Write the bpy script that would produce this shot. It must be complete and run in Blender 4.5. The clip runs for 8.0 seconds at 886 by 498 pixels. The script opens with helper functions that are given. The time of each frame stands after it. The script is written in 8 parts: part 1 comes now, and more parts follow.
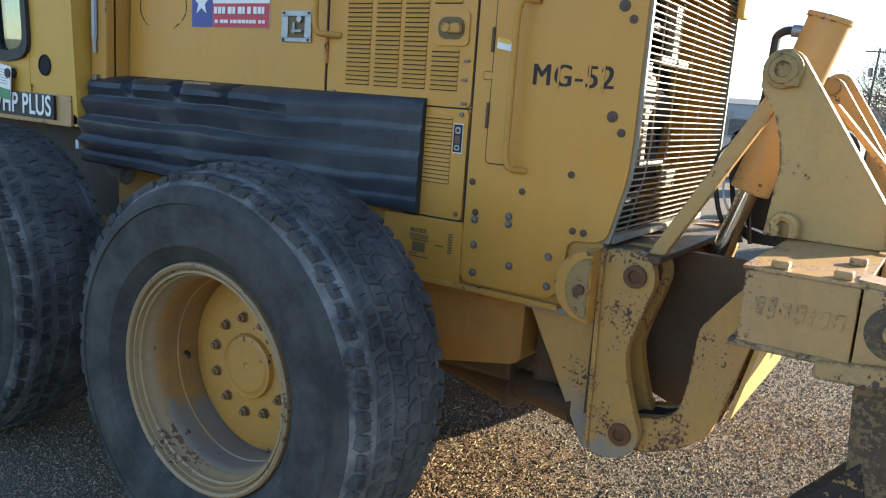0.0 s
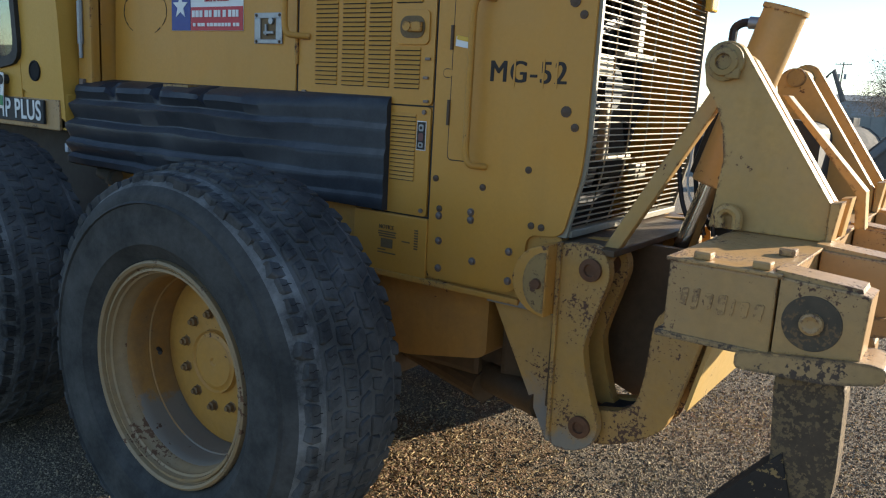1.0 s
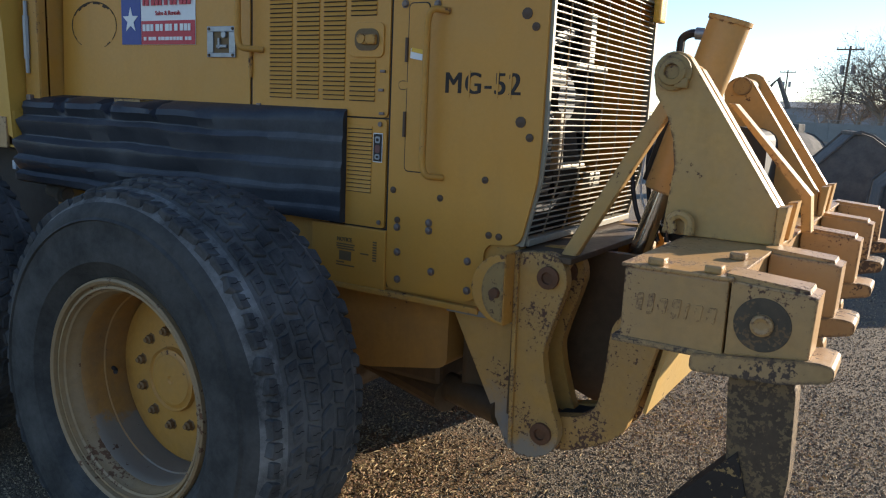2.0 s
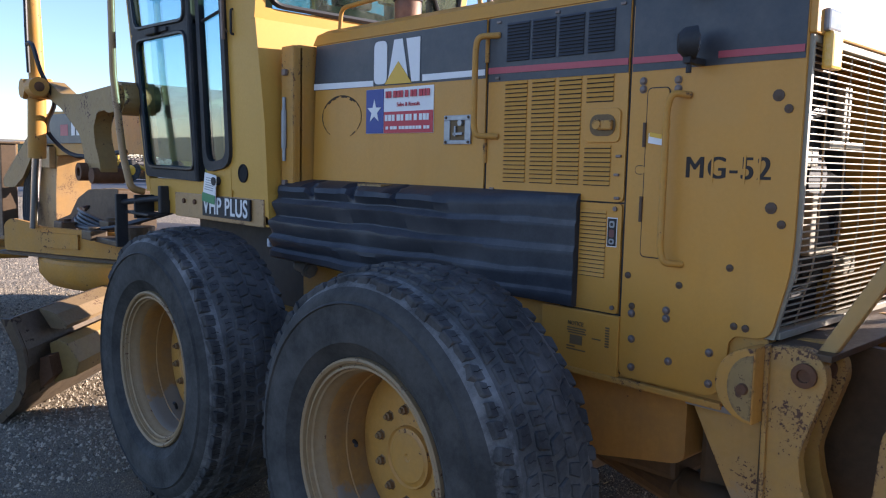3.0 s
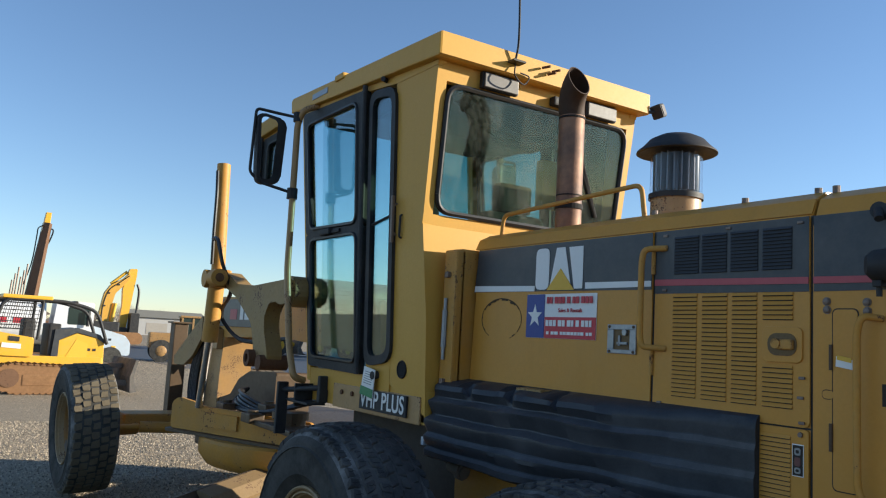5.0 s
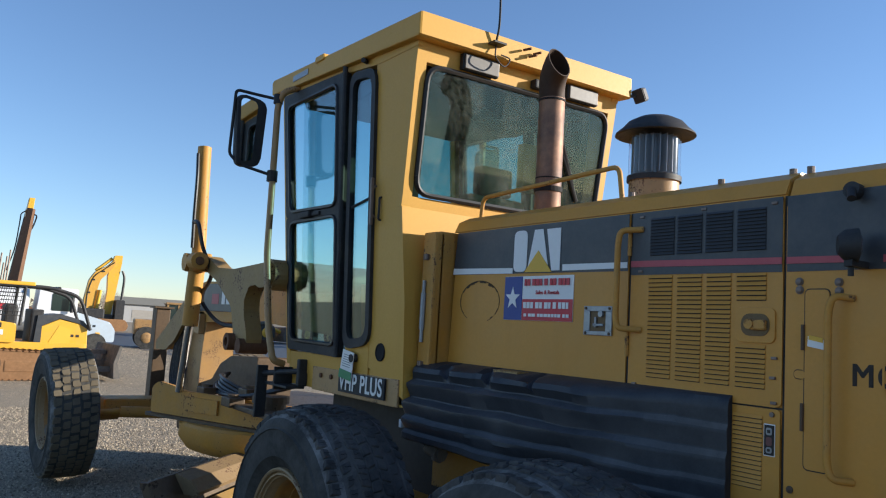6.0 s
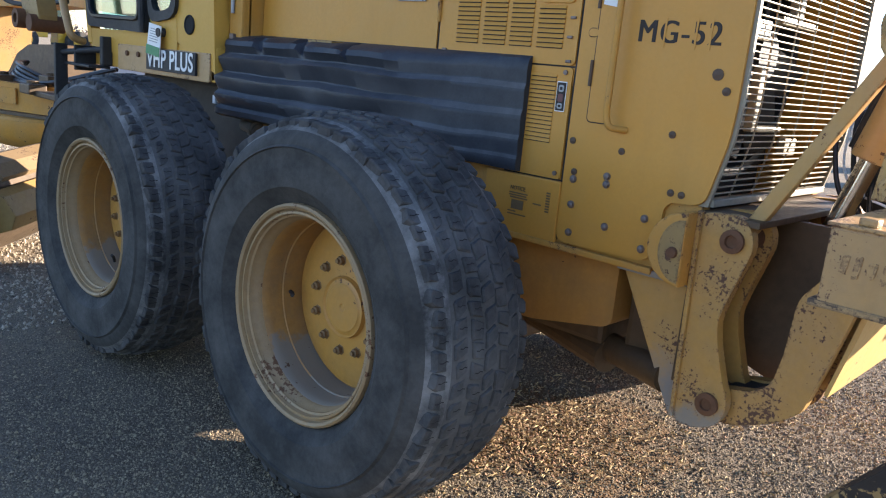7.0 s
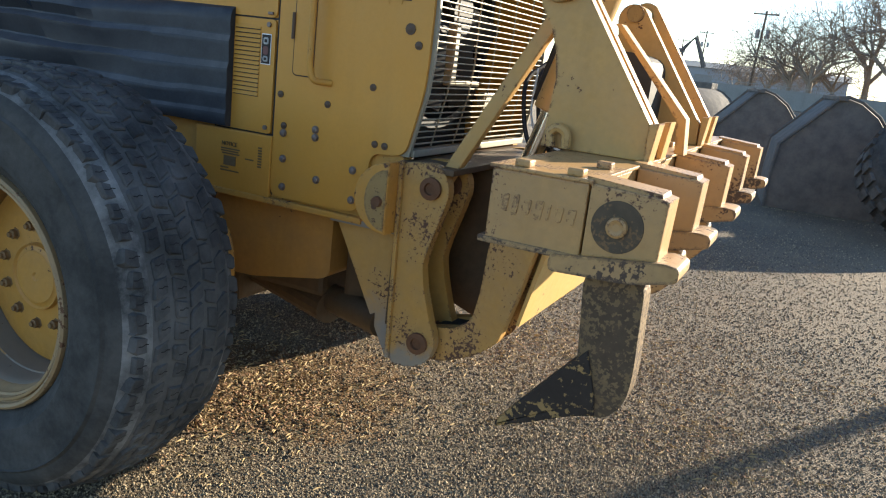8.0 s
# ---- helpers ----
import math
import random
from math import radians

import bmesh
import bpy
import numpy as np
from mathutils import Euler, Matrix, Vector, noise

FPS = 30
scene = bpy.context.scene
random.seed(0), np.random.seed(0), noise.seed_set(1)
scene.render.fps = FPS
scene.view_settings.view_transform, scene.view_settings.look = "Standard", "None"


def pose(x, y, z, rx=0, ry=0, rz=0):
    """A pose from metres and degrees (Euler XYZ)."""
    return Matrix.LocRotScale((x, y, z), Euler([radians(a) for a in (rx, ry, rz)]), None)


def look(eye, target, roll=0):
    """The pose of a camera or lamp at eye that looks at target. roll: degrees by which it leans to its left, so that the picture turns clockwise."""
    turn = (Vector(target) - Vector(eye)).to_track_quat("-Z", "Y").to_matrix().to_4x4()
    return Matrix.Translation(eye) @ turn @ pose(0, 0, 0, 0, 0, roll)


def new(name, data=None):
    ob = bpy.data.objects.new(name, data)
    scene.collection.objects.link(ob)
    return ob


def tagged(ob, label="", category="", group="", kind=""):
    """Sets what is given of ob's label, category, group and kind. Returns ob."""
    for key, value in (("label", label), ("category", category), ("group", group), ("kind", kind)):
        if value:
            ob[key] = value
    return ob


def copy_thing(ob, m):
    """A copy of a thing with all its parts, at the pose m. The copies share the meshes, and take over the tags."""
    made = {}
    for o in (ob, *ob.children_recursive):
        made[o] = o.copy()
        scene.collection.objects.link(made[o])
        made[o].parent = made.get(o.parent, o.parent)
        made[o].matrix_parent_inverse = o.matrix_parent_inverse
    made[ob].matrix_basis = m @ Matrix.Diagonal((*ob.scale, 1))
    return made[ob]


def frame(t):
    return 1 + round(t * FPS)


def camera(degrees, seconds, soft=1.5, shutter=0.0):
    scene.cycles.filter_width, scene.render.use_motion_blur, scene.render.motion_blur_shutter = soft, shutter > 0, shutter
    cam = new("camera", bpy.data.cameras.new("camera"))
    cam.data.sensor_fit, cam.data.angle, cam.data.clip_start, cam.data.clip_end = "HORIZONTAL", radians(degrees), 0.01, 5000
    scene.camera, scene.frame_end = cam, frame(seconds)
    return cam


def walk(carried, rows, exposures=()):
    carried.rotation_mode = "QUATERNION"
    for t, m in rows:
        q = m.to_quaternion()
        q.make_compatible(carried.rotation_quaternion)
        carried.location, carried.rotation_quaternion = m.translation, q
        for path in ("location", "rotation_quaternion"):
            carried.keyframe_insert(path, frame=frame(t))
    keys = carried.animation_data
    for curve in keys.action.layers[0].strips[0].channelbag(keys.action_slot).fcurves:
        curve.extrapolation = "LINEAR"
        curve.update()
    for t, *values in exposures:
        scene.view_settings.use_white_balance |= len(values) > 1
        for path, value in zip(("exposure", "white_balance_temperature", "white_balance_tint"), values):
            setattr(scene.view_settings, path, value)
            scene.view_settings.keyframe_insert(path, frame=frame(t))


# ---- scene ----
cam = camera(58.7, 8.0, 1.15)
PATH = [
    (0, (1.708, -1.438, 1.543), (0.645, 0.214, 1.164), 4.2),
    (0.5, (1.833, -1.376, 1.552), (0.74, 0.255, 1.171), 4.6),
    (1, (1.894, -1.352, 1.554), (0.777, 0.261, 1.167), 3.2),
    (2.3, (1.899, -1.37, 1.558), (0.878, 0.316, 1.218), 2.6),
    (2.5, (1.872, -1.389, 1.578), (0.742, 0.236, 1.29), 1.8),
    (2.7, (1.844, -1.414, 1.592), (0.597, 0.129, 1.348), 1.7),
    (3, (1.811, -1.416, 1.623), (0.367, -0.048, 1.408), 1.3),
    (3.2, (1.803, -1.445, 1.634), (0.261, -0.184, 1.438), 1.3),
    (3.5, (1.768, -1.461, 1.642), (0.13, -0.324, 1.487), 1.6),
    (4, (1.745, -1.497, 1.693), (0.047, -0.442, 1.608), 2.1),
    (4.5, (1.749, -1.516, 1.709), (0.061, -0.448, 1.806), 2.7),
    (4.7, (1.753, -1.516, 1.714), (0.081, -0.432, 1.891), 2.8),
    (5.8, (1.768, -1.458, 1.713), (0.109, -0.373, 1.975), 3.5),
    (6, (1.767, -1.457, 1.689), (0.118, -0.343, 1.891), 3.4),
    (6.2, (1.772, -1.464, 1.653), (0.169, -0.268, 1.715), 3.5),
    (6.5, (1.792, -1.419, 1.57), (0.287, -0.111, 1.405), 4.1),
    (6.7, (1.806, -1.413, 1.528), (0.366, -0.057, 1.232), 4.6),
    (7, (1.856, -1.387, 1.476), (0.53, 0.04, 1.024), 5.4),
    (7.2, (1.904, -1.367, 1.461), (0.764, 0.195, 0.963), 6.8),
    (7.5, (1.97, -1.323, 1.458), (1.068, 0.394, 0.97), 7.0),
    (8, (2.002, -1.317, 1.466), (1.175, 0.439, 0.985), 6.6),
]
EXPOSURES = [(0, 2.11, 6150, 11), (0.6, 1.79, 6150, 10), (1.2, 1.28, 6100, 11), (2.3, 1.18, 6050, 15), (2.6, 1.08, 5900, 16), (3.0, 1.57, 5800, 24), (3.5, 1.54, 5500, 30), (4.0, 1.20, 5850, 21), (4.5, 0.93, 6150, 13), (5.8, 0.88, 5600, 10), (6.2, 0.92, 5900, 19), (6.4, 1.25, 5950, 25), (6.6, 1.45, 5900, 29), (7, 2.12, 6050, 20), (7.2, 2.45, 6150, 15), (7.5, 2.32, 6300, 11), (8, 1.78, 6300, 11)]
walk(cam, [(t, look(eye, target, roll)) for t, eye, target, roll in PATH], EXPOSURES)

# ---- daylight: low winter sun behind and beyond the machine ----
SUN_AZ, SUN_EL = 61.0, 16.0            # degrees from +x towards +y, and above the horizon
world = bpy.data.worlds.new("sky")
scene.world = world
world.use_nodes = True
wn, wl = world.node_tree.nodes, world.node_tree.links
sky = wn.new("ShaderNodeTexSky")
sky.sky_type, sky.sun_disc = "NISHITA", False
sky.sun_elevation, sky.sun_rotation = radians(SUN_EL), radians(90 - SUN_AZ)
sky.air_density, sky.dust_density, sky.ozone_density = 1.0, 0.15, 2.3
sky.altitude = 700
wl.new(sky.outputs[0], wn["Background"].inputs[0])
wn["Background"].inputs[1].default_value = 0.093
sun = new("sun", bpy.data.lights.new("sun", "SUN"))
sun.data.energy, sun.data.angle, sun.data.color = 5.0, radians(0.55), (1.0, 0.87, 0.65)
sd = Vector((math.cos(radians(SUN_AZ)) * math.cos(radians(SUN_EL)), math.sin(radians(SUN_AZ)) * math.cos(radians(SUN_EL)), math.sin(radians(SUN_EL))))
sun.matrix_world = look(sd * 50, (0, 0, 0))


# ---- materials ----
def nodes_of(name):
    m = bpy.data.materials.new(name)
    m.use_nodes = True
    return m, m.node_tree.nodes, m.node_tree.links, m.node_tree.nodes["Principled BSDF"]


def noise_node(n, l, co, scale, detail=4.0, rough=0.55, stretch=None):
    t = n.new("ShaderNodeTexNoise")
    t.inputs["Scale"].default_value, t.inputs["Detail"].default_value, t.inputs["Roughness"].default_value = scale, detail, rough
    if stretch:
        mp = n.new("ShaderNodeMapping")
        mp.inputs["Scale"].default_value = stretch
        l.new(co, mp.inputs["Vector"])
        co = mp.outputs["Vector"]
    l.new(co, t.inputs["Vector"])
    return t.outputs["Fac"]


def ramp(n, l, fac, a, b, ca=(0, 0, 0, 1), cb=(1, 1, 1, 1)):
    r = n.new("ShaderNodeValToRGB")
    r.color_ramp.elements[0].position, r.color_ramp.elements[1].position = a, b
    r.color_ramp.elements[0].color, r.color_ramp.elements[1].color = ca, cb
    l.new(fac, r.inputs["Fac"])
    return r.outputs["Color"]


def mixed(n, l, fac, a, b, blend="MIX"):
    m = n.new("ShaderNodeMix")
    m.data_type, m.blend_type = "RGBA", blend
    for sock, v in ((m.inputs["Factor"], fac), (m.inputs["A"], a), (m.inputs["B"], b)):
        if isinstance(v, bpy.types.NodeSocket):
            l.new(v, sock)
        else:
            sock.default_value = v if not isinstance(v, tuple) or len(v) == 4 else (*v, 1)
    return m.outputs["Result"]


def bumped(n, l, bsdf, height, strength, distance):
    b = n.new("ShaderNodeBump")
    b.inputs["Strength"].default_value, b.inputs["Distance"].default_value = strength, distance
    l.new(height, b.inputs["Height"])
    l.new(b.outputs["Normal"], bsdf.inputs["Normal"])


def surface(name, base, rough=0.5, metal=0.0, grain=40.0, vary=0.18, dust=0.0, dust_colour=(0.36, 0.30, 0.22), chips=0.0,
            chip_colour=(0.055, 0.028, 0.016), bump=0.15, spec=0.5, chip_scale=22.0, streaks=0.0, edge=0.0, settled=None, foot=None, bared=0.0):
    """Painted metal, rubber, plastic: colour drift, grain, dust, chips down to rusty steel."""
    m, n, l, bsdf = nodes_of(name)
    co = n.new("ShaderNodeTexCoord").outputs["Object"]
    big, fine = noise_node(n, l, co, 2.3, 5, 0.6), noise_node(n, l, co, grain, 6, 0.65)
    dark, light = tuple(c * (1 - vary) for c in base), tuple(min(1, c * (1 + vary)) for c in base)
    col = mixed(n, l, big, dark, light)
    col = mixed(n, l, ramp(n, l, fine, 0.35, 0.75), col, tuple(c * (1 - 0.6 * vary) for c in base))
    if streaks:
        st = noise_node(n, l, co, 9.0, 5, 0.6, (1.0, 1.0, 0.09))
        f = n.new("ShaderNodeMath"); f.operation = "MULTIPLY"
        l.new(ramp(n, l, st, 0.52, 0.74), f.inputs[0]); f.inputs[1].default_value = streaks
        col = mixed(n, l, f.outputs[0], col, tuple(c * 0.45 for c in base))
    if dust:
        d = n.new("ShaderNodeMath"); d.operation = "MULTIPLY"
        l.new(ramp(n, l, noise_node(n, l, co, 5.5, 8, 0.7), 0.38, 0.68), d.inputs[0]); d.inputs[1].default_value = dust
        col = mixed(n, l, d.outputs[0], col, dust_colour)
    if settled:                          # dry dirt lying on what faces up
        sx = n.new("ShaderNodeSeparateXYZ"); l.new(n.new("ShaderNodeNewGeometry").outputs["Normal"], sx.inputs[0])
        wob = n.new("ShaderNodeMath"); wob.operation = "MULTIPLY_ADD"
        l.new(noise_node(n, l, co, 9.0, 6, 0.65), wob.inputs[0]); wob.inputs[1].default_value = 0.7
        l.new(sx.outputs["Z"], wob.inputs[2])
        col = mixed(n, l, ramp(n, l, wob.outputs[0], 0.92, 1.5), col, settled)
    low = None
    if foot:                             # paint rubbed away towards the lower end: upper limit, lower limit, bare colour
        fx = n.new("ShaderNodeSeparateXYZ"); l.new(co, fx.inputs[0])
        fw = n.new("ShaderNodeMath"); fw.operation = "MULTIPLY_ADD"
        l.new(noise_node(n, l, co, 14.0, 6, 0.65), fw.inputs[0]); fw.inputs[1].default_value = 0.26
        l.new(fx.outputs["Z"], fw.inputs[2])
        fm = n.new("ShaderNodeMapRange"); l.new(fw.outputs[0], fm.inputs["Value"])
        fm.inputs["From Min"].default_value, fm.inputs["From Max"].default_value = foot[0] + 0.13, foot[1] + 0.13
        low = fm.outputs["Result"]
        if foot[2]:
            col = mixed(n, l, low, col, foot[2])
    rgh = n.new("ShaderNodeMapRange")
    l.new(fine, rgh.inputs["Value"])
    rgh.inputs["To Min"].default_value, rgh.inputs["To Max"].default_value = max(0.02, rough - 0.12), min(1, rough + 0.14)
    rout = rgh.outputs["Result"]
    height = fine
    if chips:
        c1 = noise_node(n, l, co, chip_scale, 7, 0.62)
        c2 = noise_node(n, l, co, 5.5, 4, 0.6)
        mu = n.new("ShaderNodeMath"); mu.operation = "MULTIPLY"
        l.new(c1, mu.inputs[0]); l.new(c2, mu.inputs[1])
        hit = mu.outputs[0]
        if edge:                         # paint knocked off along the edges
            bv = n.new("ShaderNodeBevel"); bv.samples = 4; bv.inputs["Radius"].default_value = 0.014
            dt = n.new("ShaderNodeVectorMath"); dt.operation = "DOT_PRODUCT"
            l.new(bv.outputs["Normal"], dt.inputs[0]); l.new(n.new("ShaderNodeNewGeometry").outputs["Normal"], dt.inputs[1])
            ed = n.new("ShaderNodeMapRange"); l.new(dt.outputs["Value"], ed.inputs["Value"])
            ed.inputs["From Min"].default_value, ed.inputs["From Max"].default_value = 0.80, 0.995
            ed.inputs["To Min"].default_value, ed.inputs["To Max"].default_value = edge, 0.0
            ad = n.new("ShaderNodeMath"); ad.operation = "ADD"
            l.new(hit, ad.inputs[0]); l.new(ed.outputs["Result"], ad.inputs[1])
            hit = ad.outputs[0]
        if low and bared:
            lb = n.new("ShaderNodeMath"); lb.operation = "MULTIPLY_ADD"
            l.new(low, lb.inputs[0]); lb.inputs[1].default_value = bared; l.new(hit, lb.inputs[2])
            hit = lb.outputs[0]
        mask = ramp(n, l, hit, 0.405 - 0.25 * chips, 0.42 - 0.25 * chips)
        rust = mixed(n, l, fine, chip_colour, tuple(c * 2.6 for c in chip_colour))
        col = mixed(n, l, mask, col, rust)
        rout = mixed(n, l, mask, rout, (0.85, 0.85, 0.85))
        height = mixed(n, l, mask, fine, (0.0, 0.0, 0.0))
    l.new(col, bsdf.inputs["Base Color"])
    l.new(rout, bsdf.inputs["Roughness"])
    bsdf.inputs["Metallic"].default_value, bsdf.inputs["Specular IOR Level"].default_value = metal, spec
    bumped(n, l, bsdf, height, bump, 0.004)
    return m


def clear_glass(name, tint, rough=0.02, alpha=0.28):
    """A tinted pane: mostly clear, with mirror gloss."""
    m, n, l, bsdf = nodes_of(name)
    co = n.new("ShaderNodeTexCoord").outputs["Object"]
    tr = n.new("ShaderNodeBsdfTransparent"); tr.inputs["Color"].default_value = (*tint, 1)
    gl = n.new("ShaderNodeBsdfGlossy"); gl.inputs["Roughness"].default_value = rough
    gl.inputs["Color"].default_value = (0.9, 0.95, 0.95, 1)
    df = n.new("ShaderNodeBsdfDiffuse"); df.inputs["Color"].default_value = (0.52, 0.53, 0.47, 1)
    lw = n.new("ShaderNodeLayerWeight"); lw.inputs["Blend"].default_value = 0.5
    fr = n.new("ShaderNodeMapRange"); l.new(lw.outputs["Facing"], fr.inputs["Value"])
    fr.inputs["From Min"].default_value, fr.inputs["From Max"].default_value = 0.25, 1.0
    fr.inputs["To Min"].default_value, fr.inputs["To Max"].default_value = 0.03, 0.32
    a = n.new("ShaderNodeMixShader"); b = n.new("ShaderNodeMixShader")
    l.new(fr.outputs[0], a.inputs[0]); l.new(tr.outputs[0], a.inputs[1]); l.new(gl.outputs[0], a.inputs[2])
    k = n.new("ShaderNodeMath"); k.operation = "MULTIPLY"; k.inputs[1].default_value = alpha
    smear = mixed(n, l, 1.0, ramp(n, l, noise_node(n, l, co, 4.5, 9, 0.78, (1.0, 1.0, 0.35)), 0.40, 0.72), ramp(n, l, noise_node(n, l, co, 38.0, 5, 0.7), 0.30, 0.75), "MULTIPLY")
    l.new(smear, k.inputs[0])
    l.new(k.outputs[0], b.inputs[0]); l.new(a.outputs[0], b.inputs[1]); l.new(df.outputs[0], b.inputs[2])
    l.new(b.outputs[0], n["Material Output"].inputs["Surface"])
    return m


YEL = (0.58, 0.272, 0.040)
M_hood = surface("faded_yellow_paint", YEL, 0.42, grain=90, vary=0.12, dust=0.3, dust_colour=(0.48, 0.27, 0.075), bump=0.03, streaks=0.15, spec=0.32)
M_yellow = surface("yellow_frame_paint", (0.55, 0.265, 0.040), 0.55, spec=0.32, grain=60, vary=0.2, dust=0.4, dust_colour=(0.37, 0.24, 0.11), edge=0.09, chips=0.16, chip_scale=50.0, bump=0.08, streaks=0.15)
M_bracket = surface("bracket_yellow_paint", (0.47, 0.255, 0.055), 0.55, grain=55, vary=0.25, dust=0.6, dust_colour=(0.31, 0.20, 0.09), chips=0.37, edge=0.075, chip_scale=115.0, bump=0.22, streaks=0.15, foot=(0.60, 0.53, (0.25, 0.215, 0.165)))
M_wing = surface("wing_yellow_paint", (0.50, 0.275, 0.065), 0.6, grain=45, vary=0.22, dust=0.4, dust_colour=(0.36, 0.24, 0.12), chips=0.24, edge=0.07, streaks=0.3, chip_scale=115.0, bump=0.2, foot=(0.70, 0.58, (0.25, 0.225, 0.19)))
M_arm = surface("arm_yellow_paint", (0.45, 0.245, 0.055), 0.55, grain=55, vary=0.28, dust=0.6, dust_colour=(0.30, 0.19, 0.09), chips=0.30, edge=0.07, chip_scale=100.0, bump=0.22, streaks=0.25, foot=(0.72, 0.60, None), bared=0.055)
# Desaturated, dustier yellow: lens haze over the towers put into the paint.
M_tower = surface("hazed_tower_yellow_paint", (0.50, 0.29, 0.088), 0.45, spec=0.3, grain=60, vary=0.2, dust=0.5, dust_colour=(0.38, 0.26, 0.13), edge=0.10, chips=0.18, chip_scale=60.0, bump=0.08, streaks=0.2)
M_tank = surface("oil_browned_yellow", (0.47, 0.225, 0.045), 0.55, grain=40, vary=0.28, dust=0.6, dust_colour=(0.29, 0.15, 0.055), chips=0.14, chip_scale=50.0, bump=0.1, streaks=0.35)
M_lip = surface("scraped_yellow_lip", (0.40, 0.24, 0.09), 0.55, grain=45, vary=0.3, dust=0.5, dust_colour=(0.26, 0.18, 0.10), chips=0.50, edge=0.11, chip_colour=(0.045, 0.03, 0.02), chip_scale=80.0, bump=0.25, streaks=0.3)
M_worn = surface("worn_yellow_paint", (0.43, 0.245, 0.085), 0.42, grain=45, vary=0.25, dust=0.5, dust_colour=(0.33, 0.22, 0.115), chips=0.29, edge=0.09, streaks=0.35, chip_scale=115.0, bump=0.2)
M_cab = surface("cab_yellow_paint", (0.61, 0.335, 0.055), 0.5, grain=80, vary=0.1, dust=0.15, dust_colour=(0.52, 0.31, 0.06), bump=0.03, spec=0.28, streaks=0.1)
M_bright = surface("bright_yellow_paint", (0.72, 0.40, 0.02), 0.4, grain=60, vary=0.12, dust=0.15, bump=0.05)
M_steel = surface("earth_polished_steel", (0.09, 0.065, 0.042), 0.55, 0.4, grain=35, vary=0.4, dust=0.3, dust_colour=(0.2, 0.14, 0.08), chips=0.1, chip_colour=(0.03, 0.02, 0.014), bump=0.4)
M_shank = surface("muddy_black_steel", (0.30, 0.19, 0.07), 0.62, 0.0, grain=35, vary=0.3, dust=0.2, dust_colour=(0.2, 0.15, 0.09), chips=0.80, chip_colour=(0.018, 0.014, 0.011), chip_scale=60.0, bump=0.5, spec=0.3)
M_rust = surface("rusty_steel", (0.16, 0.075, 0.035), 0.8, 0.2, grain=40, vary=0.4, bump=0.4)
M_bolt = surface("weathered_bolt_steel", (0.22, 0.17, 0.14), 0.55, 0.5, grain=60, vary=0.3, bump=0.2)
M_boltdark = surface("brown_plug", (0.09, 0.05, 0.025), 0.6, grain=60, vary=0.3)
M_stripe = surface("charcoal_hood_paint", (0.030, 0.036, 0.045), 0.45, grain=70, vary=0.15, dust=0.10, bump=0.03)
M_black = surface("black_plastic", (0.016, 0.018, 0.022), 0.6, spec=0.35, grain=70, vary=0.2, dust=0.08, bump=0.08)
M_sponson = surface("black_moulded_guard", (0.022, 0.026, 0.034), 0.5, grain=120, vary=0.35, dust=0.35, dust_colour=(0.085, 0.088, 0.095), bump=0.12, spec=0.35)
# Scuffs and the highlight along the guard's ribs, both in this paler colour.
M_ledge = surface("scuff_highlight_ledge", (0.032, 0.035, 0.043), 0.55, grain=60, vary=0.3, dust=0.5, dust_colour=(0.12, 0.122, 0.13), bump=0.25)
# Dirty brown, with the shade inside the frame put into the colour.
M_shadebrown = surface("dirty_shaded_brown_frame", (0.085, 0.048, 0.02), 0.6, grain=30, vary=0.5, dust=0.4, dust_colour=(0.13, 0.08, 0.035), bump=0.3, streaks=0.3)
# Weathered yellow, taken darker to stand in for missing shade.
M_olive = surface("weathered_shaded_olive_yellow", (0.33, 0.205, 0.06), 0.6, grain=40, vary=0.25, dust=0.45, dust_colour=(0.26, 0.17, 0.08), edge=0.09, chips=0.20, chip_scale=55.0, bump=0.15)
M_nut = surface("rusted_wheel_nut", (0.20, 0.115, 0.05), 0.7, 0.1, grain=60, vary=0.4, dust=0.4, dust_colour=(0.32, 0.2, 0.08), bump=0.3)
M_shankbody = surface("dusty_brown_steel", (0.17, 0.115, 0.058), 0.7, 0.1, grain=30, vary=0.35, dust=0.4, dust_colour=(0.25, 0.17, 0.085), chips=0.62, chip_colour=(0.05, 0.035, 0.022), chip_scale=100.0, bump=0.4, streaks=0.4, spec=0.3)
M_wear = surface("rubbed_black_steel", (0.17, 0.10, 0.042), 0.7, 0.0, grain=30, vary=0.4, dust=0.3, dust_colour=(0.15, 0.1, 0.05), chips=0.80, chip_colour=(0.045, 0.033, 0.02), chip_scale=110.0, bump=0.3)
M_scuff = surface("scuffed_pale_rubber", (0.040, 0.040, 0.039), 0.9, grain=34, vary=0.55, dust=0.9, dust_colour=(0.27, 0.262, 0.248), bump=0.5, spec=0.25)
M_rubber = surface("dusty_tyre_rubber", (0.040, 0.040, 0.038), 0.8, grain=60, vary=0.4, dust=0.55, dust_colour=(0.128, 0.123, 0.113), bump=0.35, spec=0.2)
M_tread = surface("worn_tread_rubber", (0.066, 0.064, 0.060), 0.9, grain=45, vary=0.35, dust=0.8, dust_colour=(0.15, 0.145, 0.137), bump=0.5, spec=0.15)
M_rim = surface("yellow_rim_paint", (0.52, 0.255, 0.042), 0.5, grain=50, vary=0.22, dust=0.4, dust_colour=(0.34, 0.21, 0.09), chips=0.12, chip_scale=50.0, bump=0.12)
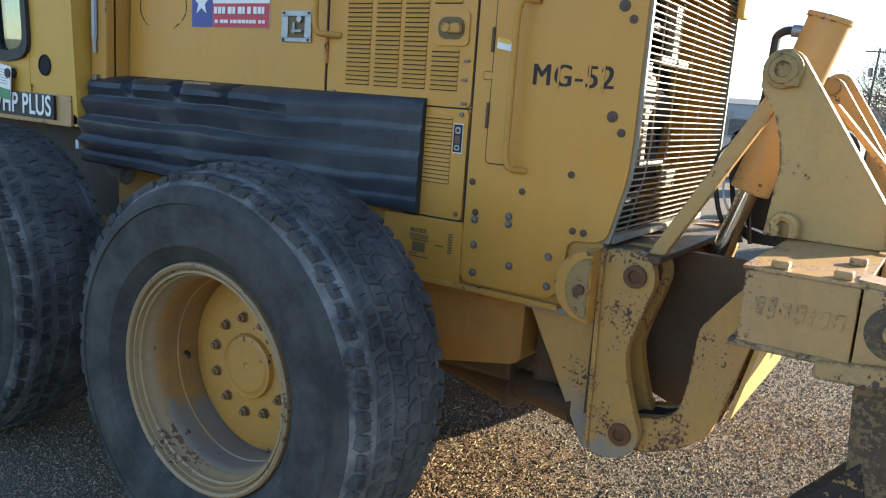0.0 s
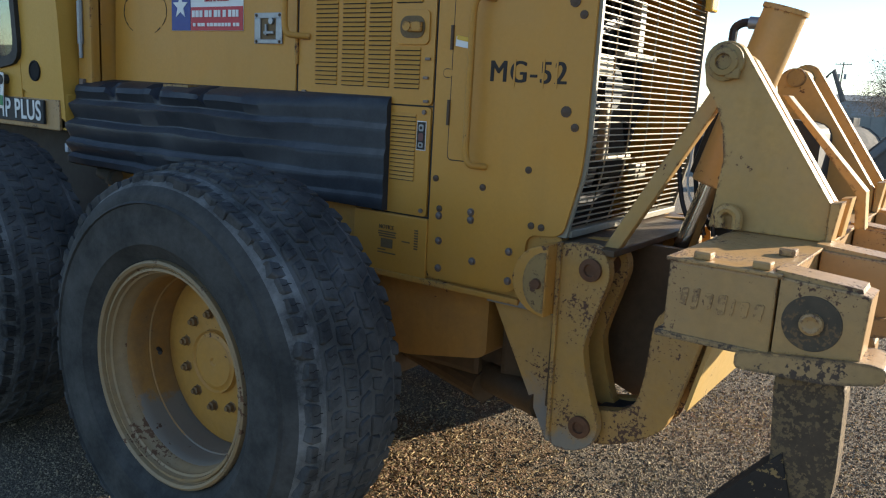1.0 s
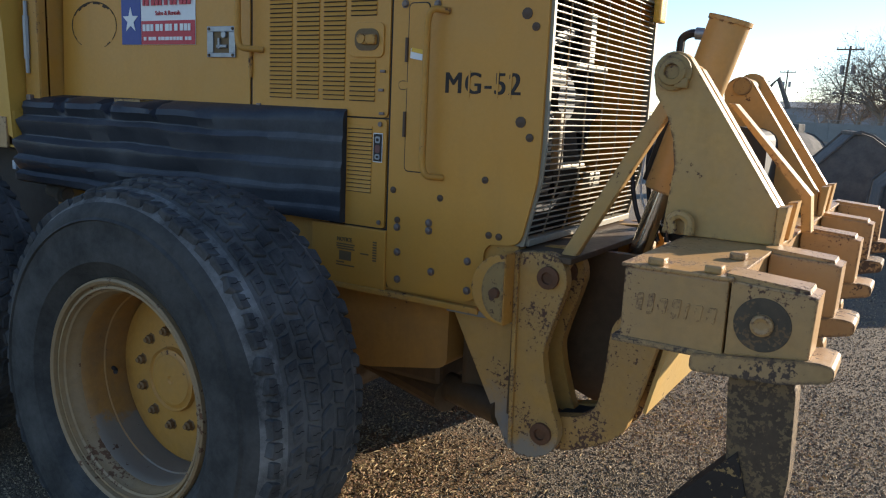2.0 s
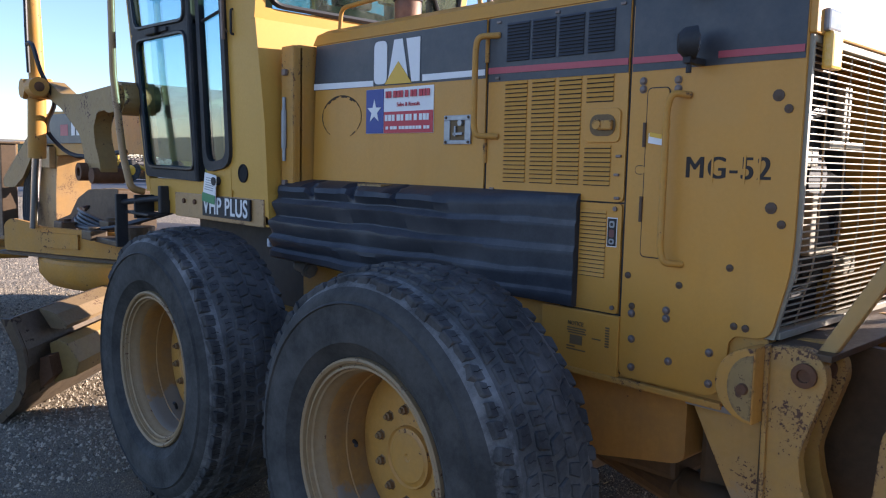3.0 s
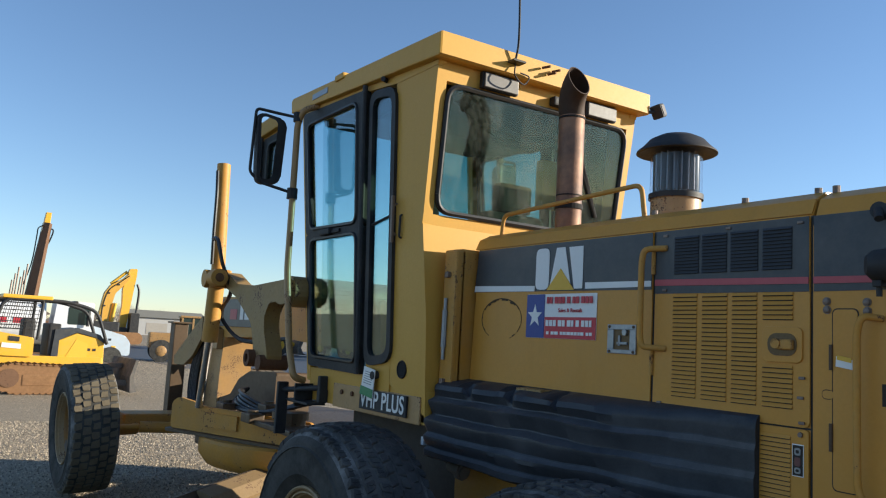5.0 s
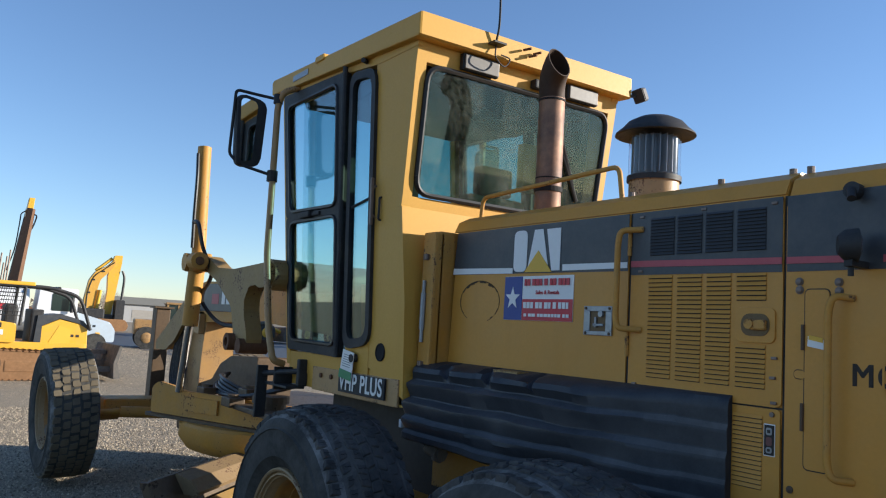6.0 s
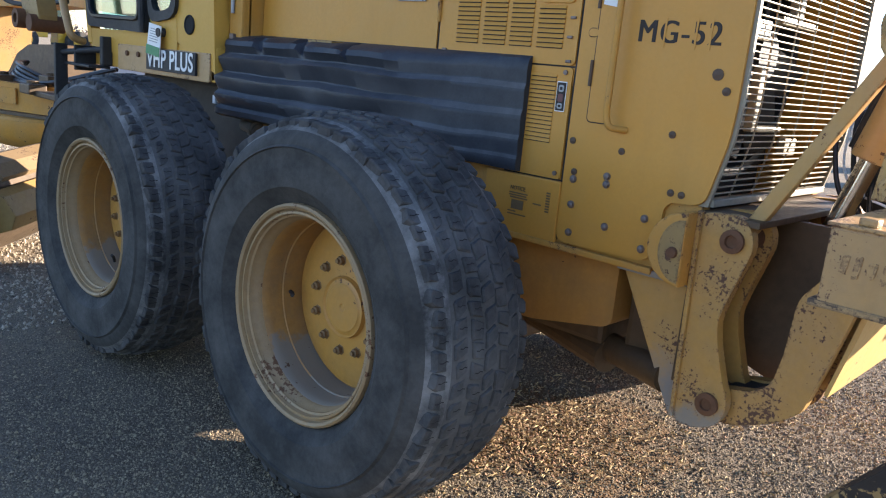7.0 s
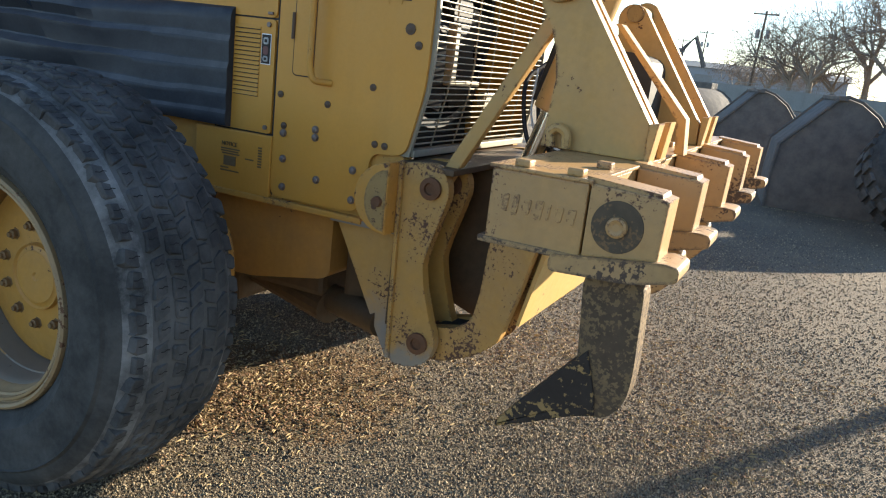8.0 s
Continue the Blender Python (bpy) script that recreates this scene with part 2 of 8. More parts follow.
# Dirt on the barrel, darkened further for the shade inside the dish.
M_barrel = surface("dirty_shaded_rim_barrel", (0.40, 0.20, 0.045), 0.6, grain=40, vary=0.3, dust=0.8, dust_colour=(0.20, 0.135, 0.075), chips=0.06, chip_scale=50.0, bump=0.2, settled=(0.23, 0.195, 0.15))
M_panel = surface("bare_yellow_panel", (0.56, 0.36, 0.11), 0.5, grain=50, vary=0.15, dust=0.2, chips=0.1, chip_scale=60.0, bump=0.1)
M_block = surface("dusty_tread_block", (0.040, 0.040, 0.040), 0.88, grain=45, vary=0.5, dust=0.75, dust_colour=(0.14, 0.136, 0.13), bump=0.4, spec=0.15)
# Tan dust, pale enough to carry the sunlit look of the front blocks.
M_block_tan = surface("tan_dusted_lit_tread_block", (0.13, 0.108, 0.075), 0.9, grain=45, vary=0.3, dust=0.5, dust_colour=(0.21, 0.175, 0.12), bump=0.4, spec=0.15)
M_flange = surface("scuffed_rim_flange", (0.34, 0.22, 0.10), 0.6, grain=40, vary=0.3, dust=0.6, dust_colour=(0.30, 0.24, 0.155), chips=0.30, chip_scale=60.0, chip_colour=(0.08, 0.04, 0.02), bump=0.3)
M_galv = surface("sunlit_grille_paint", (0.28, 0.255, 0.19), 0.5, 0.2, grain=50, vary=0.15, dust=0.2, bump=0.1)
M_dark = surface("dark_engine_bay", (0.022, 0.02, 0.018), 0.7, grain=20, vary=0.4, bump=0.3)
M_white = surface("white_decal", (0.78, 0.77, 0.74), 0.5, grain=60, vary=0.05, bump=0.02)
M_red = surface("red_decal", (0.50, 0.03, 0.045), 0.5, grain=60, vary=0.06, bump=0.02)
M_pink = surface("faded_red_stripe", (0.42, 0.07, 0.085), 0.5, grain=60, vary=0.1, bump=0.02)
M_blue = surface("blue_decal", (0.035, 0.06, 0.26), 0.5, grain=60, vary=0.08, bump=0.02)
M_tri = surface("yellow_decal", (0.72, 0.42, 0.03), 0.5, grain=60, vary=0.08, bump=0.02)
M_green = surface("green_tag", (0.03, 0.22, 0.08), 0.5, grain=60, vary=0.08, bump=0.02)
M_ink = surface("stencil_ink", (0.030, 0.022, 0.016), 0.7, grain=160, vary=0.4, bump=0.02)
M_faint = surface("faded_print", (0.16, 0.10, 0.04), 0.7, grain=120, vary=0.3, bump=0.02)
M_rubmark = surface("old_decal_glue", (0.06, 0.035, 0.015), 0.8, grain=160, vary=0.5, bump=0.05)
M_chrome = surface("polished_rod", (0.72, 0.70, 0.66), 0.16, 1.0, grain=60, vary=0.06, bump=0.02)
M_latch = surface("zinc_latch", (0.30, 0.31, 0.32), 0.45, 0.6, grain=60, vary=0.25, bump=0.1)
M_exhaust = surface("heat_stained_exhaust", (0.30, 0.165, 0.10), 0.6, 0.3, grain=20, vary=0.3, dust=0.85, dust_colour=(0.035, 0.034, 0.042), streaks=0.5, bump=0.15)
M_sootpipe = surface("sooty_exhaust_steel", (0.055, 0.036, 0.027), 0.7, 0.3, grain=20, vary=0.5, dust=0.3, dust_colour=(0.10, 0.06, 0.04), bump=0.15)
M_soot = surface("soot_black", (0.01, 0.009, 0.009), 0.9, grain=40, vary=0.3)
M_hose = surface("black_hose", (0.012, 0.012, 0.013), 0.45, grain=80, vary=0.2)
M_seat = surface("dark_seat_fabric", (0.03, 0.03, 0.032), 0.9, grain=120, vary=0.2)
M_lamp = surface("lamp_lens", (0.24, 0.25, 0.26), 0.12, grain=40, vary=0.1, bump=0.05)
M_amber = surface("amber_lens", (0.78, 0.46, 0.07), 0.25, grain=40, vary=0.1)
M_glass = clear_glass("tinted_cab_glass", (0.70, 0.85, 0.87), 0.02, 0.02)
M_glass_dusty = clear_glass("dusty_rear_glass", (0.52, 0.68, 0.60), 0.02, 0.24)
M_bowl = clear_glass("clear_precleaner_bowl", (0.90, 0.90, 0.93), 0.08, 0.12)
M_mirror, _n, _l, _b = nodes_of("mirror_glass")
_b.inputs["Metallic"].default_value, _b.inputs["Roughness"].default_value, _b.inputs["Base Color"].default_value = 1, 0.03, (0.8, 0.82, 0.8, 1)
M_whitepaint = surface("white_truck_paint", (0.75, 0.76, 0.77), 0.35, grain=30, vary=0.06, dust=0.15, bump=0.03)
M_lampface = surface("dull_grey_lamp_face", (0.11, 0.10, 0.092), 0.5, grain=40, vary=0.2, dust=0.3, dust_colour=(0.16, 0.14, 0.11), bump=0.1)
M_rubred = surface("faded_red_mark", (0.16, 0.06, 0.05), 0.6, grain=60, vary=0.2, bump=0.02)
M_baretip = surface("scraped_grey_steel", (0.23, 0.205, 0.18), 0.7, 0.0, grain=40, vary=0.25, dust=0.5, dust_colour=(0.30, 0.23, 0.14), bump=0.2)
M_bonnet = surface("pale_blue_bonnet_paint", (0.50, 0.58, 0.66), 0.3, grain=30, vary=0.08, dust=0.15, bump=0.03)
M_darkglass = surface("dark_window_glass", (0.02, 0.035, 0.033), 0.06, grain=30, vary=0.1, bump=0.0)
M_orange = surface("brown_orange_steel", (0.15, 0.075, 0.035), 0.6, grain=20, vary=0.3, chips=0.2)
M_track = surface("clay_caked_track", (0.25, 0.13, 0.055), 0.85, grain=14, vary=0.45, bump=0.5)
# Base and dust colours are lifted to stand in for veiling glare.
M_bucket = surface("glare_lifted_bucket_steel", (0.115, 0.108, 0.10), 0.85, 0.0, grain=9, vary=0.35, dust=0.5, dust_colour=(0.23, 0.20, 0.17), bump=0.3, spec=0.15)
M_wood = surface("weathered_pole_wood", (0.16, 0.12, 0.09), 0.9, grain=30, vary=0.3, bump=0.4)
M_bark = surface("bare_winter_bark", (0.27, 0.22, 0.17), 0.9, grain=20, vary=0.3)
M_conc = surface("pale_building_wall", (0.34, 0.34, 0.34), 0.8, grain=4, vary=0.1)
M_fence = surface("grey_fence", (0.30, 0.28, 0.25), 0.8, grain=10, vary=0.2)
M_straw = surface("dry_straw", (0.42, 0.30, 0.14), 0.9, grain=30, vary=0.35)
M_leaf = surface("dead_leaf", (0.30, 0.17, 0.09), 0.9, grain=30, vary=0.4)


def ground_material():
    m, n, l, bsdf = nodes_of("packed_gravel")
    co = n.new("ShaderNodeTexCoord").outputs["Object"]
    vor = n.new("ShaderNodeTexVoronoi"); vor.inputs["Scale"].default_value = 95.0
    l.new(co, vor.inputs["Vector"])
    v2 = n.new("ShaderNodeTexVoronoi"); v2.inputs["Scale"].default_value = 230.0
    l.new(co, v2.inputs["Vector"])
    sep = n.new("ShaderNodeSeparateColor"); l.new(vor.outputs["Color"], sep.inputs[0])
    stone = ramp(n, l, sep.outputs[0], 0.0, 1.0, (0.070, 0.056, 0.040, 1), (0.26, 0.21, 0.145, 1))
    sep2 = n.new("ShaderNodeSeparateColor"); l.new(v2.outputs["Color"], sep2.inputs[0])
    stone = mixed(n, l, 0.5, stone, ramp(n, l, sep2.outputs[1], 0.0, 1.0, (0.05, 0.043, 0.034, 1), (0.33, 0.28, 0.21, 1)))
    gaps = ramp(n, l, v2.outputs["Distance"], 0.25, 0.62, (1, 1, 1, 1), (0.55, 0.50, 0.45, 1))
    col = mixed(n, l, 1.0, stone, gaps, "MULTIPLY")
    patch = noise_node(n, l, co, 0.55, 6, 0.6)
    col = mixed(n, l, ramp(n, l, patch, 0.40, 0.72), col, mixed(n, l, 0.45, col, (0.27, 0.205, 0.135)))
    clay = noise_node(n, l, co, 1.3, 7, 0.65)
    col = mixed(n, l, ramp(n, l, clay, 0.58, 0.82), col, (0.19, 0.115, 0.065))
    off = n.new("ShaderNodeVectorMath"); off.operation = "DISTANCE"          # trodden soil beside the rear tyre
    l.new(co, off.inputs[0]); off.inputs[1].default_value = (0.25, 1.15, 0.078)
    ragged = n.new("ShaderNodeMath"); ragged.operation = "MULTIPLY_ADD"
    l.new(noise_node(n, l, co, 4.0, 6, 0.65), ragged.inputs[0]); ragged.inputs[1].default_value = 0.9; l.new(off.outputs["Value"], ragged.inputs[2])
    col = mixed(n, l, ramp(n, l, ragged.outputs[0], 0.85, 1.35, (1, 1, 1, 1), (0, 0, 0, 1)), col, mixed(n, l, sep2.outputs[1], (0.085, 0.050, 0.024), (0.20, 0.125, 0.060)))
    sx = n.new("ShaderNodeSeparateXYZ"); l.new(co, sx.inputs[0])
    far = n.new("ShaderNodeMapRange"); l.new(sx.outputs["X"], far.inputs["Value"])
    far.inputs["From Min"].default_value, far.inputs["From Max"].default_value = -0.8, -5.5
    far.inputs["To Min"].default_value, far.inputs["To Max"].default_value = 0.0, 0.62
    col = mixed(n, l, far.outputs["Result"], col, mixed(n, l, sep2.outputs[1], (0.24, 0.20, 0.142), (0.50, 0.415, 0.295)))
    l.new(col, bsdf.inputs["Base Color"])
    bsdf.inputs["Roughness"].default_value = 0.92
    bsdf.inputs["Specular IOR Level"].default_value = 0.25
    hgt = n.new("ShaderNodeMath"); hgt.operation = "ADD"
    l.new(ramp(n, l, vor.outputs["Distance"], 0.0, 0.7, (1, 1, 1, 1), (0, 0, 0, 1)), hgt.inputs[0])
    l.new(noise_node(n, l, co, 30, 8, 0.7), hgt.inputs[1])
    bumped(n, l, bsdf, hgt.outputs[0], 0.6, 0.006)
    return m


M_ground = ground_material()


# ---- building blocks ----
def part(name, bm, material, parent=None, label="", smooth=False):
    """Links a bmesh as one mesh object under a thing or a part."""
    me = bpy.data.meshes.new(name)
    bmesh.ops.recalc_face_normals(bm, faces=bm.faces[:])
    bm.to_mesh(me)
    bm.free()
    for mt in (material if isinstance(material, (list, tuple)) else [material]):
        me.materials.append(mt)
    if smooth:
        for p in me.polygons:
            p.use_smooth = True
        me.set_sharp_from_angle(angle=radians(38))
    ob = new(name, me)
    ob.parent = parent
    if label:
        tagged(ob, label)
    return ob


def thing(name, label, category, group="", at=(0, 0, 0), turn=0.0):
    e = new(name)
    e.empty_display_size = 0.2
    e.matrix_world = pose(*at, 0, 0, turn)
    return tagged(e, label, category, group)


def box(bm, x0, x1, y0, y1, z0, z1, bevel=0.0, m=None, mi=0):
    vs = [bm.verts.new((x, y, z)) for x in (x0, x1) for y in (y0, y1) for z in (z0, z1)]
    fs = [bm.faces.new([vs[i] for i in q]) for q in ((0, 1, 3, 2), (4, 6, 7, 5), (0, 4, 5, 1), (2, 3, 7, 6), (0, 2, 6, 4), (1, 5, 7, 3))]
    for f in fs:
        f.material_index = mi
    if bevel:
        es = list({e for f in fs for e in f.edges})
        r = bmesh.ops.bevel(bm, geom=es, offset=bevel, segments=2, profile=0.6, affect="EDGES")
        vs = list({v for f in r["faces"] for v in f.verts} | {v for v in vs if v.is_valid})
        for f in r["faces"]:
            f.material_index = mi
    if m is not None:
        bmesh.ops.transform(bm, matrix=m, verts=vs)
    return vs


def plate(bm, pts, a0, a1, axis="y", bevel=0.0, m=None, mi=0):
    """A polygon drawn in two axes and given thickness along the third: axis y takes (x, z), x takes (y, z), z takes (x, y)."""
    def at(p, a):
        return {"y": (p[0], a, p[1]), "x": (a, p[0], p[1]), "z": (p[0], p[1], a)}[axis]
    lo, hi = [bm.verts.new(at(p, a0)) for p in pts], [bm.verts.new(at(p, a1)) for p in pts]
    fs = [bm.faces.new(lo), bm.faces.new(hi[::-1])]
    k = len(pts)
    for i in range(k):
        fs.append(bm.faces.new((lo[i], lo[(i + 1) % k], hi[(i + 1) % k], hi[i])))
    for f in fs:
        f.material_index = mi
    vs = lo + hi
    if bevel:
        es = list(set(fs[0].edges) | set(fs[1].edges))
        r = bmesh.ops.bevel(bm, geom=es, offset=bevel, segments=2, profile=0.6, affect="EDGES")
        vs = list({v for f in r["faces"] for v in f.verts} | {v for v in vs if v.is_valid})
        for f in r["faces"]:
            f.material_index = mi
    if m is not None:
        bmesh.ops.transform(bm, matrix=m, verts=vs)
    return vs


def rounded(x0, x1, z0, z1, r, seg=4):
    """The outline of a rectangle with round corners."""
    out = []
    for cx, cz, a in ((x1 - r, z1 - r, 0), (x0 + r, z1 - r, 90), (x0 + r, z0 + r, 180), (x1 - r, z0 + r, 270)):
        out += [(cx + r * math.cos(radians(a + 90 * i / seg)), cz + r * math.sin(radians(a + 90 * i / seg))) for i in range(seg + 1)]
    return out


def round_poly(pts, r, seg=4):
    """Rounds the corners of a convex or concave outline."""
    out, k = [], len(pts)
    for i in range(k):
        p, a, b = Vector(pts[i]), Vector(pts[i - 1]), Vector(pts[(i + 1) % k])
        u, v = (a - p), (b - p)
        d = min(r, u.length * 0.45, v.length * 0.45)
        s, e = p + u.normalized() * d, p + v.normalized() * d
        for j in range(seg + 1):
            t = j / seg
            q = s * (1 - t) ** 2 + p * 2 * t * (1 - t) + e * t ** 2
            out.append((q.x, q.y))
    return out


def rod(bm, a, b, r0, r1=None, seg=16, caps=True, mi=0):
    """A round bar from a to b."""
    a, b = Vector(a), Vector(b)
    r1 = r0 if r1 is None else r1
    q = (b - a).to_track_quat("Z", "Y").to_matrix()
    rings = []
    for p, r in ((a, r0), (b, r1)):
        rings.append([bm.verts.new(p + q @ Vector((r * math.cos(2 * math.pi * i / seg), r * math.sin(2 * math.pi * i / seg), 0))) for i in range(seg)])
    for i in range(seg):
        bm.faces.new((rings[0][i], rings[0][(i + 1) % seg], rings[1][(i + 1) % seg], rings[1][i])).material_index = mi
    if caps:
        bm.faces.new(rings[0][::-1]).material_index = mi
        bm.faces.new(rings[1]).material_index = mi
    return rings


def tube(bm, pts, r, seg=8, smooth_steps=0):
    """A pipe or hose through the points, its bends rounded when smooth_steps is set."""
    pts = [Vector(p) for p in pts]
    if smooth_steps:
        out = []
        ext = [pts[0] * 2 - pts[1]] + pts + [pts[-1] * 2 - pts[-2]]
        for i in range(1, len(ext) - 2):
            p0, p1, p2, p3 = ext[i - 1:i + 3]
            for j in range(smooth_steps):
                t = j / smooth_steps
                out.append(0.5 * (2 * p1 + (p2 - p0) * t + (2 * p0 - 5 * p1 + 4 * p2 - p3) * t * t + (3 * p1 - p0 - 3 * p2 + p3) * t ** 3))
        pts = out + [pts[-1]]
    rings, up = [], None
    for i, p in enumerate(pts):
        d = (pts[min(i + 1, len(pts) - 1)] - pts[max(i - 1, 0)]).normalized()
        if up is None:
            up = Vector((0, 0, 1)) if abs(d.z) < 0.9 else Vector((0, 1, 0))
        s = d.cross(up).normalized()
        up = s.cross(d).normalized()
        rings.append([bm.verts.new(p + s * (r * math.cos(2 * math.pi * k / seg)) + up * (r * math.sin(2 * math.pi * k / seg))) for k in range(seg)])
    for a, b in zip(rings, rings[1:]):
        for k in range(seg):
            bm.faces.new((a[k], a[(k + 1) % seg], b[(k + 1) % seg], b[k]))
    bm.faces.new(rings[0][::-1])
    bm.faces.new(rings[-1])


def corner_path(pts, r, steps=5):
    """A path of straight runs with rounded corners."""
    pts = [Vector(p) for p in pts]
    out = [pts[0]]
    for i in range(1, len(pts) - 1):
        u, v = (pts[i - 1] - pts[i]), (pts[i + 1] - pts[i])
        d = min(r, u.length * 0.45, v.length * 0.45)
        s, e = pts[i] + u.normalized() * d, pts[i] + v.normalized() * d
        out += [s * (1 - t) ** 2 + pts[i] * 2 * t * (1 - t) + e * t ** 2 for t in [j / steps for j in range(steps + 1)]]
    return out + [pts[-1]]


def lathe(bm, profile, seg=48, m=None, mi=0, close=False):
    """A profile of (along y, radius) turned about the y axis."""
    rings = []
    for a, r in profile:
        rings.append([bm.verts.new((r * math.cos(2 * math.pi * i / seg), a, r * math.sin(2 * math.pi * i / seg))) for i in range(seg)] if r > 1e-5
                     else [bm.verts.new((0, a, 0))])
    pairs = list(zip(rings, rings[1:])) + ([(rings[-1], rings[0])] if close else [])
    for a, b in pairs:
        for i in range(seg):
            j = (i + 1) % seg
            if len(a) == 1 and len(b) == 1:
                continue
            f = (a[0], b[j], b[i]) if len(a) == 1 else (a[i], a[j], b[0]) if len(b) == 1 else (a[i], a[j], b[j], b[i])
            bm.faces.new(f).material_index = mi
    vs = [v for r in rings for v in r]
    if m is not None:
        bmesh.ops.transform(bm, matrix=m, verts=vs)
    return vs


def lettering(name, text, size, place, material, parent, squeeze=1.0, depth=0.0012, spacing=1.0, weight=0.0):
    """Flat letters of Blender's own font as a mesh; place turns the text's x and y into the world."""
    cu = bpy.data.curves.new(name, "FONT")
    cu.body, cu.size, cu.extrude, cu.align_x, cu.align_y, cu.space_character, cu.offset = text, size, depth, "CENTER", "CENTER", spacing, weight
    tmp = bpy.data.objects.new(name, cu)
    me = bpy.data.meshes.new_from_object(tmp)
    bpy.data.objects.remove(tmp)
    me.transform(place @ Matrix.Diagonal((squeeze, 1, 1, 1)))
    me.materials.clear()
    me.materials.append(material)
    ob = new(name, me)
    ob.parent = parent
    return ob


def on_side(x, y, z, tilt=0.0):
    """The place of flat writing on the machine's near side."""
    return Matrix.Translation((x, y, z)) @ pose(0, 0, 0, 90, 0, 0) @ pose(0, 0, 0, 0, 0, tilt)


HY = 0.75                               # near side of the engine hood
YC = 1.23                               # the machine's centre line


def mirror_y(y):
    return 2 * YC - y


# ---- the ground ----
bm = bmesh.new()
GSTEPS = [(-1500.0, 0.0), (-6.6, 0.0), (-5.2, 0.008), (-3.4, 0.024), (-2.2, 0.058), (-1.4, 0.074), (-0.4, 0.078), (1500.0, 0.078)]


def ground_z(x):
    for (x0, z0), (x1, z1) in zip(GSTEPS, GSTEPS[1:]):
        if x <= x1:
            return z0 + (z1 - z0) * (x - x0) / (x1 - x0)
    return GSTEPS[-1][1]


strips = [[bm.verts.new((x, yy, z)) for yy in (-1500, 1500)] for x, z in GSTEPS]
for a, d in zip(strips, strips[1:]):
    bm.faces.new((a[0], d[0], d[1], a[1]))
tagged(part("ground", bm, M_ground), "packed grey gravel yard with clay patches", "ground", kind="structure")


# ---- the motor grader ----
grader = thing("motor_grader", "faded yellow motor grader with charcoal hood stripe, parked on gravel", "motor grader")


def lug_block(bm, ang, a, la, lt, r0, r1, skew=0.0, rnd=None, taper=0.86, mi=1):
    """One worn tread block on the crown of a tyre, its top edges rounded over."""
    rings = []
    wob = [(rnd.uniform(-0.22, 0.16), rnd.uniform(-0.22, 0.16)) for i in range(8)] if rnd else [(0.0, 0.0)] * 8
    ring8 = ((-1, -0.75), (-0.8, -1), (0.8, -1), (1, -0.75), (1, 0.75), (0.8, 1), (-0.8, 1), (-1, 0.75))
    for r, k in ((r0, 1.0), (r1 - 0.006, 0.97), (r1, taper)):
        rr = rr_of(r)
        ring = []
        for (da, dt), (wa, wt) in zip(ring8, wob):
            da, dt = da + wa, dt + wt
            th = ang + (dt * lt * k / 2 + skew * da * la / 2) / rr
            ring.append(bm.verts.new((rr * math.cos(th), a + da * la * k / 2, rr * math.sin(th))))
        rings.append(ring)
    for lo, hi in zip(rings, rings[1:]):
        for i in range(8):
            bm.faces.new((lo[i], lo[(i + 1) % 8], hi[(i + 1) % 8], hi[i])).material_index = mi
    bm.faces.new(rings[-1]).material_index = 1


TY, TW, TR = 0.178, 0.217, 0.690         # tyre centre behind the rim's face, half width, outer radius


KR = 0.805                               # tyre height against the profile below


def rr_of(r):
    return 0.345 + (r - 0.345) * KR if r > 0.345 else r


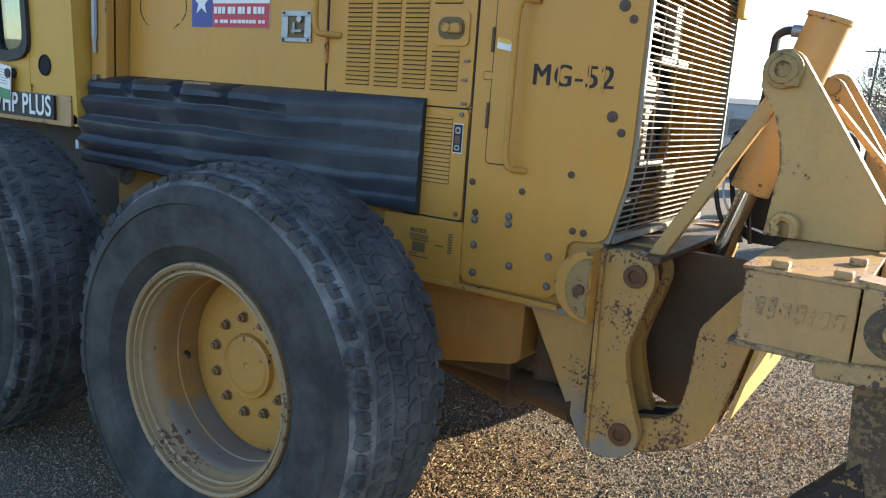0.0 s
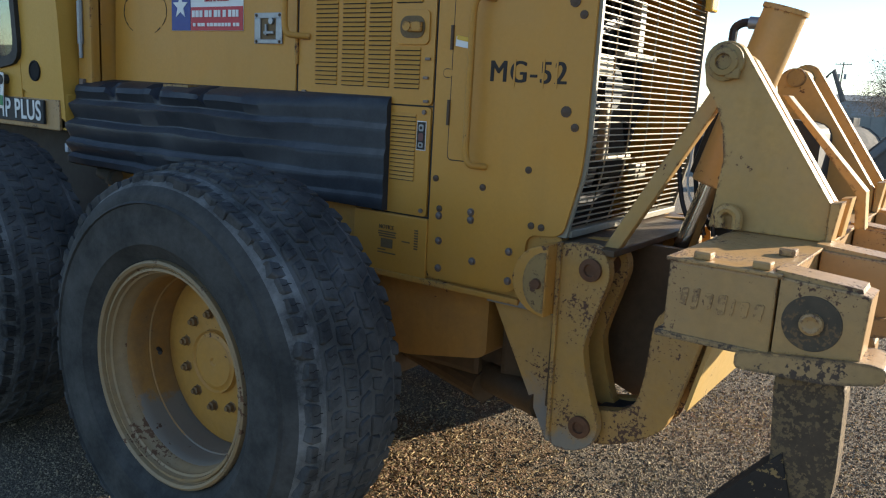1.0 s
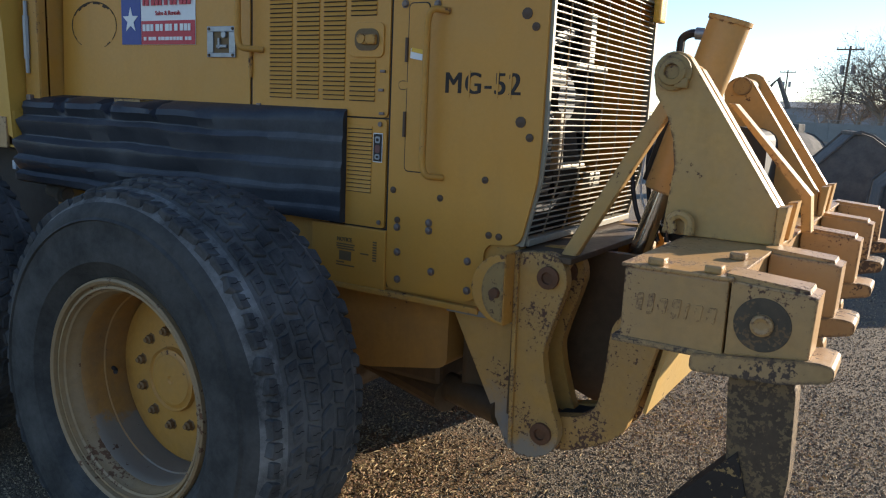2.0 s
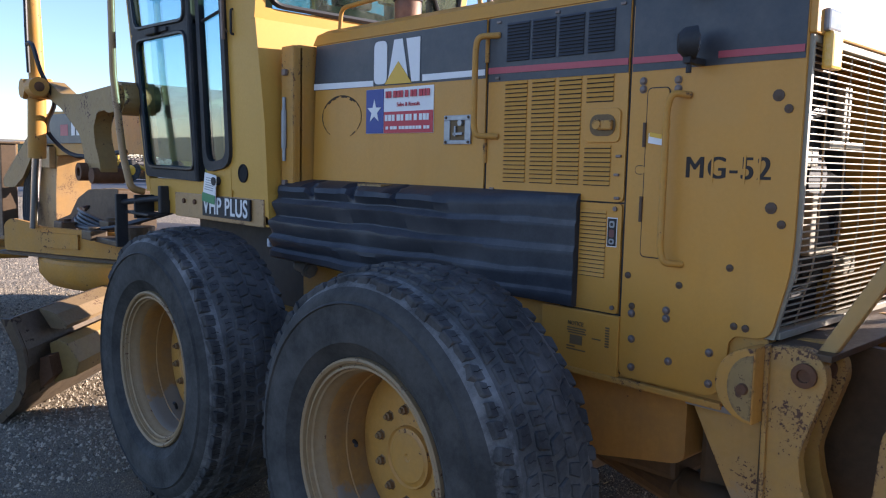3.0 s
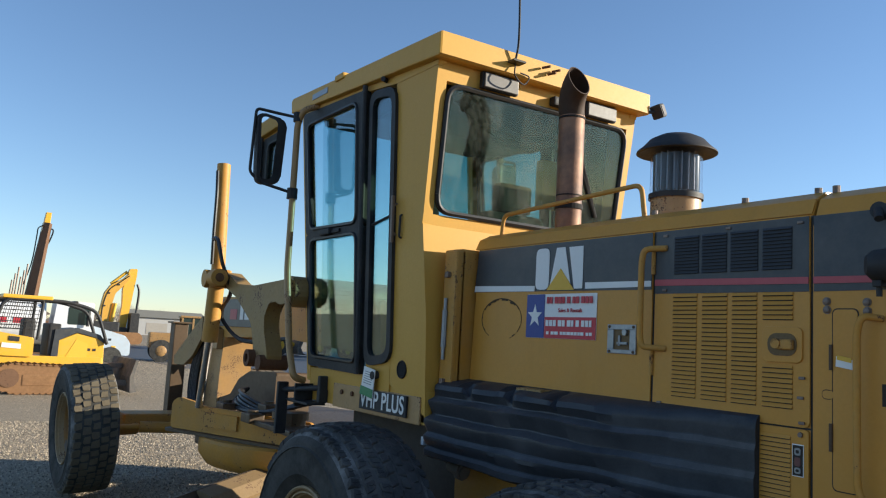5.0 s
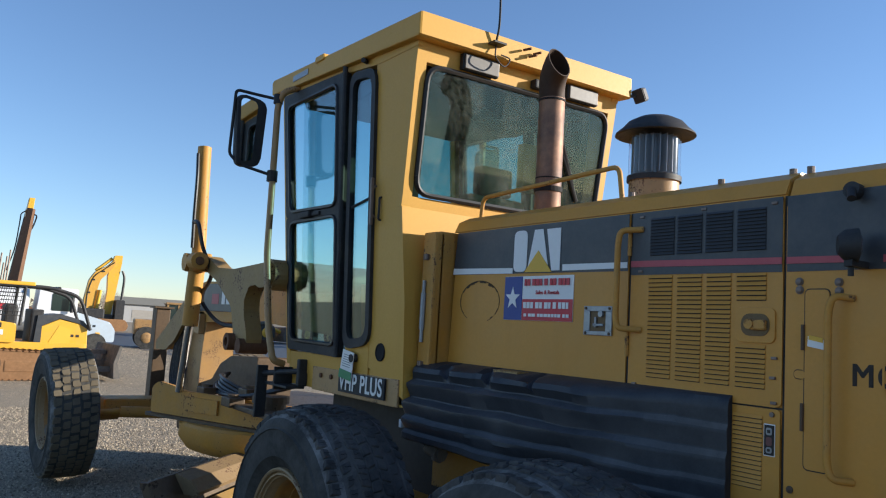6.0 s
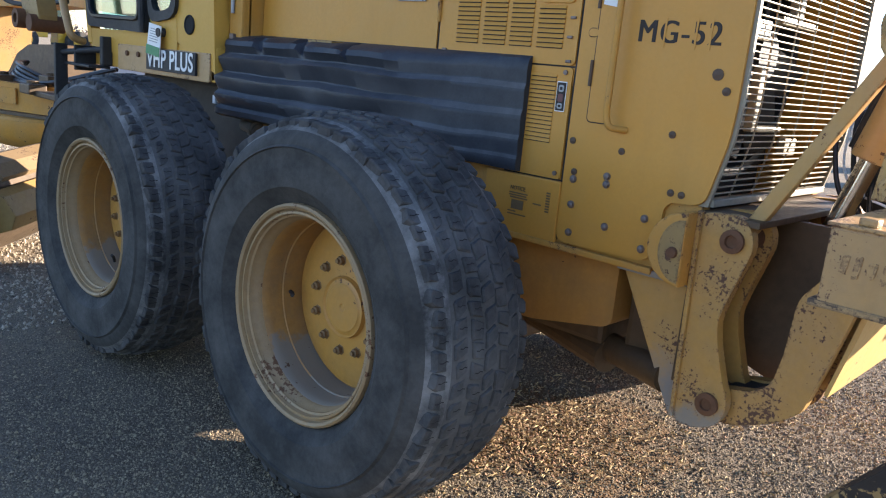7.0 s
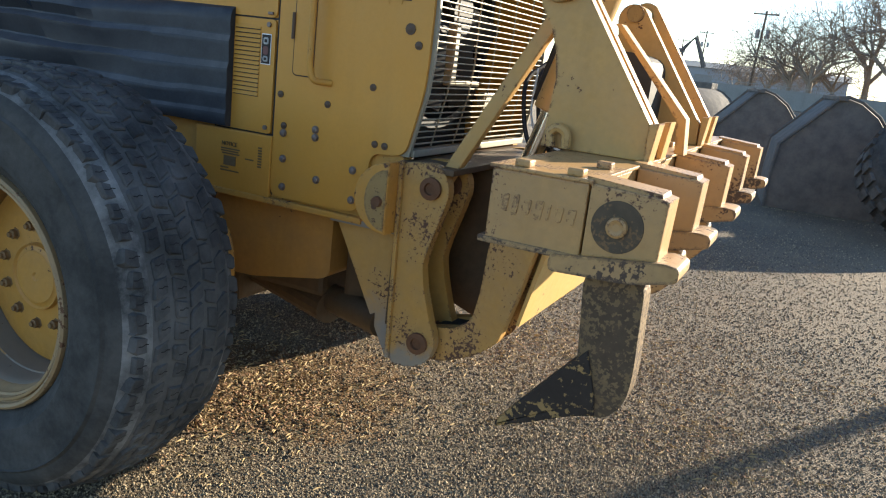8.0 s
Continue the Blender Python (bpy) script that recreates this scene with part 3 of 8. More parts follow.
def build_wheel(name, parent, front=False):
    """Deep-dished yellow rim with wheel nuts and a lugged tyre; local y = 0 is the rim's outer face."""
    bm = bmesh.new()                     # rim barrel and disc
    lathe(bm, [(0.055, 0.296), (0.062, 0.290), (0.09, 0.287), (0.135, 0.285), (0.138, 0.281), (0.214, 0.280), (0.222, 0.262), (0.24, 0.262), (0.24, 0.30)], 64)
    wheel = part(name, bm, M_barrel, parent, "deep-dished yellow steel wheel with dirty barrel darkened for shade", smooth=True)
    bm = bmesh.new()
    lathe(bm, [(0.219, 0.278), (0.206, 0.272), (0.196, 0.245), (0.186, 0.200), (0.180, 0.150), (0.178, 0.0)], 64)
    part("wheel_disc", bm, M_rim, wheel, smooth=True)
    bm = bmesh.new()
    lathe(bm, [(0.06, 0.336), (0.004, 0.345), (-0.010, 0.343), (-0.015, 0.336), (-0.009, 0.328), (0.004, 0.326), (0.007, 0.322), (-0.001, 0.319), (-0.002, 0.312), (0.012, 0.309), (0.016, 0.303), (0.034, 0.301), (0.040, 0.296), (0.06, 0.292)], 72)
    part("rim_flange", bm, M_flange, wheel, "scuffed rim flange and lock ring", smooth=True)
    bm = bmesh.new()
    lathe(bm, [(0.182, 0.102), (0.164, 0.098), (0.170, 0.092), (0.168, 0.082), (0.164, 0.078), (0.164, 0.014), (0.168, 0.009), (0.168, 0.0)], 40)
    part("hub_cap", bm, M_rim, wheel, smooth=True)
    for i in range(11):
        a = 2 * math.pi * (i + 0.47) / 11
        bm = bmesh.new()
        m = Matrix.Translation((0.150 * math.cos(a), 0.022, 0.150 * math.sin(a)))
        lathe(bm, [(0.165, 0.019), (0.158, 0.019), (0.156, 0.0145), (0.143, 0.0145), (0.140, 0.009), (0.133, 0.008), (0.133, 0.0)], 6, m)
        part("wheel_nut", bm, M_nut, wheel)
    bm = bmesh.new()
    tube(bm, corner_path([(-0.262, 0.16, -0.075), (-0.235, 0.15, -0.068), (-0.222, 0.138, -0.066)], 0.01), 0.007)
    part("valve_stem", bm, M_black, wheel)
    # tyre
    bm = bmesh.new()
    prof = [(-TW * 0.76, 0.338), (-TW * 0.86, 0.36), (-TW * 0.95, 0.40), (-TW * 0.975, 0.405), (-TW, 0.45), (-TW * 1.005, 0.49), (-TW * 0.985, 0.535), (-TW * 0.995, 0.541), (-TW * 0.965, 0.580), (-TW * 0.90, 0.612),
            (-TW * 0.79, 0.639), (-TW * 0.62, 0.659), (-TW * 0.42, 0.671), (-TW * 0.2, 0.678), (0, 0.680)]
    if front:
        prof = [(-TW * 0.80, 0.338), (-TW * 0.86, 0.36), (-TW * 0.93, 0.42), (-TW * 0.985, 0.49), (-TW, 0.54), (-TW * 0.985, 0.612), (-TW * 0.93, 0.643), (-TW * 0.82, 0.662), (-TW * 0.6, 0.673), (-TW * 0.3, 0.679), (0, 0.680)]
    full = prof + [(-a, r) for a, r in prof[-2::-1]]
    lathe(bm, [(a + TY, rr_of(r)) for a, r in full], 72)
    for f in bm.faces:
        rc = math.hypot(f.calc_center_median().x, f.calc_center_median().z)
        f.material_index = 1 if rr_of(0.612) < rc < rr_of(0.652) else 2 if rc >= rr_of(0.652) else 0
    # Front crown kept darker to paint shade into the grooves.
    tyre = part("tyre", bm, [M_rubber, M_scuff, M_rubber if front else M_tread], wheel, "worn black earthmover tyre dusty at the shoulder", smooth=True)
    bm = bmesh.new()
    rnd = random.Random(4)
    if front:
        rows, n = [(-0.172, 0.075), (-0.086, 0.075), (0, 0.075), (0.086, 0.075), (0.172, 0.075)], 46
    else:
        rows, n = [(-0.172, 0.058), (-0.112, 0.049), (-0.056, 0.049), (0.0, 0.049), (0.056, 0.049), (0.112, 0.049), (0.172, 0.058)], 66
    for k, (a, la) in enumerate(rows):
        for i in range(n):
            th = 2 * math.pi * (i + (0.5 if k % 2 else 0.0) + (0 if front else 0.23 * (k // 2) + rnd.uniform(-0.09, 0.09))) / n
            drop = (0.0 if abs(a) < 0.12 else 0.010) if front else (0.037 if abs(a) > 0.15 else 0.041 * (abs(a) / 0.166) ** 2.4)
            lt = (0.066 if front else 0.050) * rnd.uniform(0.84, 1.10)
            lug_block(bm, th, a * TW / 0.235 + TY + rnd.uniform(-0.005, 0.005), la * (0.93 if front else 0.90), lt, 0.655 - drop, TR - drop - (rnd.uniform(0.0, 0.003) if front else rnd.uniform(-0.001, 0.004)), skew=(0.12 if front else (0.34 if k % 2 else -0.22)), rnd=rnd, taper=0.92 if front else 0.84, mi=1)
            if not front and a < -0.05:          # sipe cut across the block
                rs, ac = rr_of(TR - drop + 0.0008), a * TW / 0.235 + TY
                cut = [(ac + la * f, th + g / rs) for f, g in ((-0.30, 0.001), (-0.08, -0.0015), (0.10, 0.002), (0.30, -0.001))]
                lo = [bm.verts.new((rs * math.cos(h - 0.0022), q, rs * math.sin(h - 0.0022))) for q, h in cut]
                hi = [bm.verts.new((rs * math.cos(h + 0.0022), q, rs * math.sin(h + 0.0022))) for q, h in cut]
                for q in range(3):
                    bm.faces.new((lo[q], lo[q + 1], hi[q + 1], hi[q])).material_index = 3
    tagged(part("tread", bm, [M_tread, M_block_tan if front else M_block, M_scuff, M_soot], tyre, "worn dusty tread blocks"), kind="stuff")
    bm = bmesh.new()
    for r, y in ((0.372, -TW * 0.885), (0.512, -TW * 1.0)):
        lathe(bm, [(TY + y + 0.008, r - 0.006), (TY + y - 0.004, r), (TY + y + 0.008, r + 0.010)], 72)
    part("sidewall_ring", bm, M_rubber, wheel, smooth=True)
    return wheel


WX, MX, FX, WZ = 0.0, -1.523, -6.86, 0.697
rear_wheel = build_wheel("wheel", grader)
rear_wheel.matrix_basis = pose(WX, 0, WZ, 0, 12, 0)
copy_thing(rear_wheel, pose(MX, 0, WZ, 0, -47, 0))
copy_thing(rear_wheel, pose(WX, 2 * YC, WZ, 0, 0, 180))
copy_thing(rear_wheel, pose(MX, 2 * YC, WZ, 0, 30, 180))
front_wheel = build_wheel("wheel", grader, True)
front_wheel.matrix_basis = pose(FX + 0.12, -0.24, 0.662, 2.5, 0, 2)
copy_thing(front_wheel, pose(FX - 0.30, 2.10, 0.655, -2.5, 20, 182))

# tandem cases and the rear axle between the wheels
for s, y0, y1 in ((1, 0.46, 0.70), (-1, mirror_y(0.70), mirror_y(0.46))):
    bm = bmesh.new()
    plate(bm, round_poly([(-1.80, 0.50), (0.25, 0.50), (0.30, 0.70), (0.22, 0.90), (-1.76, 0.90), (-1.84, 0.70)], 0.1), y0, y1, bevel=0.02)
    part("tandem_case", bm, M_yellow, grader, "oily yellow chain case")
bm = bmesh.new()
rod(bm, (-0.76, 0.5, 0.72), (-0.76, 1.96, 0.72), 0.2)
part("rear_axle", bm, M_dark, grader)

# engine hood
bm = bmesh.new()
H_TOP = [(HY + 0.008, 1.10), (HY + 0.008, 2.158), (HY + 0.03, 2.212), (HY + 0.09, 2.242), (YC, 2.262), (mirror_y(HY + 0.09), 2.242), (mirror_y(HY + 0.03), 2.212), (mirror_y(HY + 0.008), 2.158), (mirror_y(HY + 0.008), 1.10)]
plate(bm, [p if i not in (0, 8) else (p[0], 1.45) for i, p in enumerate(H_TOP)], -1.385, 0.368, "x")
hood = part("hood", bm, M_hood, grader, "faded yellow engine hood", smooth=True)
bm = bmesh.new()
plate(bm, [(HY + 0.004, 2.166), (HY + 0.027, 2.216), (HY + 0.088, 2.247), (YC, 2.267), (mirror_y(HY + 0.088), 2.247), (mirror_y(HY + 0.027), 2.216), (mirror_y(HY + 0.004), 2.166), (mirror_y(HY + 0.03), 2.166), (YC, 2.24), (HY + 0.03, 2.166)], -1.41, 0.366, "x")
part("hood_top", bm, M_hood, hood, smooth=True)
bm = bmesh.new()
plate(bm, H_TOP[1:8] + [(mirror_y(HY + 0.05), 2.158), (mirror_y(HY + 0.05), 2.20), (YC, 2.235), (HY + 0.05, 2.20), (HY + 0.05, 2.158)], 0.378, 0.93, "x")
part("rear_hood_top", bm, M_hood, hood, smooth=True)

# near side door with stripe, sign and latch
bm = bmesh.new()
plate(bm, round_poly([(-1.402, 1.503), (-0.262, 1.503), (-0.262, 2.162), (-1.372, 2.162)], 0.02), HY, HY + 0.012, bevel=0.003)
door = part("hood_door", bm, M_hood, hood)
bm = bmesh.new()
plate(bm, round_poly([(-0.248, 1.512), (0.363, 1.512), (0.363, 2.162), (-0.248, 2.162)], 0.02), HY, HY + 0.012, bevel=0.003)
louvre_panel = part("louvre_panel", bm, M_hood, hood, "yellow louvred engine door")
bm = bmesh.new()
plate(bm, round_poly([(0.12, 1.146), (0.36, 1.146), (0.36, 1.506), (0.12, 1.506)], 0.012), HY, HY + 0.012, bevel=0.003)
small_panel = part("small_louvre_panel", bm, M_hood, hood)
bm = bmesh.new()
REAR = [(0.374, 0.945), (0.70, 0.95), (0.738, 0.985), (0.746, 1.125), (0.765, 1.145), (0.866, 1.152), (0.909, 1.342), (0.915, 1.44), (0.915, 2.16), (0.374, 2.16)]
plate(bm, round_poly(REAR, 0.035, 5), HY, HY + 0.012, bevel=0.003)
rear_panel = part("rear_side_panel", bm, M_hood, hood, "faded yellow rear side panel with bolts")
bm = bmesh.new()
plate(bm, [(x, z) for x, z in REAR], mirror_y(HY) - 0.012, mirror_y(HY))
part("rear_side_panel", bm, M_hood, hood)
# lower frame rail behind the panels
for y0, y1 in ((HY + 0.014, HY + 0.06), (mirror_y(HY + 0.06), mirror_y(HY + 0.014))):
    bm = bmesh.new()
    plate(bm, [(-1.5, 0.93), (0.86, 0.93), (0.86, 1.148), (0.374, 1.3), (-1.5, 1.5)], y0, y1)
    part("frame_rail", bm, M_yellow, grader)
bm = bmesh.new()
box(bm, 0.05, 0.372, HY - 0.006, HY + 0.012, 0.922, 1.14, 0.004)
part("lower_frame_panel", bm, M_hood, grader)
bm = bmesh.new()
box(bm, 0.05, 0.74, HY - 0.012, HY + 0.02, 0.918, 0.938, 0.004)
part("frame_lip", bm, M_yellow, grader)


def decal(name, pts, y, material, parent, depth=0.002):
    bm = bmesh.new()
    plate(bm, pts, y - depth, y)
    return part(name, bm, material, parent)


def rect(x0, x1, z0, z1):
    return [(x0, z0), (x1, z0), (x1, z1), (x0, z1)]


E1 = HY - 0.0002
decal("stripe", [(-1.392, 1.955), (-0.264, 1.944), (-0.264, 2.158), (-1.37, 2.158)], E1, M_stripe, door)
decal("stripe", [(-0.246, 1.928), (0.361, 1.924), (0.361, 2.158), (-0.246, 2.158)], E1, M_stripe, louvre_panel)
decal("stripe", [(0.377, 1.924), (0.912, 1.926), (0.912, 2.157), (0.377, 2.157)], E1, M_stripe, rear_panel)
E2 = E1 - 0.003
decal("white_line", [(-1.389, 1.957), (-0.935, 1.951), (-0.935, 1.975), (-1.386, 1.985)], E2, M_white, door)
decal("white_line", [(-0.615, 1.955), (-0.265, 1.955), (-0.265, 1.977), (-0.615, 1.981)], E2, M_white, door)
decal("red_line", [(-0.246, 1.957), (0.361, 1.948), (0.361, 1.969), (-0.246, 1.980)], E2, M_pink, louvre_panel)
decal("red_line", [(0.377, 1.948), (0.575, 1.946), (0.575, 1.966), (0.377, 1.969)], E2, M_pink, rear_panel)
decal("red_line", [(0.665, 1.944), (0.910, 1.942), (0.910, 1.962), (0.665, 1.964)], E2, M_pink, rear_panel)
# maker's emblem as plain shapes
decal("emblem_shape", round_poly([(-0.93, 1.957), (-0.842, 1.957), (-0.842, 2.138), (-0.93, 2.138)], 0.03), E2, M_white, door)
decal("emblem_shape", [(-0.838, 1.957), (-0.70, 1.957), (-0.742, 2.136), (-0.796, 2.136)], E2, M_white, door)
decal("emblem_shape", [(-0.682, 1.957), (-0.632, 1.957), (-0.632, 2.134), (-0.718, 2.134)], E2, M_white, door)
decal("emblem_triangle", [(-0.852, 1.954), (-0.678, 1.952), (-0.765, 2.045)], E2 - 0.003, M_tri, door)
# dealer's sign
bm = bmesh.new()
box(bm, -0.982, -0.546, HY - 0.003, HY - 0.0003, 1.747, 1.937, 0)
sign = part("dealer_sign", bm, M_white, door, "red, white and blue dealer's sign")
decal("sign_field", rect(-0.981, -0.862, 1.748, 1.936), HY - 0.0035, M_blue, sign)
decal("sign_field", rect(-0.858, -0.547, 1.748, 1.838), HY - 0.0035, M_red, sign)
star = []
for i in range(10):
    r = 0.052 if i % 2 == 0 else 0.021
    star.append((-0.922 + 0.95 * r * math.sin(i * math.pi / 5), 1.842 + r * math.cos(i * math.pi / 5)))
decal("sign_star", star, HY - 0.006, M_white, sign)
for z, h, x0, x1, mt in ((1.910, 0.028, -0.846, -0.562, M_red), (1.812, 0.026, -0.848, -0.556, M_white), (1.770, 0.013, -0.842, -0.562, M_white)):
    k, xx, rr = 0, x0, random.Random(int(z * 1000))
    while xx < x1 - 0.01:
        w = rr.uniform(0.012, 0.022)
        decal("print_bar", rect(xx, min(xx + w, x1), z - h / 2, z + h / 2), HY - 0.006, mt, sign)
        xx += w + rr.choice((0.004, 0.005, 0.014))
lettering("print", "Sales & Rentals", 0.024, on_side(-0.70, HY - 0.0055, 1.866), M_red, sign)
# ghost of a round decal
rr = random.Random(9)
for i in range(40):
    a0 = 2 * math.pi * i / 40
    if 4.0 < a0 < 5.6 and rr.random() < 0.75:
        continue
    a1, w = a0 + 0.16, rr.uniform(0.003, 0.013) * (1.5 if 0.6 < a0 < 2.6 else 0.55)
    p = [(-1.172 + (0.152 - d) * math.cos(a), 1.826 + (0.098 - d * 0.8) * math.sin(a)) for d, a in ((0, a0), (0, a1), (w, a1), (w, a0))]
    decal("glue_mark", p, HY - 0.0004, M_rubmark, door, 0.0012)
# latch plate of the door
bm = bmesh.new()
for x0, x1, z0, z1 in ((-0.478, -0.33, 1.792, 1.812), (-0.478, -0.33, 1.70, 1.716), (-0.478, -0.445, 1.716, 1.792), (-0.362, -0.33, 1.716, 1.792)):
    box(bm, x0, x1, HY - 0.008, HY - 0.0005, z0, z1, 0.002)
latch = part("door_latch", bm, M_latch, door, "zinc latch plate with recessed handle")
decal("latch_recess", rect(-0.446, -0.361, 1.715, 1.793), HY - 0.001, M_faint, latch)
bm = bmesh.new()
rod(bm, (-0.385, HY - 0.003, 1.782), (-0.385, HY - 0.014, 1.782), 0.012)
box(bm, -0.425, -0.372, HY - 0.012, HY - 0.004, 1.735, 1.745, 0.002)
box(bm, -0.418, -0.408, HY - 0.012, HY - 0.004, 1.73, 1.77, 0.002)
part("latch_handle", bm, M_latch, latch)
for x, z in ((-0.466, 1.803), (-0.342, 1.803), (-0.466, 1.708), (-0.342, 1.708)):
    bm = bmesh.new(); rod(bm, (x, HY - 0.007, z), (x, HY - 0.012, z), 0.006, 0.005, 8)
    part("rivet", bm, M_boltdark, latch)
for z0, z1 in ((1.63, 1.74), (2.0, 2.09)):
    bm = bmesh.new(); rod(bm, (-0.255, HY - 0.004, z0), (-0.255, HY - 0.004, z1), 0.008, seg=8)
    part("hinge", bm, M_yellow, door)


for pts in (rect(0.3635, 0.3735, 0.95, 2.16), rect(-0.2615, -0.2485, 1.505, 2.16), rect(-0.25, 0.363, 1.5065, 1.512), rect(0.12, 0.363, 1.1405, 1.1455)):
    decal("panel_gap", pts, HY + 0.007, M_dark, hood, 0.001)


# louvres: pressed lips over dark slots
def louvre_mesh(w, h, lift, mats):
    bm = bmesh.new()
    a = [bm.verts.new(p) for p in ((-w / 2, 0, h), (w / 2, 0, h), (w / 2, -lift, 0), (-w / 2, -lift, 0), (w / 2, 0, 0), (-w / 2, 0, 0), (w / 2, -0.0006, -h * 0.30), (-w / 2, -0.0006, -h * 0.30))]
    bm.faces.new((a[0], a[1], a[2], a[3]))
    bm.faces.new((a[1], a[4], a[2]))
    bm.faces.new((a[0], a[3], a[5]))
    bm.faces.new((a[3], a[2], a[4], a[5])).material_index = 1
    bm.faces.new((a[5], a[4], a[6], a[7])).material_index = 1
    me = bpy.data.meshes.new("louvre")
    bm.to_mesh(me); bm.free()
    for mt in mats:
        me.materials.append(mt)
    return me


def louvres(parent, cols, z0, z1, n, mats, y, lift=0.006, gaps=()):
    for x0, x1 in cols:
        me = louvre_mesh(x1 - x0, (z1 - z0) / n * 0.70, lift, mats)
        for i in range(n):
            z = z0 + (z1 - z0) * (i + 0.5) / n
            if any(a < x0 < b and c < z < d for a, b, c, d in gaps):
                continue
            o = new("louvre", me)
            o.parent = parent
            o.location = ((x0 + x1) / 2, y, z)


COLS = ((-0.162, -0.057), (-0.035, 0.067), (0.086, 0.181), (0.202, 0.308))
louvres(louvre_panel, COLS, 1.558, 1.922, 24, (M_hood, M_dark), HY - 0.0005, 0.006, gaps=((0.19, 0.35, 1.70, 1.832),))
louvres(louvre_panel, ((-0.158, -0.052), (-0.038, 0.064), (0.080, 0.184), (0.202, 0.305)), 1.992, 2.13, 12, (M_stripe, M_dark), HY - 0.003, 0.005)
louvres(small_panel, ((0.198, 0.302),), 1.255, 1.480, 16, (M_hood, M_dark), HY - 0.0005, 0.005)
# paddle latch
bm = bmesh.new()
plate(bm, rounded(0.204, 0.342, 1.704, 1.815, 0.02), HY - 0.006, HY + 0.001, bevel=0.002)
paddle = part("paddle_latch", bm, M_hood, louvre_panel)
decal("latch_recess", rounded(0.225, 0.325, 1.725, 1.795, 0.03), HY - 0.0065, M_faint, paddle)
bm = bmesh.new()
box(bm, 0.262, 0.318, HY - 0.022, HY - 0.008, 1.744, 1.776, 0.006)
rod(bm, (0.262, HY - 0.009, 1.762), (0.262, HY - 0.026, 1.762), 0.016, seg=12)
part("paddle", bm, M_yellow, paddle)
for x, z in ((-0.215, 1.535), (0.07, 1.525), (0.34, 1.525), (-0.20, 1.94), (0.335, 1.60), (0.34, 1.66), (0.07, 2.145), (0.334, 2.14), (-0.2, 2.14)):
    bm = bmesh.new(); box(bm, x - 0.010, x + 0.010, HY - 0.007, HY, z - 0.0045, z + 0.0045, 0.002)
    part("quarter_turn_clip", bm, M_bolt, louvre_panel)
for x, z in ((0.175, 1.49), (0.335, 1.49), (0.18, 1.17), (0.34, 1.165)):
    bm = bmesh.new(); rod(bm, (x, HY, z), (x, HY - 0.006, z), 0.008, seg=8)
    part("screw", bm, M_bolt, small_panel)
plaque = decal("warning_plaque", rect(0.308, 0.346, 1.365, 1.461), HY - 0.0008, M_white, small_panel, 0.001)
decal("plaque_field", rect(0.3105, 0.3435, 1.368, 1.458), HY - 0.0022, M_ink, plaque, 0.001)
for z0, z1, mt in ((1.428, 1.450, M_latch), (1.396, 1.422, M_rubred), (1.374, 1.392, M_latch)):
    decal("plaque_mark", rounded(0.317, 0.337, z0, z1, 0.006), HY - 0.0036, mt, plaque, 0.001)
for z0, z1 in ((1.434, 1.444), (1.379, 1.387)):
    decal("plaque_mark", rounded(0.322, 0.332, z0, z1, 0.003), HY - 0.005, M_ink, plaque, 0.001)
lettering("print", "NOTICE", 0.020, on_side(0.200, HY - 0.0075, 1.090), M_faint, hood, 0.9)
for x0, x1, z in ((0.165, 0.245, 1.074), (0.165, 0.24, 1.066), (0.17, 0.245, 1.058), (0.165, 0.2, 1.01), (0.27, 0.305, 1.05), (0.165, 0.245, 1.0)):
    decal("faded_print", rect(x0, x1, z - 0.0022, z + 0.0022), HY - 0.007, M_faint, hood, 0.001)
decal("faded_print", rect(0.178, 0.230, 1.018, 1.05), HY - 0.007, M_faint, hood, 0.001)
for i in range(8):
    decal("faded_print", rect(0.322, 0.338, 1.03 + i * 0.009, 1.035 + i * 0.009), HY - 0.007, M_faint, hood, 0.001)

# rear panel: access flap, tag, grab rail, unit number, bolts
def outline(name, pts, y, w, parent, material):
    bm = bmesh.new()
    k = len(pts)
    for i in range(k):
        a, b = Vector(pts[i]), Vector(pts[(i + 1) % k])
        d = (b - a)
        if d.length < 1e-5:
            continue
        nrm = Vector((-d.y, d.x)).normalized() * (w / 2)
        bm.faces.new([bm.verts.new((p.x, y, p.y)) for p in (a + nrm, b + nrm, b - nrm, a - nrm)])
    return part(name, bm, material, parent)


bm = bmesh.new()
plate(bm, rounded(0.438, 0.512, 1.347, 1.869, 0.014), HY - 0.0035, HY + 0.002, bevel=0.001)
flap = part("access_flap", bm, M_hood, rear_panel)
outline("flap_gap", rounded(0.4365, 0.5135, 1.3455, 1.8705, 0.014), HY - 0.0015, 0.004, flap, M_dark)
bm = bmesh.new(); plate(bm, rounded(0.405, 0.44, 1.606, 1.63, 0.011), HY - 0.003, HY + 0.002)
part("flap_tongue", bm, M_hood, flap)
outline("tongue_gap", rounded(0.404, 0.436, 1.605, 1.631, 0.011), HY - 0.001, 0.003, flap, M_dark)
for z0, z1 in ((1.455, 1.535), (1.69, 1.765)):
    bm = bmesh.new(); rod(bm, (0.433, HY - 0.005, z0), (0.433, HY - 0.005, z1), 0.006, seg=8)
    part("hinge", bm, M_boltdark, flap)
decal("price_tag", [(0.448, 1.702), (0.500, 1.694), (0.503, 1.722), (0.450, 1.732)], HY - 0.005, M_white, flap)
decal("tag_stripe", [(0.453, 1.722), (0.496, 1.714), (0.4965, 1.727), (0.4545, 1.735)], HY - 0.0075, M_tri, flap)
bm = bmesh.new()
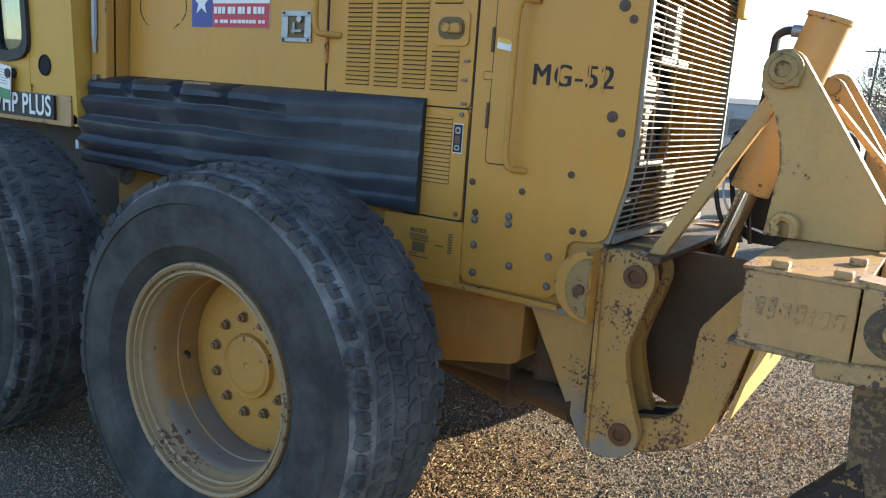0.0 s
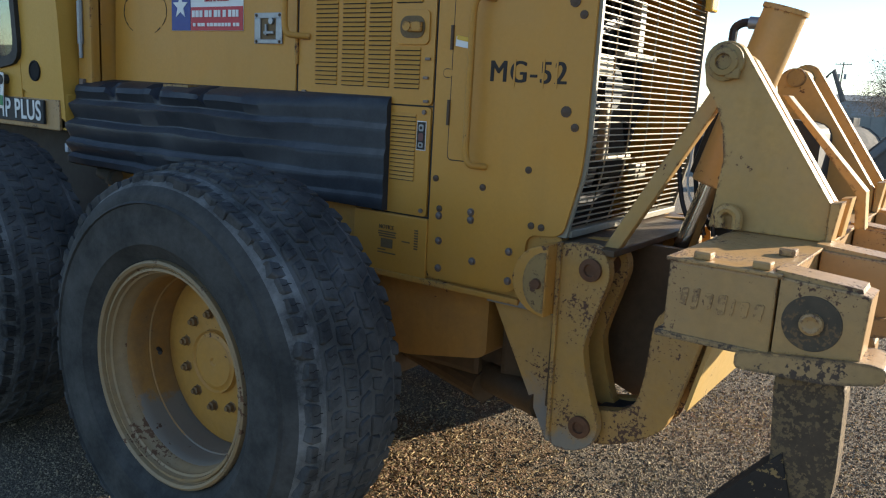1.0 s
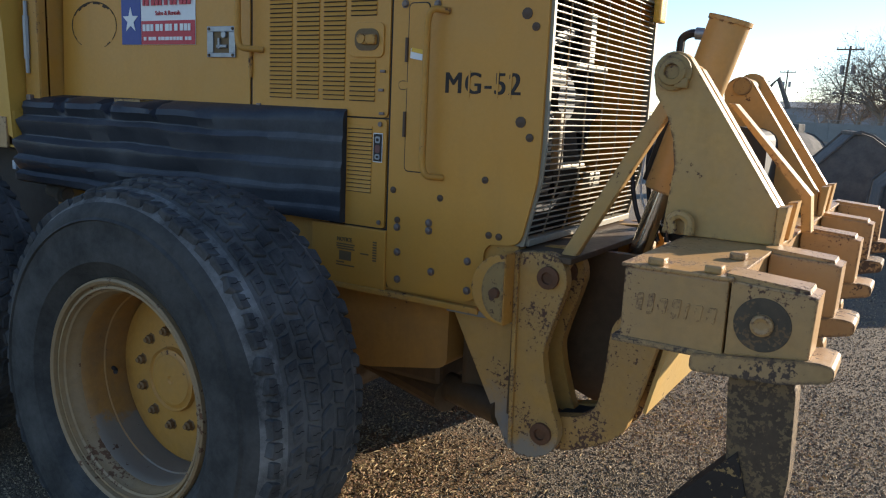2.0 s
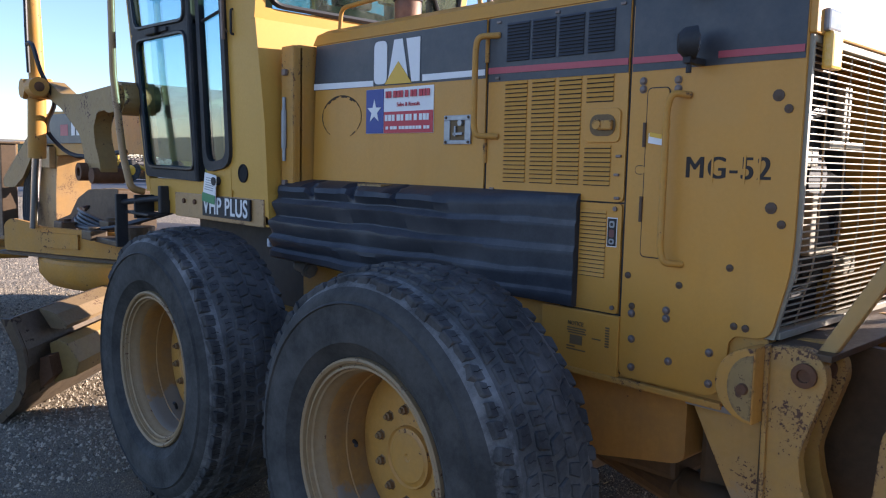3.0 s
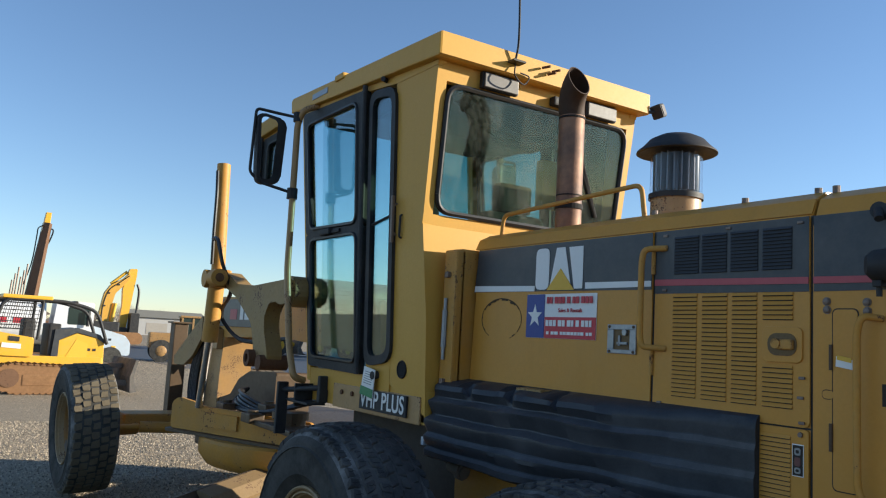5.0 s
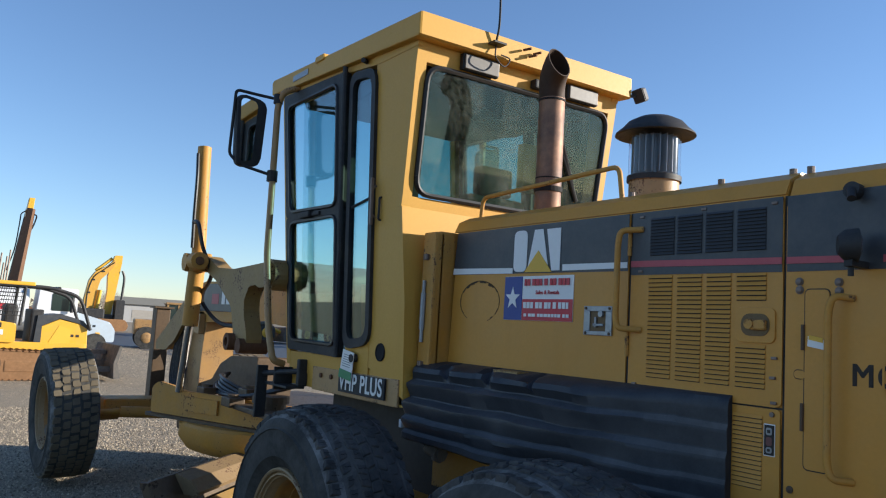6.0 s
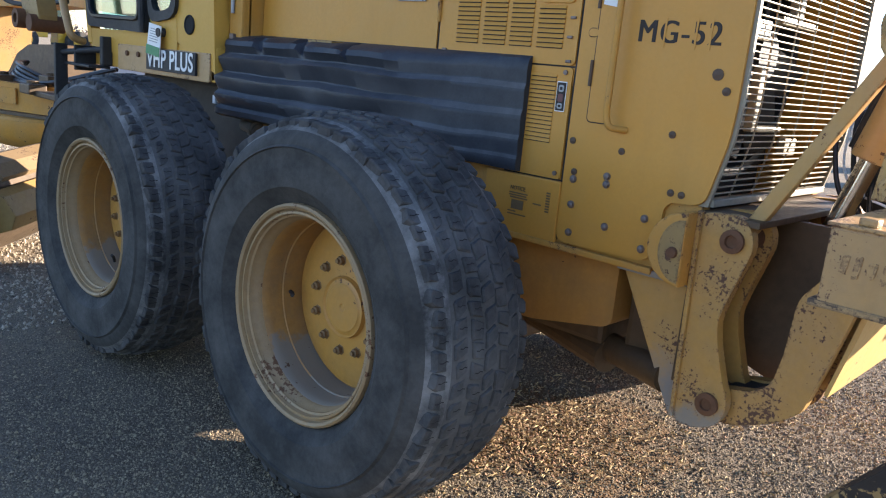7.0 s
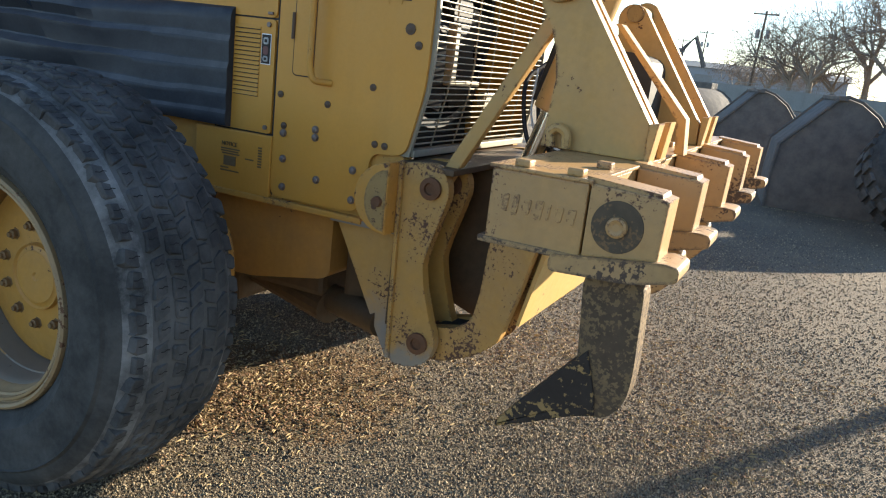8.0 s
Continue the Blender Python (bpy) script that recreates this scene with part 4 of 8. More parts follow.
tube(bm, corner_path([(0.582, HY + 0.002, 1.843), (0.545, HY - 0.045, 1.848), (0.532, HY - 0.045, 1.80), (0.532, HY - 0.045, 1.38), (0.545, HY - 0.045, 1.338), (0.582, HY + 0.002, 1.335)], 0.03), 0.0105, 10)
part("grab_rail", bm, M_yellow, rear_panel, smooth=True)
bm = bmesh.new()
tube(bm, corner_path([(-0.195, HY + 0.002, 2.095), (-0.262, HY - 0.05, 2.09), (-0.272, HY - 0.05, 2.04), (-0.272, HY - 0.05, 1.77), (-0.262, HY - 0.05, 1.73), (-0.195, HY + 0.002, 1.728)], 0.03), 0.0115, 10)
part("grab_rail", bm, M_yellow, louvre_panel, smooth=True)
STX = on_side(0.708, HY - 0.0008, 1.626)
unit_no = lettering("unit_number", "MG-52", 0.091, STX, M_ink, rear_panel, 0.92, 0.0008, 1.16)
for dx, dy in ((-0.0022, 0.0004), (0.0022, 0.0006)):
    lettering("print", "MG-52", 0.091, on_side(0.708 + dx, HY - 0.0008 + dy, 1.626), M_ink, unit_no, 0.92, 0.0008, 1.16)
for x in (0.664, 0.762, 0.806):
    decal("stencil_bridge", [(x - 0.003, 1.585), (x + 0.003, 1.585), (x + 0.004, 1.668), (x - 0.002, 1.668)], HY - 0.0018, M_hood, rear_panel, 0.0008)


def bolt(x, z, r, material, parent, y=HY, h=0.008):
    bm = bmesh.new()
    lathe(bm, [(0, r * 1.25), (-0.003, r * 1.25), (-0.003, r), (-h, r * 0.92), (-h - 0.002, r * 0.6), (-h - 0.002, 0.0)], 10, Matrix.Translation((x, y, z)))
    part("bolt", bm, material, parent, smooth=True)


for x, z in ((0.418, 1.893), (0.419, 1.868), (0.539, 1.890), (0.540, 1.864), (0.415, 1.158), (0.539, 1.186), (0.540, 1.161), (0.419, 1.075), (0.423, 0.983), (0.555, 1.028), (0.689, 1.081), (0.692, 0.987)):
    bolt(x, z, 0.0105, M_bolt, rear_panel)
for x, z, r in ((0.847, 1.830, 0.0135), (0.877, 1.793, 0.010), (0.846, 1.521, 0.0135), (0.878, 1.477, 0.010), (0.395, 1.280, 0.009), (0.578, 1.270, 0.009), (0.737, 1.341, 0.009), (0.415, 1.182, 0.009), (0.760, 1.173, 0.009), (0.795, 1.172, 0.009)):
    bolt(x, z, r, M_boltdark, rear_panel, h=0.003)
# work lamp on the rear panel
bm = bmesh.new()
box(bm, 0.60, 0.625, HY - 0.09, HY, 1.925, 1.945, 0.003)
rod(bm, (0.61, HY - 0.07, 1.90), (0.61, HY - 0.07, 1.96), 0.008)
bracket = part("work_lamp", bm, M_black, grader, "black work lamp with clear lens on a bracket")
bm = bmesh.new()
lathe(bm, [(0.05, 0.0), (0.05, 0.03), (0.03, 0.05), (-0.01, 0.056), (-0.012, 0.05)], 20, Matrix.Translation((0.62, HY - 0.070, 1.985)) @ pose(0, 0, 0, 0, 0, 128) @ Matrix.Scale(0.85, 4))
part("lamp_housing", bm, M_black, bracket, smooth=True)
bm = bmesh.new()
lathe(bm, [(-0.010, 0.052), (-0.02, 0.03), (-0.022, 0.0)], 20, Matrix.Translation((0.62, HY - 0.070, 1.985)) @ pose(0, 0, 0, 0, 0, 128) @ Matrix.Scale(0.85, 4))
part("lamp_lens", bm, M_lamp, bracket, smooth=True)
bm = bmesh.new(); rod(bm, (0.587, HY + 0.01, 2.147), (0.587, HY - 0.03, 2.15), 0.024); rod(bm, (0.587, HY - 0.03, 2.15), (0.60, HY - 0.05, 2.12), 0.012)
part("filler_cap", bm, M_black, hood)

# radiator grille: frame, slats and rods
GX = [(1.150, 0.866), (1.345, 0.910), (1.44, 0.918), (1.99, 0.918)]


def grille_x(z):
    for (z0, x0), (z1, x1) in zip(GX, GX[1:]):
        if z <= z1:
            return x0 + (x1 - x0) * (z - z0) / (z1 - z0)
    return GX[-1][1]


bm = bmesh.new()
for y0, y1 in ((HY + 0.012, HY + 0.026), (mirror_y(HY + 0.026), mirror_y(HY + 0.012))):
    plate(bm, [(x + 0.008, z) for z, x in GX] + [(x - 0.02, z) for z, x in GX[::-1]], y0, y1)
box(bm, 0.85, 0.885, HY + 0.026, mirror_y(HY + 0.026), 1.150, 1.172, 0.003)
box(bm, 0.905, 0.926, HY + 0.026, mirror_y(HY + 0.026), 1.968, 1.99, 0.003)
grille = part("grille", bm, M_galv, grader, "pale slatted radiator grille frame")
bm = bmesh.new()
box(bm, -0.008, 0.002, HY + 0.026, mirror_y(HY + 0.026), -0.0017, 0.0017, 0.0006)
me = bpy.data.meshes.new("slat"); bm.to_mesh(me); bm.free(); me.materials.append(M_galv)
N_SLAT = 41
for i in range(N_SLAT):
    z = 1.188 + (1.958 - 1.188) * i / (N_SLAT - 1)
    o = new("slat", me); o.parent = grille; o.location = (grille_x(z), 0, z)
for y in (0.92, 1.08, 1.23, 1.38, 1.54):
    bm = bmesh.new()
    tube(bm, [(x - 0.008, y, z) for z, x in GX], 0.003, 6)
    part("grille_rod", bm, M_galv, grille)
bm = bmesh.new()
box(bm, 0.90, 0.935, HY + 0.004, mirror_y(HY + 0.004), 1.99, 2.16, 0.006)
part("rear_header", bm, M_hood, hood)
for y in (HY + 0.09, mirror_y(HY + 0.05)):
    bm = bmesh.new(); box(bm, 0.93, 0.96, y - 0.035, y + 0.035, 1.90, 2.0, 0.008)
    part("marker_lamp", bm, M_amber, hood, "amber marker lamp")
    bm = bmesh.new(); box(bm, 0.925, 0.95, y - 0.045, y + 0.045, 2.0, 2.06, 0.008)
    part("marker_lamp", bm, M_lamp, hood, "clear tail lamp")
# behind the grille
bm = bmesh.new()
box(bm, 0.60, 0.64, HY + 0.012, mirror_y(HY + 0.012), 1.0, 2.16)
part("radiator_core", bm, M_dark, hood)
bm = bmesh.new()
lathe(bm, [(0, 0.40), (0.09, 0.40), (0.09, 0.37), (0, 0.37)], 40, Matrix.Translation((0.72, YC, 1.60)) @ pose(0, 0, 0, 0, 0, 90), close=True)
part("fan_shroud", bm, M_black, hood, smooth=True)
bm = bmesh.new()
rod(bm, (0.66, YC, 1.60), (0.78, YC, 1.60), 0.075)
fan = part("cooling_fan", bm, M_black, hood, smooth=True)
for i in range(7):
    a = 2 * math.pi * i / 7
    bm = bmesh.new()
    box(bm, -0.006, 0.006, -0.06, 0.06, 0.06, 0.345, 0, Matrix.Translation((0.74, YC, 1.60)) @ pose(0, 0, 0, math.degrees(a), 0, 0) @ pose(0, 0, 0, 0, 0, 32))
    part("fan_blade", bm, M_black, hood)
bm = bmesh.new()
tube(bm, [(0.72, 0.84, 1.2), (0.79, 0.86, 1.5), (0.80, 0.95, 1.72), (0.78, 1.12, 1.80), (0.76, 1.3, 1.83)], 0.022, 8, 5)
part("coolant_hose", bm, M_hose, hood, smooth=True)
for b in ((1.0, 1.12, 1.64, 1.70), (1.2, 1.5, 1.70, 1.725), (1.10, 1.14, 1.36, 1.56), (0.84, 0.95, 1.30, 1.36), (1.14, 1.34, 1.36, 1.38), (1.3, 1.36, 1.72, 1.9), (0.9, 1.0, 1.78, 1.82), (1.4, 1.5, 1.28, 1.34)):
    bm = bmesh.new(); box(bm, 0.79, 0.82, *b, 0.006)
    part("fan_bracket", bm, M_galv, hood)

# side guard: black ribbed moulding over the tandem
prof = [(0.749, 1.534), (0.655, 1.522), (0.612, 1.502), (0.602, 1.480), (0.622, 1.448), (0.620, 1.442), (0.586, 1.424), (0.588, 1.410), (0.608, 1.362), (0.606, 1.356), (0.562, 1.336),
        (0.560, 1.320), (0.582, 1.275), (0.580, 1.270), (0.560, 1.255), (0.560, 1.240), (0.585, 1.206), (0.583, 1.202), (0.566, 1.190), (0.568, 1.165), (0.600, 1.152), (0.749, 1.148)]
LEDGES = (5, 9, 13, 17)
bm = bmesh.new()
rings = []
N = 150
for i in range(N + 1):
    x = -1.56 + 1.755 * i / N
    s = min(1.0, max(0.0, (x + 0.75) / 0.94))
    depth = 1.0 - 0.84 * s * s * (3 - 2 * s)          # the moulding dies back into the hood towards the rear
    ring = []
    for y, z in prof:
        dent = (0.013 * math.sin(x * 6.0 + z * 9.0) + 0.010 * math.sin(x * 11.0 - z * 21.0 + 0.7) + 0.004 * math.sin(x * 27.0 + z * 40.0)) * (1 if -1.0 < x < 0.0 else 0.45)
        yy, zz = 0.749 - (0.749 - y) * depth, z
        if z > 1.47 and y < 0.74 and x < -0.62:
            k = (x + 1.56 + 1.1 * (y - 0.62)) % 0.30
            if k < 0.065:
                zz -= 0.030 * min(1.0, k / 0.014, (0.065 - k) / 0.030) * min(1.0, (z - 1.46) / 0.03)
                yy += 0.022 * min(1.0, k / 0.014, (0.065 - k) / 0.030) * (1.0 if y < 0.7 else 0.0)
        if y < 0.745:
            yy += 0.5 * dent * depth
            zz += 0.25 * dent
        if x < -1.50:
            yy += 0.05 * (-1.50 - x) / 0.06
            zz -= 0.01 * (-1.50 - x) / 0.06 if z > 1.4 else 0
        ring.append(bm.verts.new((x, yy, zz)))
    rings.append(ring)
for a, b in zip(rings, rings[1:]):
    for j in range(len(prof) - 1):
        bm.faces.new((a[j], a[j + 1], b[j + 1], b[j])).material_index = 1 if j in LEDGES else 0
bm.faces.new(rings[0]); bm.faces.new(rings[-1][::-1])
guard = part("side_guard", bm, [M_sponson, M_ledge], grader, "black ribbed moulded side guard", smooth=True)
bm = bmesh.new(); plate(bm, [(-0.92, 0.655), (-0.76, 0.655), (-0.76, 0.715), (-0.92, 0.715)], 1.518, 1.531, "z")
part("guard_label", bm, M_olive, guard)
bm = bmesh.new(); rod(bm, (-1.45, 0.70, 1.115), (-1.33, 0.70, 1.10), 0.028); rod(bm, (-1.37, 0.70, 1.105), (-1.345, 0.70, 1.102), 0.042, seg=8)
part("hydraulic_pipe", bm, M_baretip, grader, smooth=True)
bm = bmesh.new(); box(bm, -1.575, -1.55, 0.60, 0.65, 1.20, 1.24, 0.003)
part("guard_tag", bm, M_white, guard)

# belly tank under the hood, and the undercarriage
bm = bmesh.new()
plate(bm, round_poly([(0.10, 0.92), (0.60, 0.92), (0.60, 0.71), (0.57, 0.69), (0.28, 0.635), (0.10, 0.63)], 0.03), HY + 0.05, mirror_y(HY + 0.05), bevel=0.01)
part("belly_tank", bm, M_tank, grader, "oil-browned yellow belly tank")
# Boxes reach low to deepen the shade under the belly.
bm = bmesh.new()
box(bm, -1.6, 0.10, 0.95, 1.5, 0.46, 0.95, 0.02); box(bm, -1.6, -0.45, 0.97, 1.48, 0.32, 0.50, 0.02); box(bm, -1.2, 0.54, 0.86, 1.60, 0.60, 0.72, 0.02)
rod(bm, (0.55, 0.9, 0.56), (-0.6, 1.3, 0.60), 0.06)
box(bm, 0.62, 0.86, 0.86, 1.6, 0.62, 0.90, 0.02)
part("undercarriage", bm, M_shadebrown, grader)
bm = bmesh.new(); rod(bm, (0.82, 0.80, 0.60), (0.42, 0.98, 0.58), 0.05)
part("tow_pin_tube", bm, M_shadebrown, grader, smooth=True)

# ---- rear ripper ----
RYC = 1.18                              # centre line of the ripper
RB0, RB1, RY0, RY1 = 1.378, 1.588, 0.205, 2 * 1.18 - 0.205
bm = bmesh.new()
box(bm, RB0, RB1, RY0, RY1, 1.092, 1.248, 0.006)
ripper = part("ripper", bm, M_worn, grader, "chipped yellow rear ripper beam")
bm = bmesh.new(); box(bm, RB0 - 0.006, RB1 + 0.008, RY0 - 0.006, RY1 + 0.006, 1.248, 1.256, 0.002)
part("beam_top_plate", bm, M_worn, ripper)
bm = bmesh.new(); box(bm, RB0 - 0.015, RB1, RY0 - 0.004, RY1 + 0.004, 1.086, 1.100, 0.003)
part("beam_bottom_plate", bm, M_lip, ripper)
for x, y in ((1.439, 0.230), (1.553, 0.229), (1.558, 0.424), (1.42, 1.02), (1.53, 1.28), (1.42, 1.42), (1.53, 1.90), (1.44, 2.02)):
    bm = bmesh.new(); box(bm, x - 0.017, x + 0.017, y - 0.017, y + 0.017, 1.256, 1.272, 0.004)
    part("bolt_head", bm, M_worn, ripper)
# raised weld-bead shapes where the maker's name stands
rr = random.Random(17)
xx = RB0 + 0.03
for i in range(7):
    h, w = rr.uniform(0.032, 0.048), rr.choice((0.005, 0.012, 0.016))
    zc = 1.180 - 0.05 * (xx - RB0)
    bm = bmesh.new()
    plate(bm, round_poly([(xx, zc - h / 2), (xx + w, zc - h / 2 + 0.003), (xx + w + 0.004, zc + h / 2), (xx + 0.003, zc + h / 2 - 0.002)], 0.005), RY0 - 0.0025, RY0 + 0.001)
    part("weld_bead", bm, M_worn, ripper)
    xx += w + 0.011
# shank holders along the beam
NOSES = (RY0 + 0.05, 0.655, 1.145, 1.60, RY1 - 0.05)
for i, y in enumerate(NOSES):
    bm = bmesh.new()
    plate(bm, [(1.592, 1.10), (1.744, 1.118), (1.748, 1.238), (1.728, 1.243), (1.592, 1.250)], y - 0.05, y + 0.05, bevel=0.004)
    nose = part("shank_holder", bm, M_worn, ripper, "chipped yellow ripper shank holder")
    bm = bmesh.new()
    plate(bm, [(1.58, 1.244), (1.735, 1.236), (1.73, 1.25), (1.58, 1.262)], y - 0.042, y + 0.042)
    part("holder_cap", bm, M_worn, nose)
    bm = bmesh.new()
    plate(bm, round_poly([(1.53, 1.058), (1.70, 1.066), (1.79, 1.088), (1.79, 1.118), (1.76, 1.122), (1.53, 1.094)], 0.01), y - 0.062, y + 0.062, bevel=0.004)
    part("holder_lip", bm, M_lip, nose)
    if i == 0:
        bm = bmesh.new()
        lathe(bm, [(0, 0.053), (-0.0015, 0.052), (-0.0015, 0.0)], 36, Matrix.Translation((1.656, y - 0.0505, 1.172)))
        part("wear_mark", bm, M_wear, nose)
    bm = bmesh.new()
    lathe(bm, [(0, 0.022), (-0.008, 0.021), (-0.010, 0.016), (-0.007, 0.008), (-0.007, 0.0)], 16, Matrix.Translation((1.656, y - 0.052, 1.172)))
    part("holder_pin", bm, M_worn, nose)
    bm = bmesh.new()
    plate(bm, [(1.588, 1.105), (1.588, 1.246), (1.60, 1.246), (1.66, 1.105)], y + 0.052, y + 0.09)
    part("holder_gusset", bm, M_worn, nose)
SY = NOSES[0]


def shank(y, parent):
    bm = bmesh.new()
    plate(bm, round_poly([(1.600, 1.07), (1.727, 1.07), (1.734, 0.87), (1.728, 0.81), (1.695, 0.765), (1.65, 0.757), (1.62, 0.80), (1.615, 0.88)], 0.03, 5), y - 0.032, y + 0.032, bevel=0.006)
    s = part("shank", bm, M_shankbody, parent, "muddy black ripper shank with pointed tip")
    bm = bmesh.new()
    a = [(1.670, 0.765), (1.666, 0.80), (1.636, 0.903), (1.600, 0.862), (1.535, 0.785), (1.452, 0.682), (1.456, 0.671), (1.545, 0.722)]
    plate(bm, a, y - 0.04, y + 0.04, bevel=0.008)
    part("shank_tip", bm, M_shank, s)


shank(SY, ripper)
bm = bmesh.new()                         # a raised shank in a further holder
plate(bm, round_poly([(1.56, 1.07), (1.72, 1.07), (1.72, 0.98), (1.66, 0.92), (1.56, 0.93)], 0.03, 5), NOSES[2] - 0.032, NOSES[2] + 0.032, bevel=0.006)
part("shank", bm, M_worn, ripper)
bm = bmesh.new()
plate(bm, round_poly([(1.56, 1.07), (1.73, 1.07), (1.73, 1.0), (1.68, 0.94), (1.58, 0.93)], 0.03, 5), NOSES[1] - 0.032, NOSES[1] + 0.032, bevel=0.006)
part("shank", bm, M_worn, ripper)
# towers
TOWER = [(1.31, 1.257), (1.588, 1.257), (1.586, 1.350), (1.352, 1.690)]
arc = [(1.305 + 0.052 * math.cos(radians(a)), 1.668 + 0.052 * math.sin(radians(a))) for a in range(45, 200, 18)]
TOWER += arc + [(1.262, 1.61), (1.300, 1.560), (1.320, 1.50), (1.330, 1.43), (1.318, 1.33)]
for y, small in ((0.70, False), (0.85, True), (2 * RYC - 0.85, True), (2 * RYC - 0.70, False)):
    bm = bmesh.new()
    pts = TOWER if not small else [(p[0] - 0.006, p[1] - 0.02 if p[1] > 1.3 else p[1]) for p in TOWER]
    plate(bm, pts, y - 0.021, y + 0.021, bevel=0.003)
    tower = part("tower_plate", bm, M_tower, ripper, "tall yellow ripper tower plate")
    bm = bmesh.new()
    plate(bm, [(1.588, 1.257), (1.600, 1.257), (1.612, 1.356), (1.588, 1.352)], y - 0.034, y + 0.034, bevel=0.003)
    part("tower_foot", bm, M_tower, tower)
for y0, y1 in ((0.668, 0.88), (2 * RYC - 0.88, 2 * RYC - 0.668)):
    bm = bmesh.new(); rod(bm, (1.305, y0, 1.668), (1.305, y1, 1.668), 0.030)
    if y0 < 1:
        lathe(bm, [(y0 + 0.012, 0.047), (y0 - 0.004, 0.046), (y0 - 0.006, 0.036), (y0 - 0.014, 0.033), (y0 - 0.016, 0.020), (y0 - 0.008, 0.017), (y0 - 0.008, 0.0)], 24, Matrix.Translation((1.305, 0, 1.668)))
        box(bm, 1.312, 1.345, y0 - 0.012, y0 + 0.01, 1.628, 1.652, 0.004)
    part("tower_pin", bm, M_olive, ripper, smooth=True)
bm = bmesh.new()
plate(bm, [(1.380, 1.600), (1.399, 1.600), (1.622, 1.362), (1.632, 1.262), (1.606, 1.262), (1.600, 1.356)], 0.97, 1.03, bevel=0.003)
part("bent_flange", bm, M_tower, ripper, "bent yellow flange bar beside the tower")
bm = bmesh.new()
tube(bm, corner_path([(1.345, 0.66, 1.262), (1.335, 0.66, 1.30), (1.36, 0.66, 1.315), (1.385, 0.66, 1.30), (1.385, 0.66, 1.262)], 0.02), 0.013, 8)
part("lifting_eye", bm, M_tower, ripper, smooth=True)
# upper links
for y in (0.805, 2 * RYC - 0.805):
    bm = bmesh.new()
    a, b = Vector((0.974, 0, 1.076)), Vector((1.305, 0, 1.668))
    d = (b - a).normalized(); nrm = Vector((d.z, 0, -d.x)) * 0.021
    plate(bm, [((a + nrm).x, (a + nrm).z), ((b + nrm).x, (b + nrm).z), ((b - nrm).x, (b - nrm).z), ((a - nrm).x, (a - nrm).z)], y - 0.018, y + 0.018, bevel=0.005)
    part("upper_link", bm, M_tower, ripper, "chipped yellow upper link bar")
# lift cylinder with its hose
bm = bmesh.new()
rod(bm, (1.315, RYC, 1.850), (1.16, RYC, 1.32), 0.062, seg=24)
rod(bm, (1.3165, RYC, 1.8555), (1.313, RYC, 1.842), 0.067, seg=24)
cyl = part("ripper_cylinder", bm, M_tower, ripper, "yellow hydraulic cylinder", smooth=True)
bm = bmesh.new(); rod(bm, (1.16, RYC, 1.32), (1.06, RYC, 0.98), 0.034)
part("cylinder_rod", bm, M_chrome, cyl, smooth=True)
bm = bmesh.new()
tube(bm, corner_path([(1.27, RYC, 1.805), (1.20, RYC, 1.815), (1.172, RYC, 1.80), (1.165, RYC, 1.60), (1.10, RYC, 1.35)], 0.03), 0.013, 8)
part("hose", bm, M_hose, cyl, smooth=True)
for p, q in (((1.215, RYC, 1.813), (1.275, RYC, 1.808)), ((1.170, RYC, 1.72), (1.167, RYC, 1.64))):
    bm = bmesh.new(); rod(bm, p, q, 0.0185)
    part("hose_fitting", bm, M_latch, cyl, smooth=True)
# rear frame brackets that carry the ripper
BR = [(0.876, 1.140), (0.985, 1.150), (1.022, 1.118), (1.037, 1.065), (1.016, 0.992), (0.987, 0.898), (0.973, 0.838), (0.984, 0.775), (1.015, 0.675), (1.042, 0.612), (1.036, 0.565), (1.010, 0.525), (0.950, 0.503), (0.900, 0.503), (0.889, 0.52), (0.878, 0.80)]
for y0, y1 in ((0.735, 0.772), (0.875, 0.915), (mirror_y(0.915), mirror_y(0.875)), (mirror_y(0.772), mirror_y(0.735))):
    bm = bmesh.new()
    plate(bm, round_poly(BR, 0.02, 3), y0, y1, bevel=0.004)
    br = part("ripper_bracket", bm, M_bracket, grader, "chipped and rusting yellow ripper bracket")
    for x, z, r in ((0.976, 1.075, 0.034), (0.986, 0.592, 0.034)):
        bm = bmesh.new()
        lathe(bm, [(0, r), (-0.012, r), (-0.014, r * 0.55), (-0.005, r * 0.5), (-0.005, 0)], 18, Matrix.Translation((x, y0, z)))
        part("bracket_pin", bm, M_rust, br, smooth=True)
bm = bmesh.new()
plate(bm, [(0.634, 0.912), (0.64, 0.925), (0.862, 0.934), (0.885, 0.90), (0.895, 0.502), (0.872, 0.498), (0.852, 0.505)], 0.770, 0.788, bevel=0.003)
part("bracket_wing", bm, M_wing, grader, "yellow tapered wing plate")
bm = bmesh.new(); box(bm, 0.622, 0.866, 0.745, 0.80, 0.910, 0.930, 0.004)
part("wing_flange", bm, M_baretip, grader)
bm = bmesh.new()
pts = [(0.868 - 0.115 * math.sin(radians(a)), 1.03 + 0.108 * math.cos(radians(a))) for a in range(0, 181, 15)]
plate(bm, pts, 0.665, 0.76, bevel=0.006)
stop = part("bumper_stop", bm, M_yellow, grader, "half-round yellow bumper stop")
# Thin darker plate on the near face paints the stop's shaded inner side.
bm = bmesh.new()
plate(bm, [(0.864 - 0.072 * math.sin(radians(a)), 1.025 + 0.092 * math.cos(radians(a))) for a in range(0, 181, 15)], 0.6630, 0.6655)
part("stop_shade_face", bm, M_olive, stop)
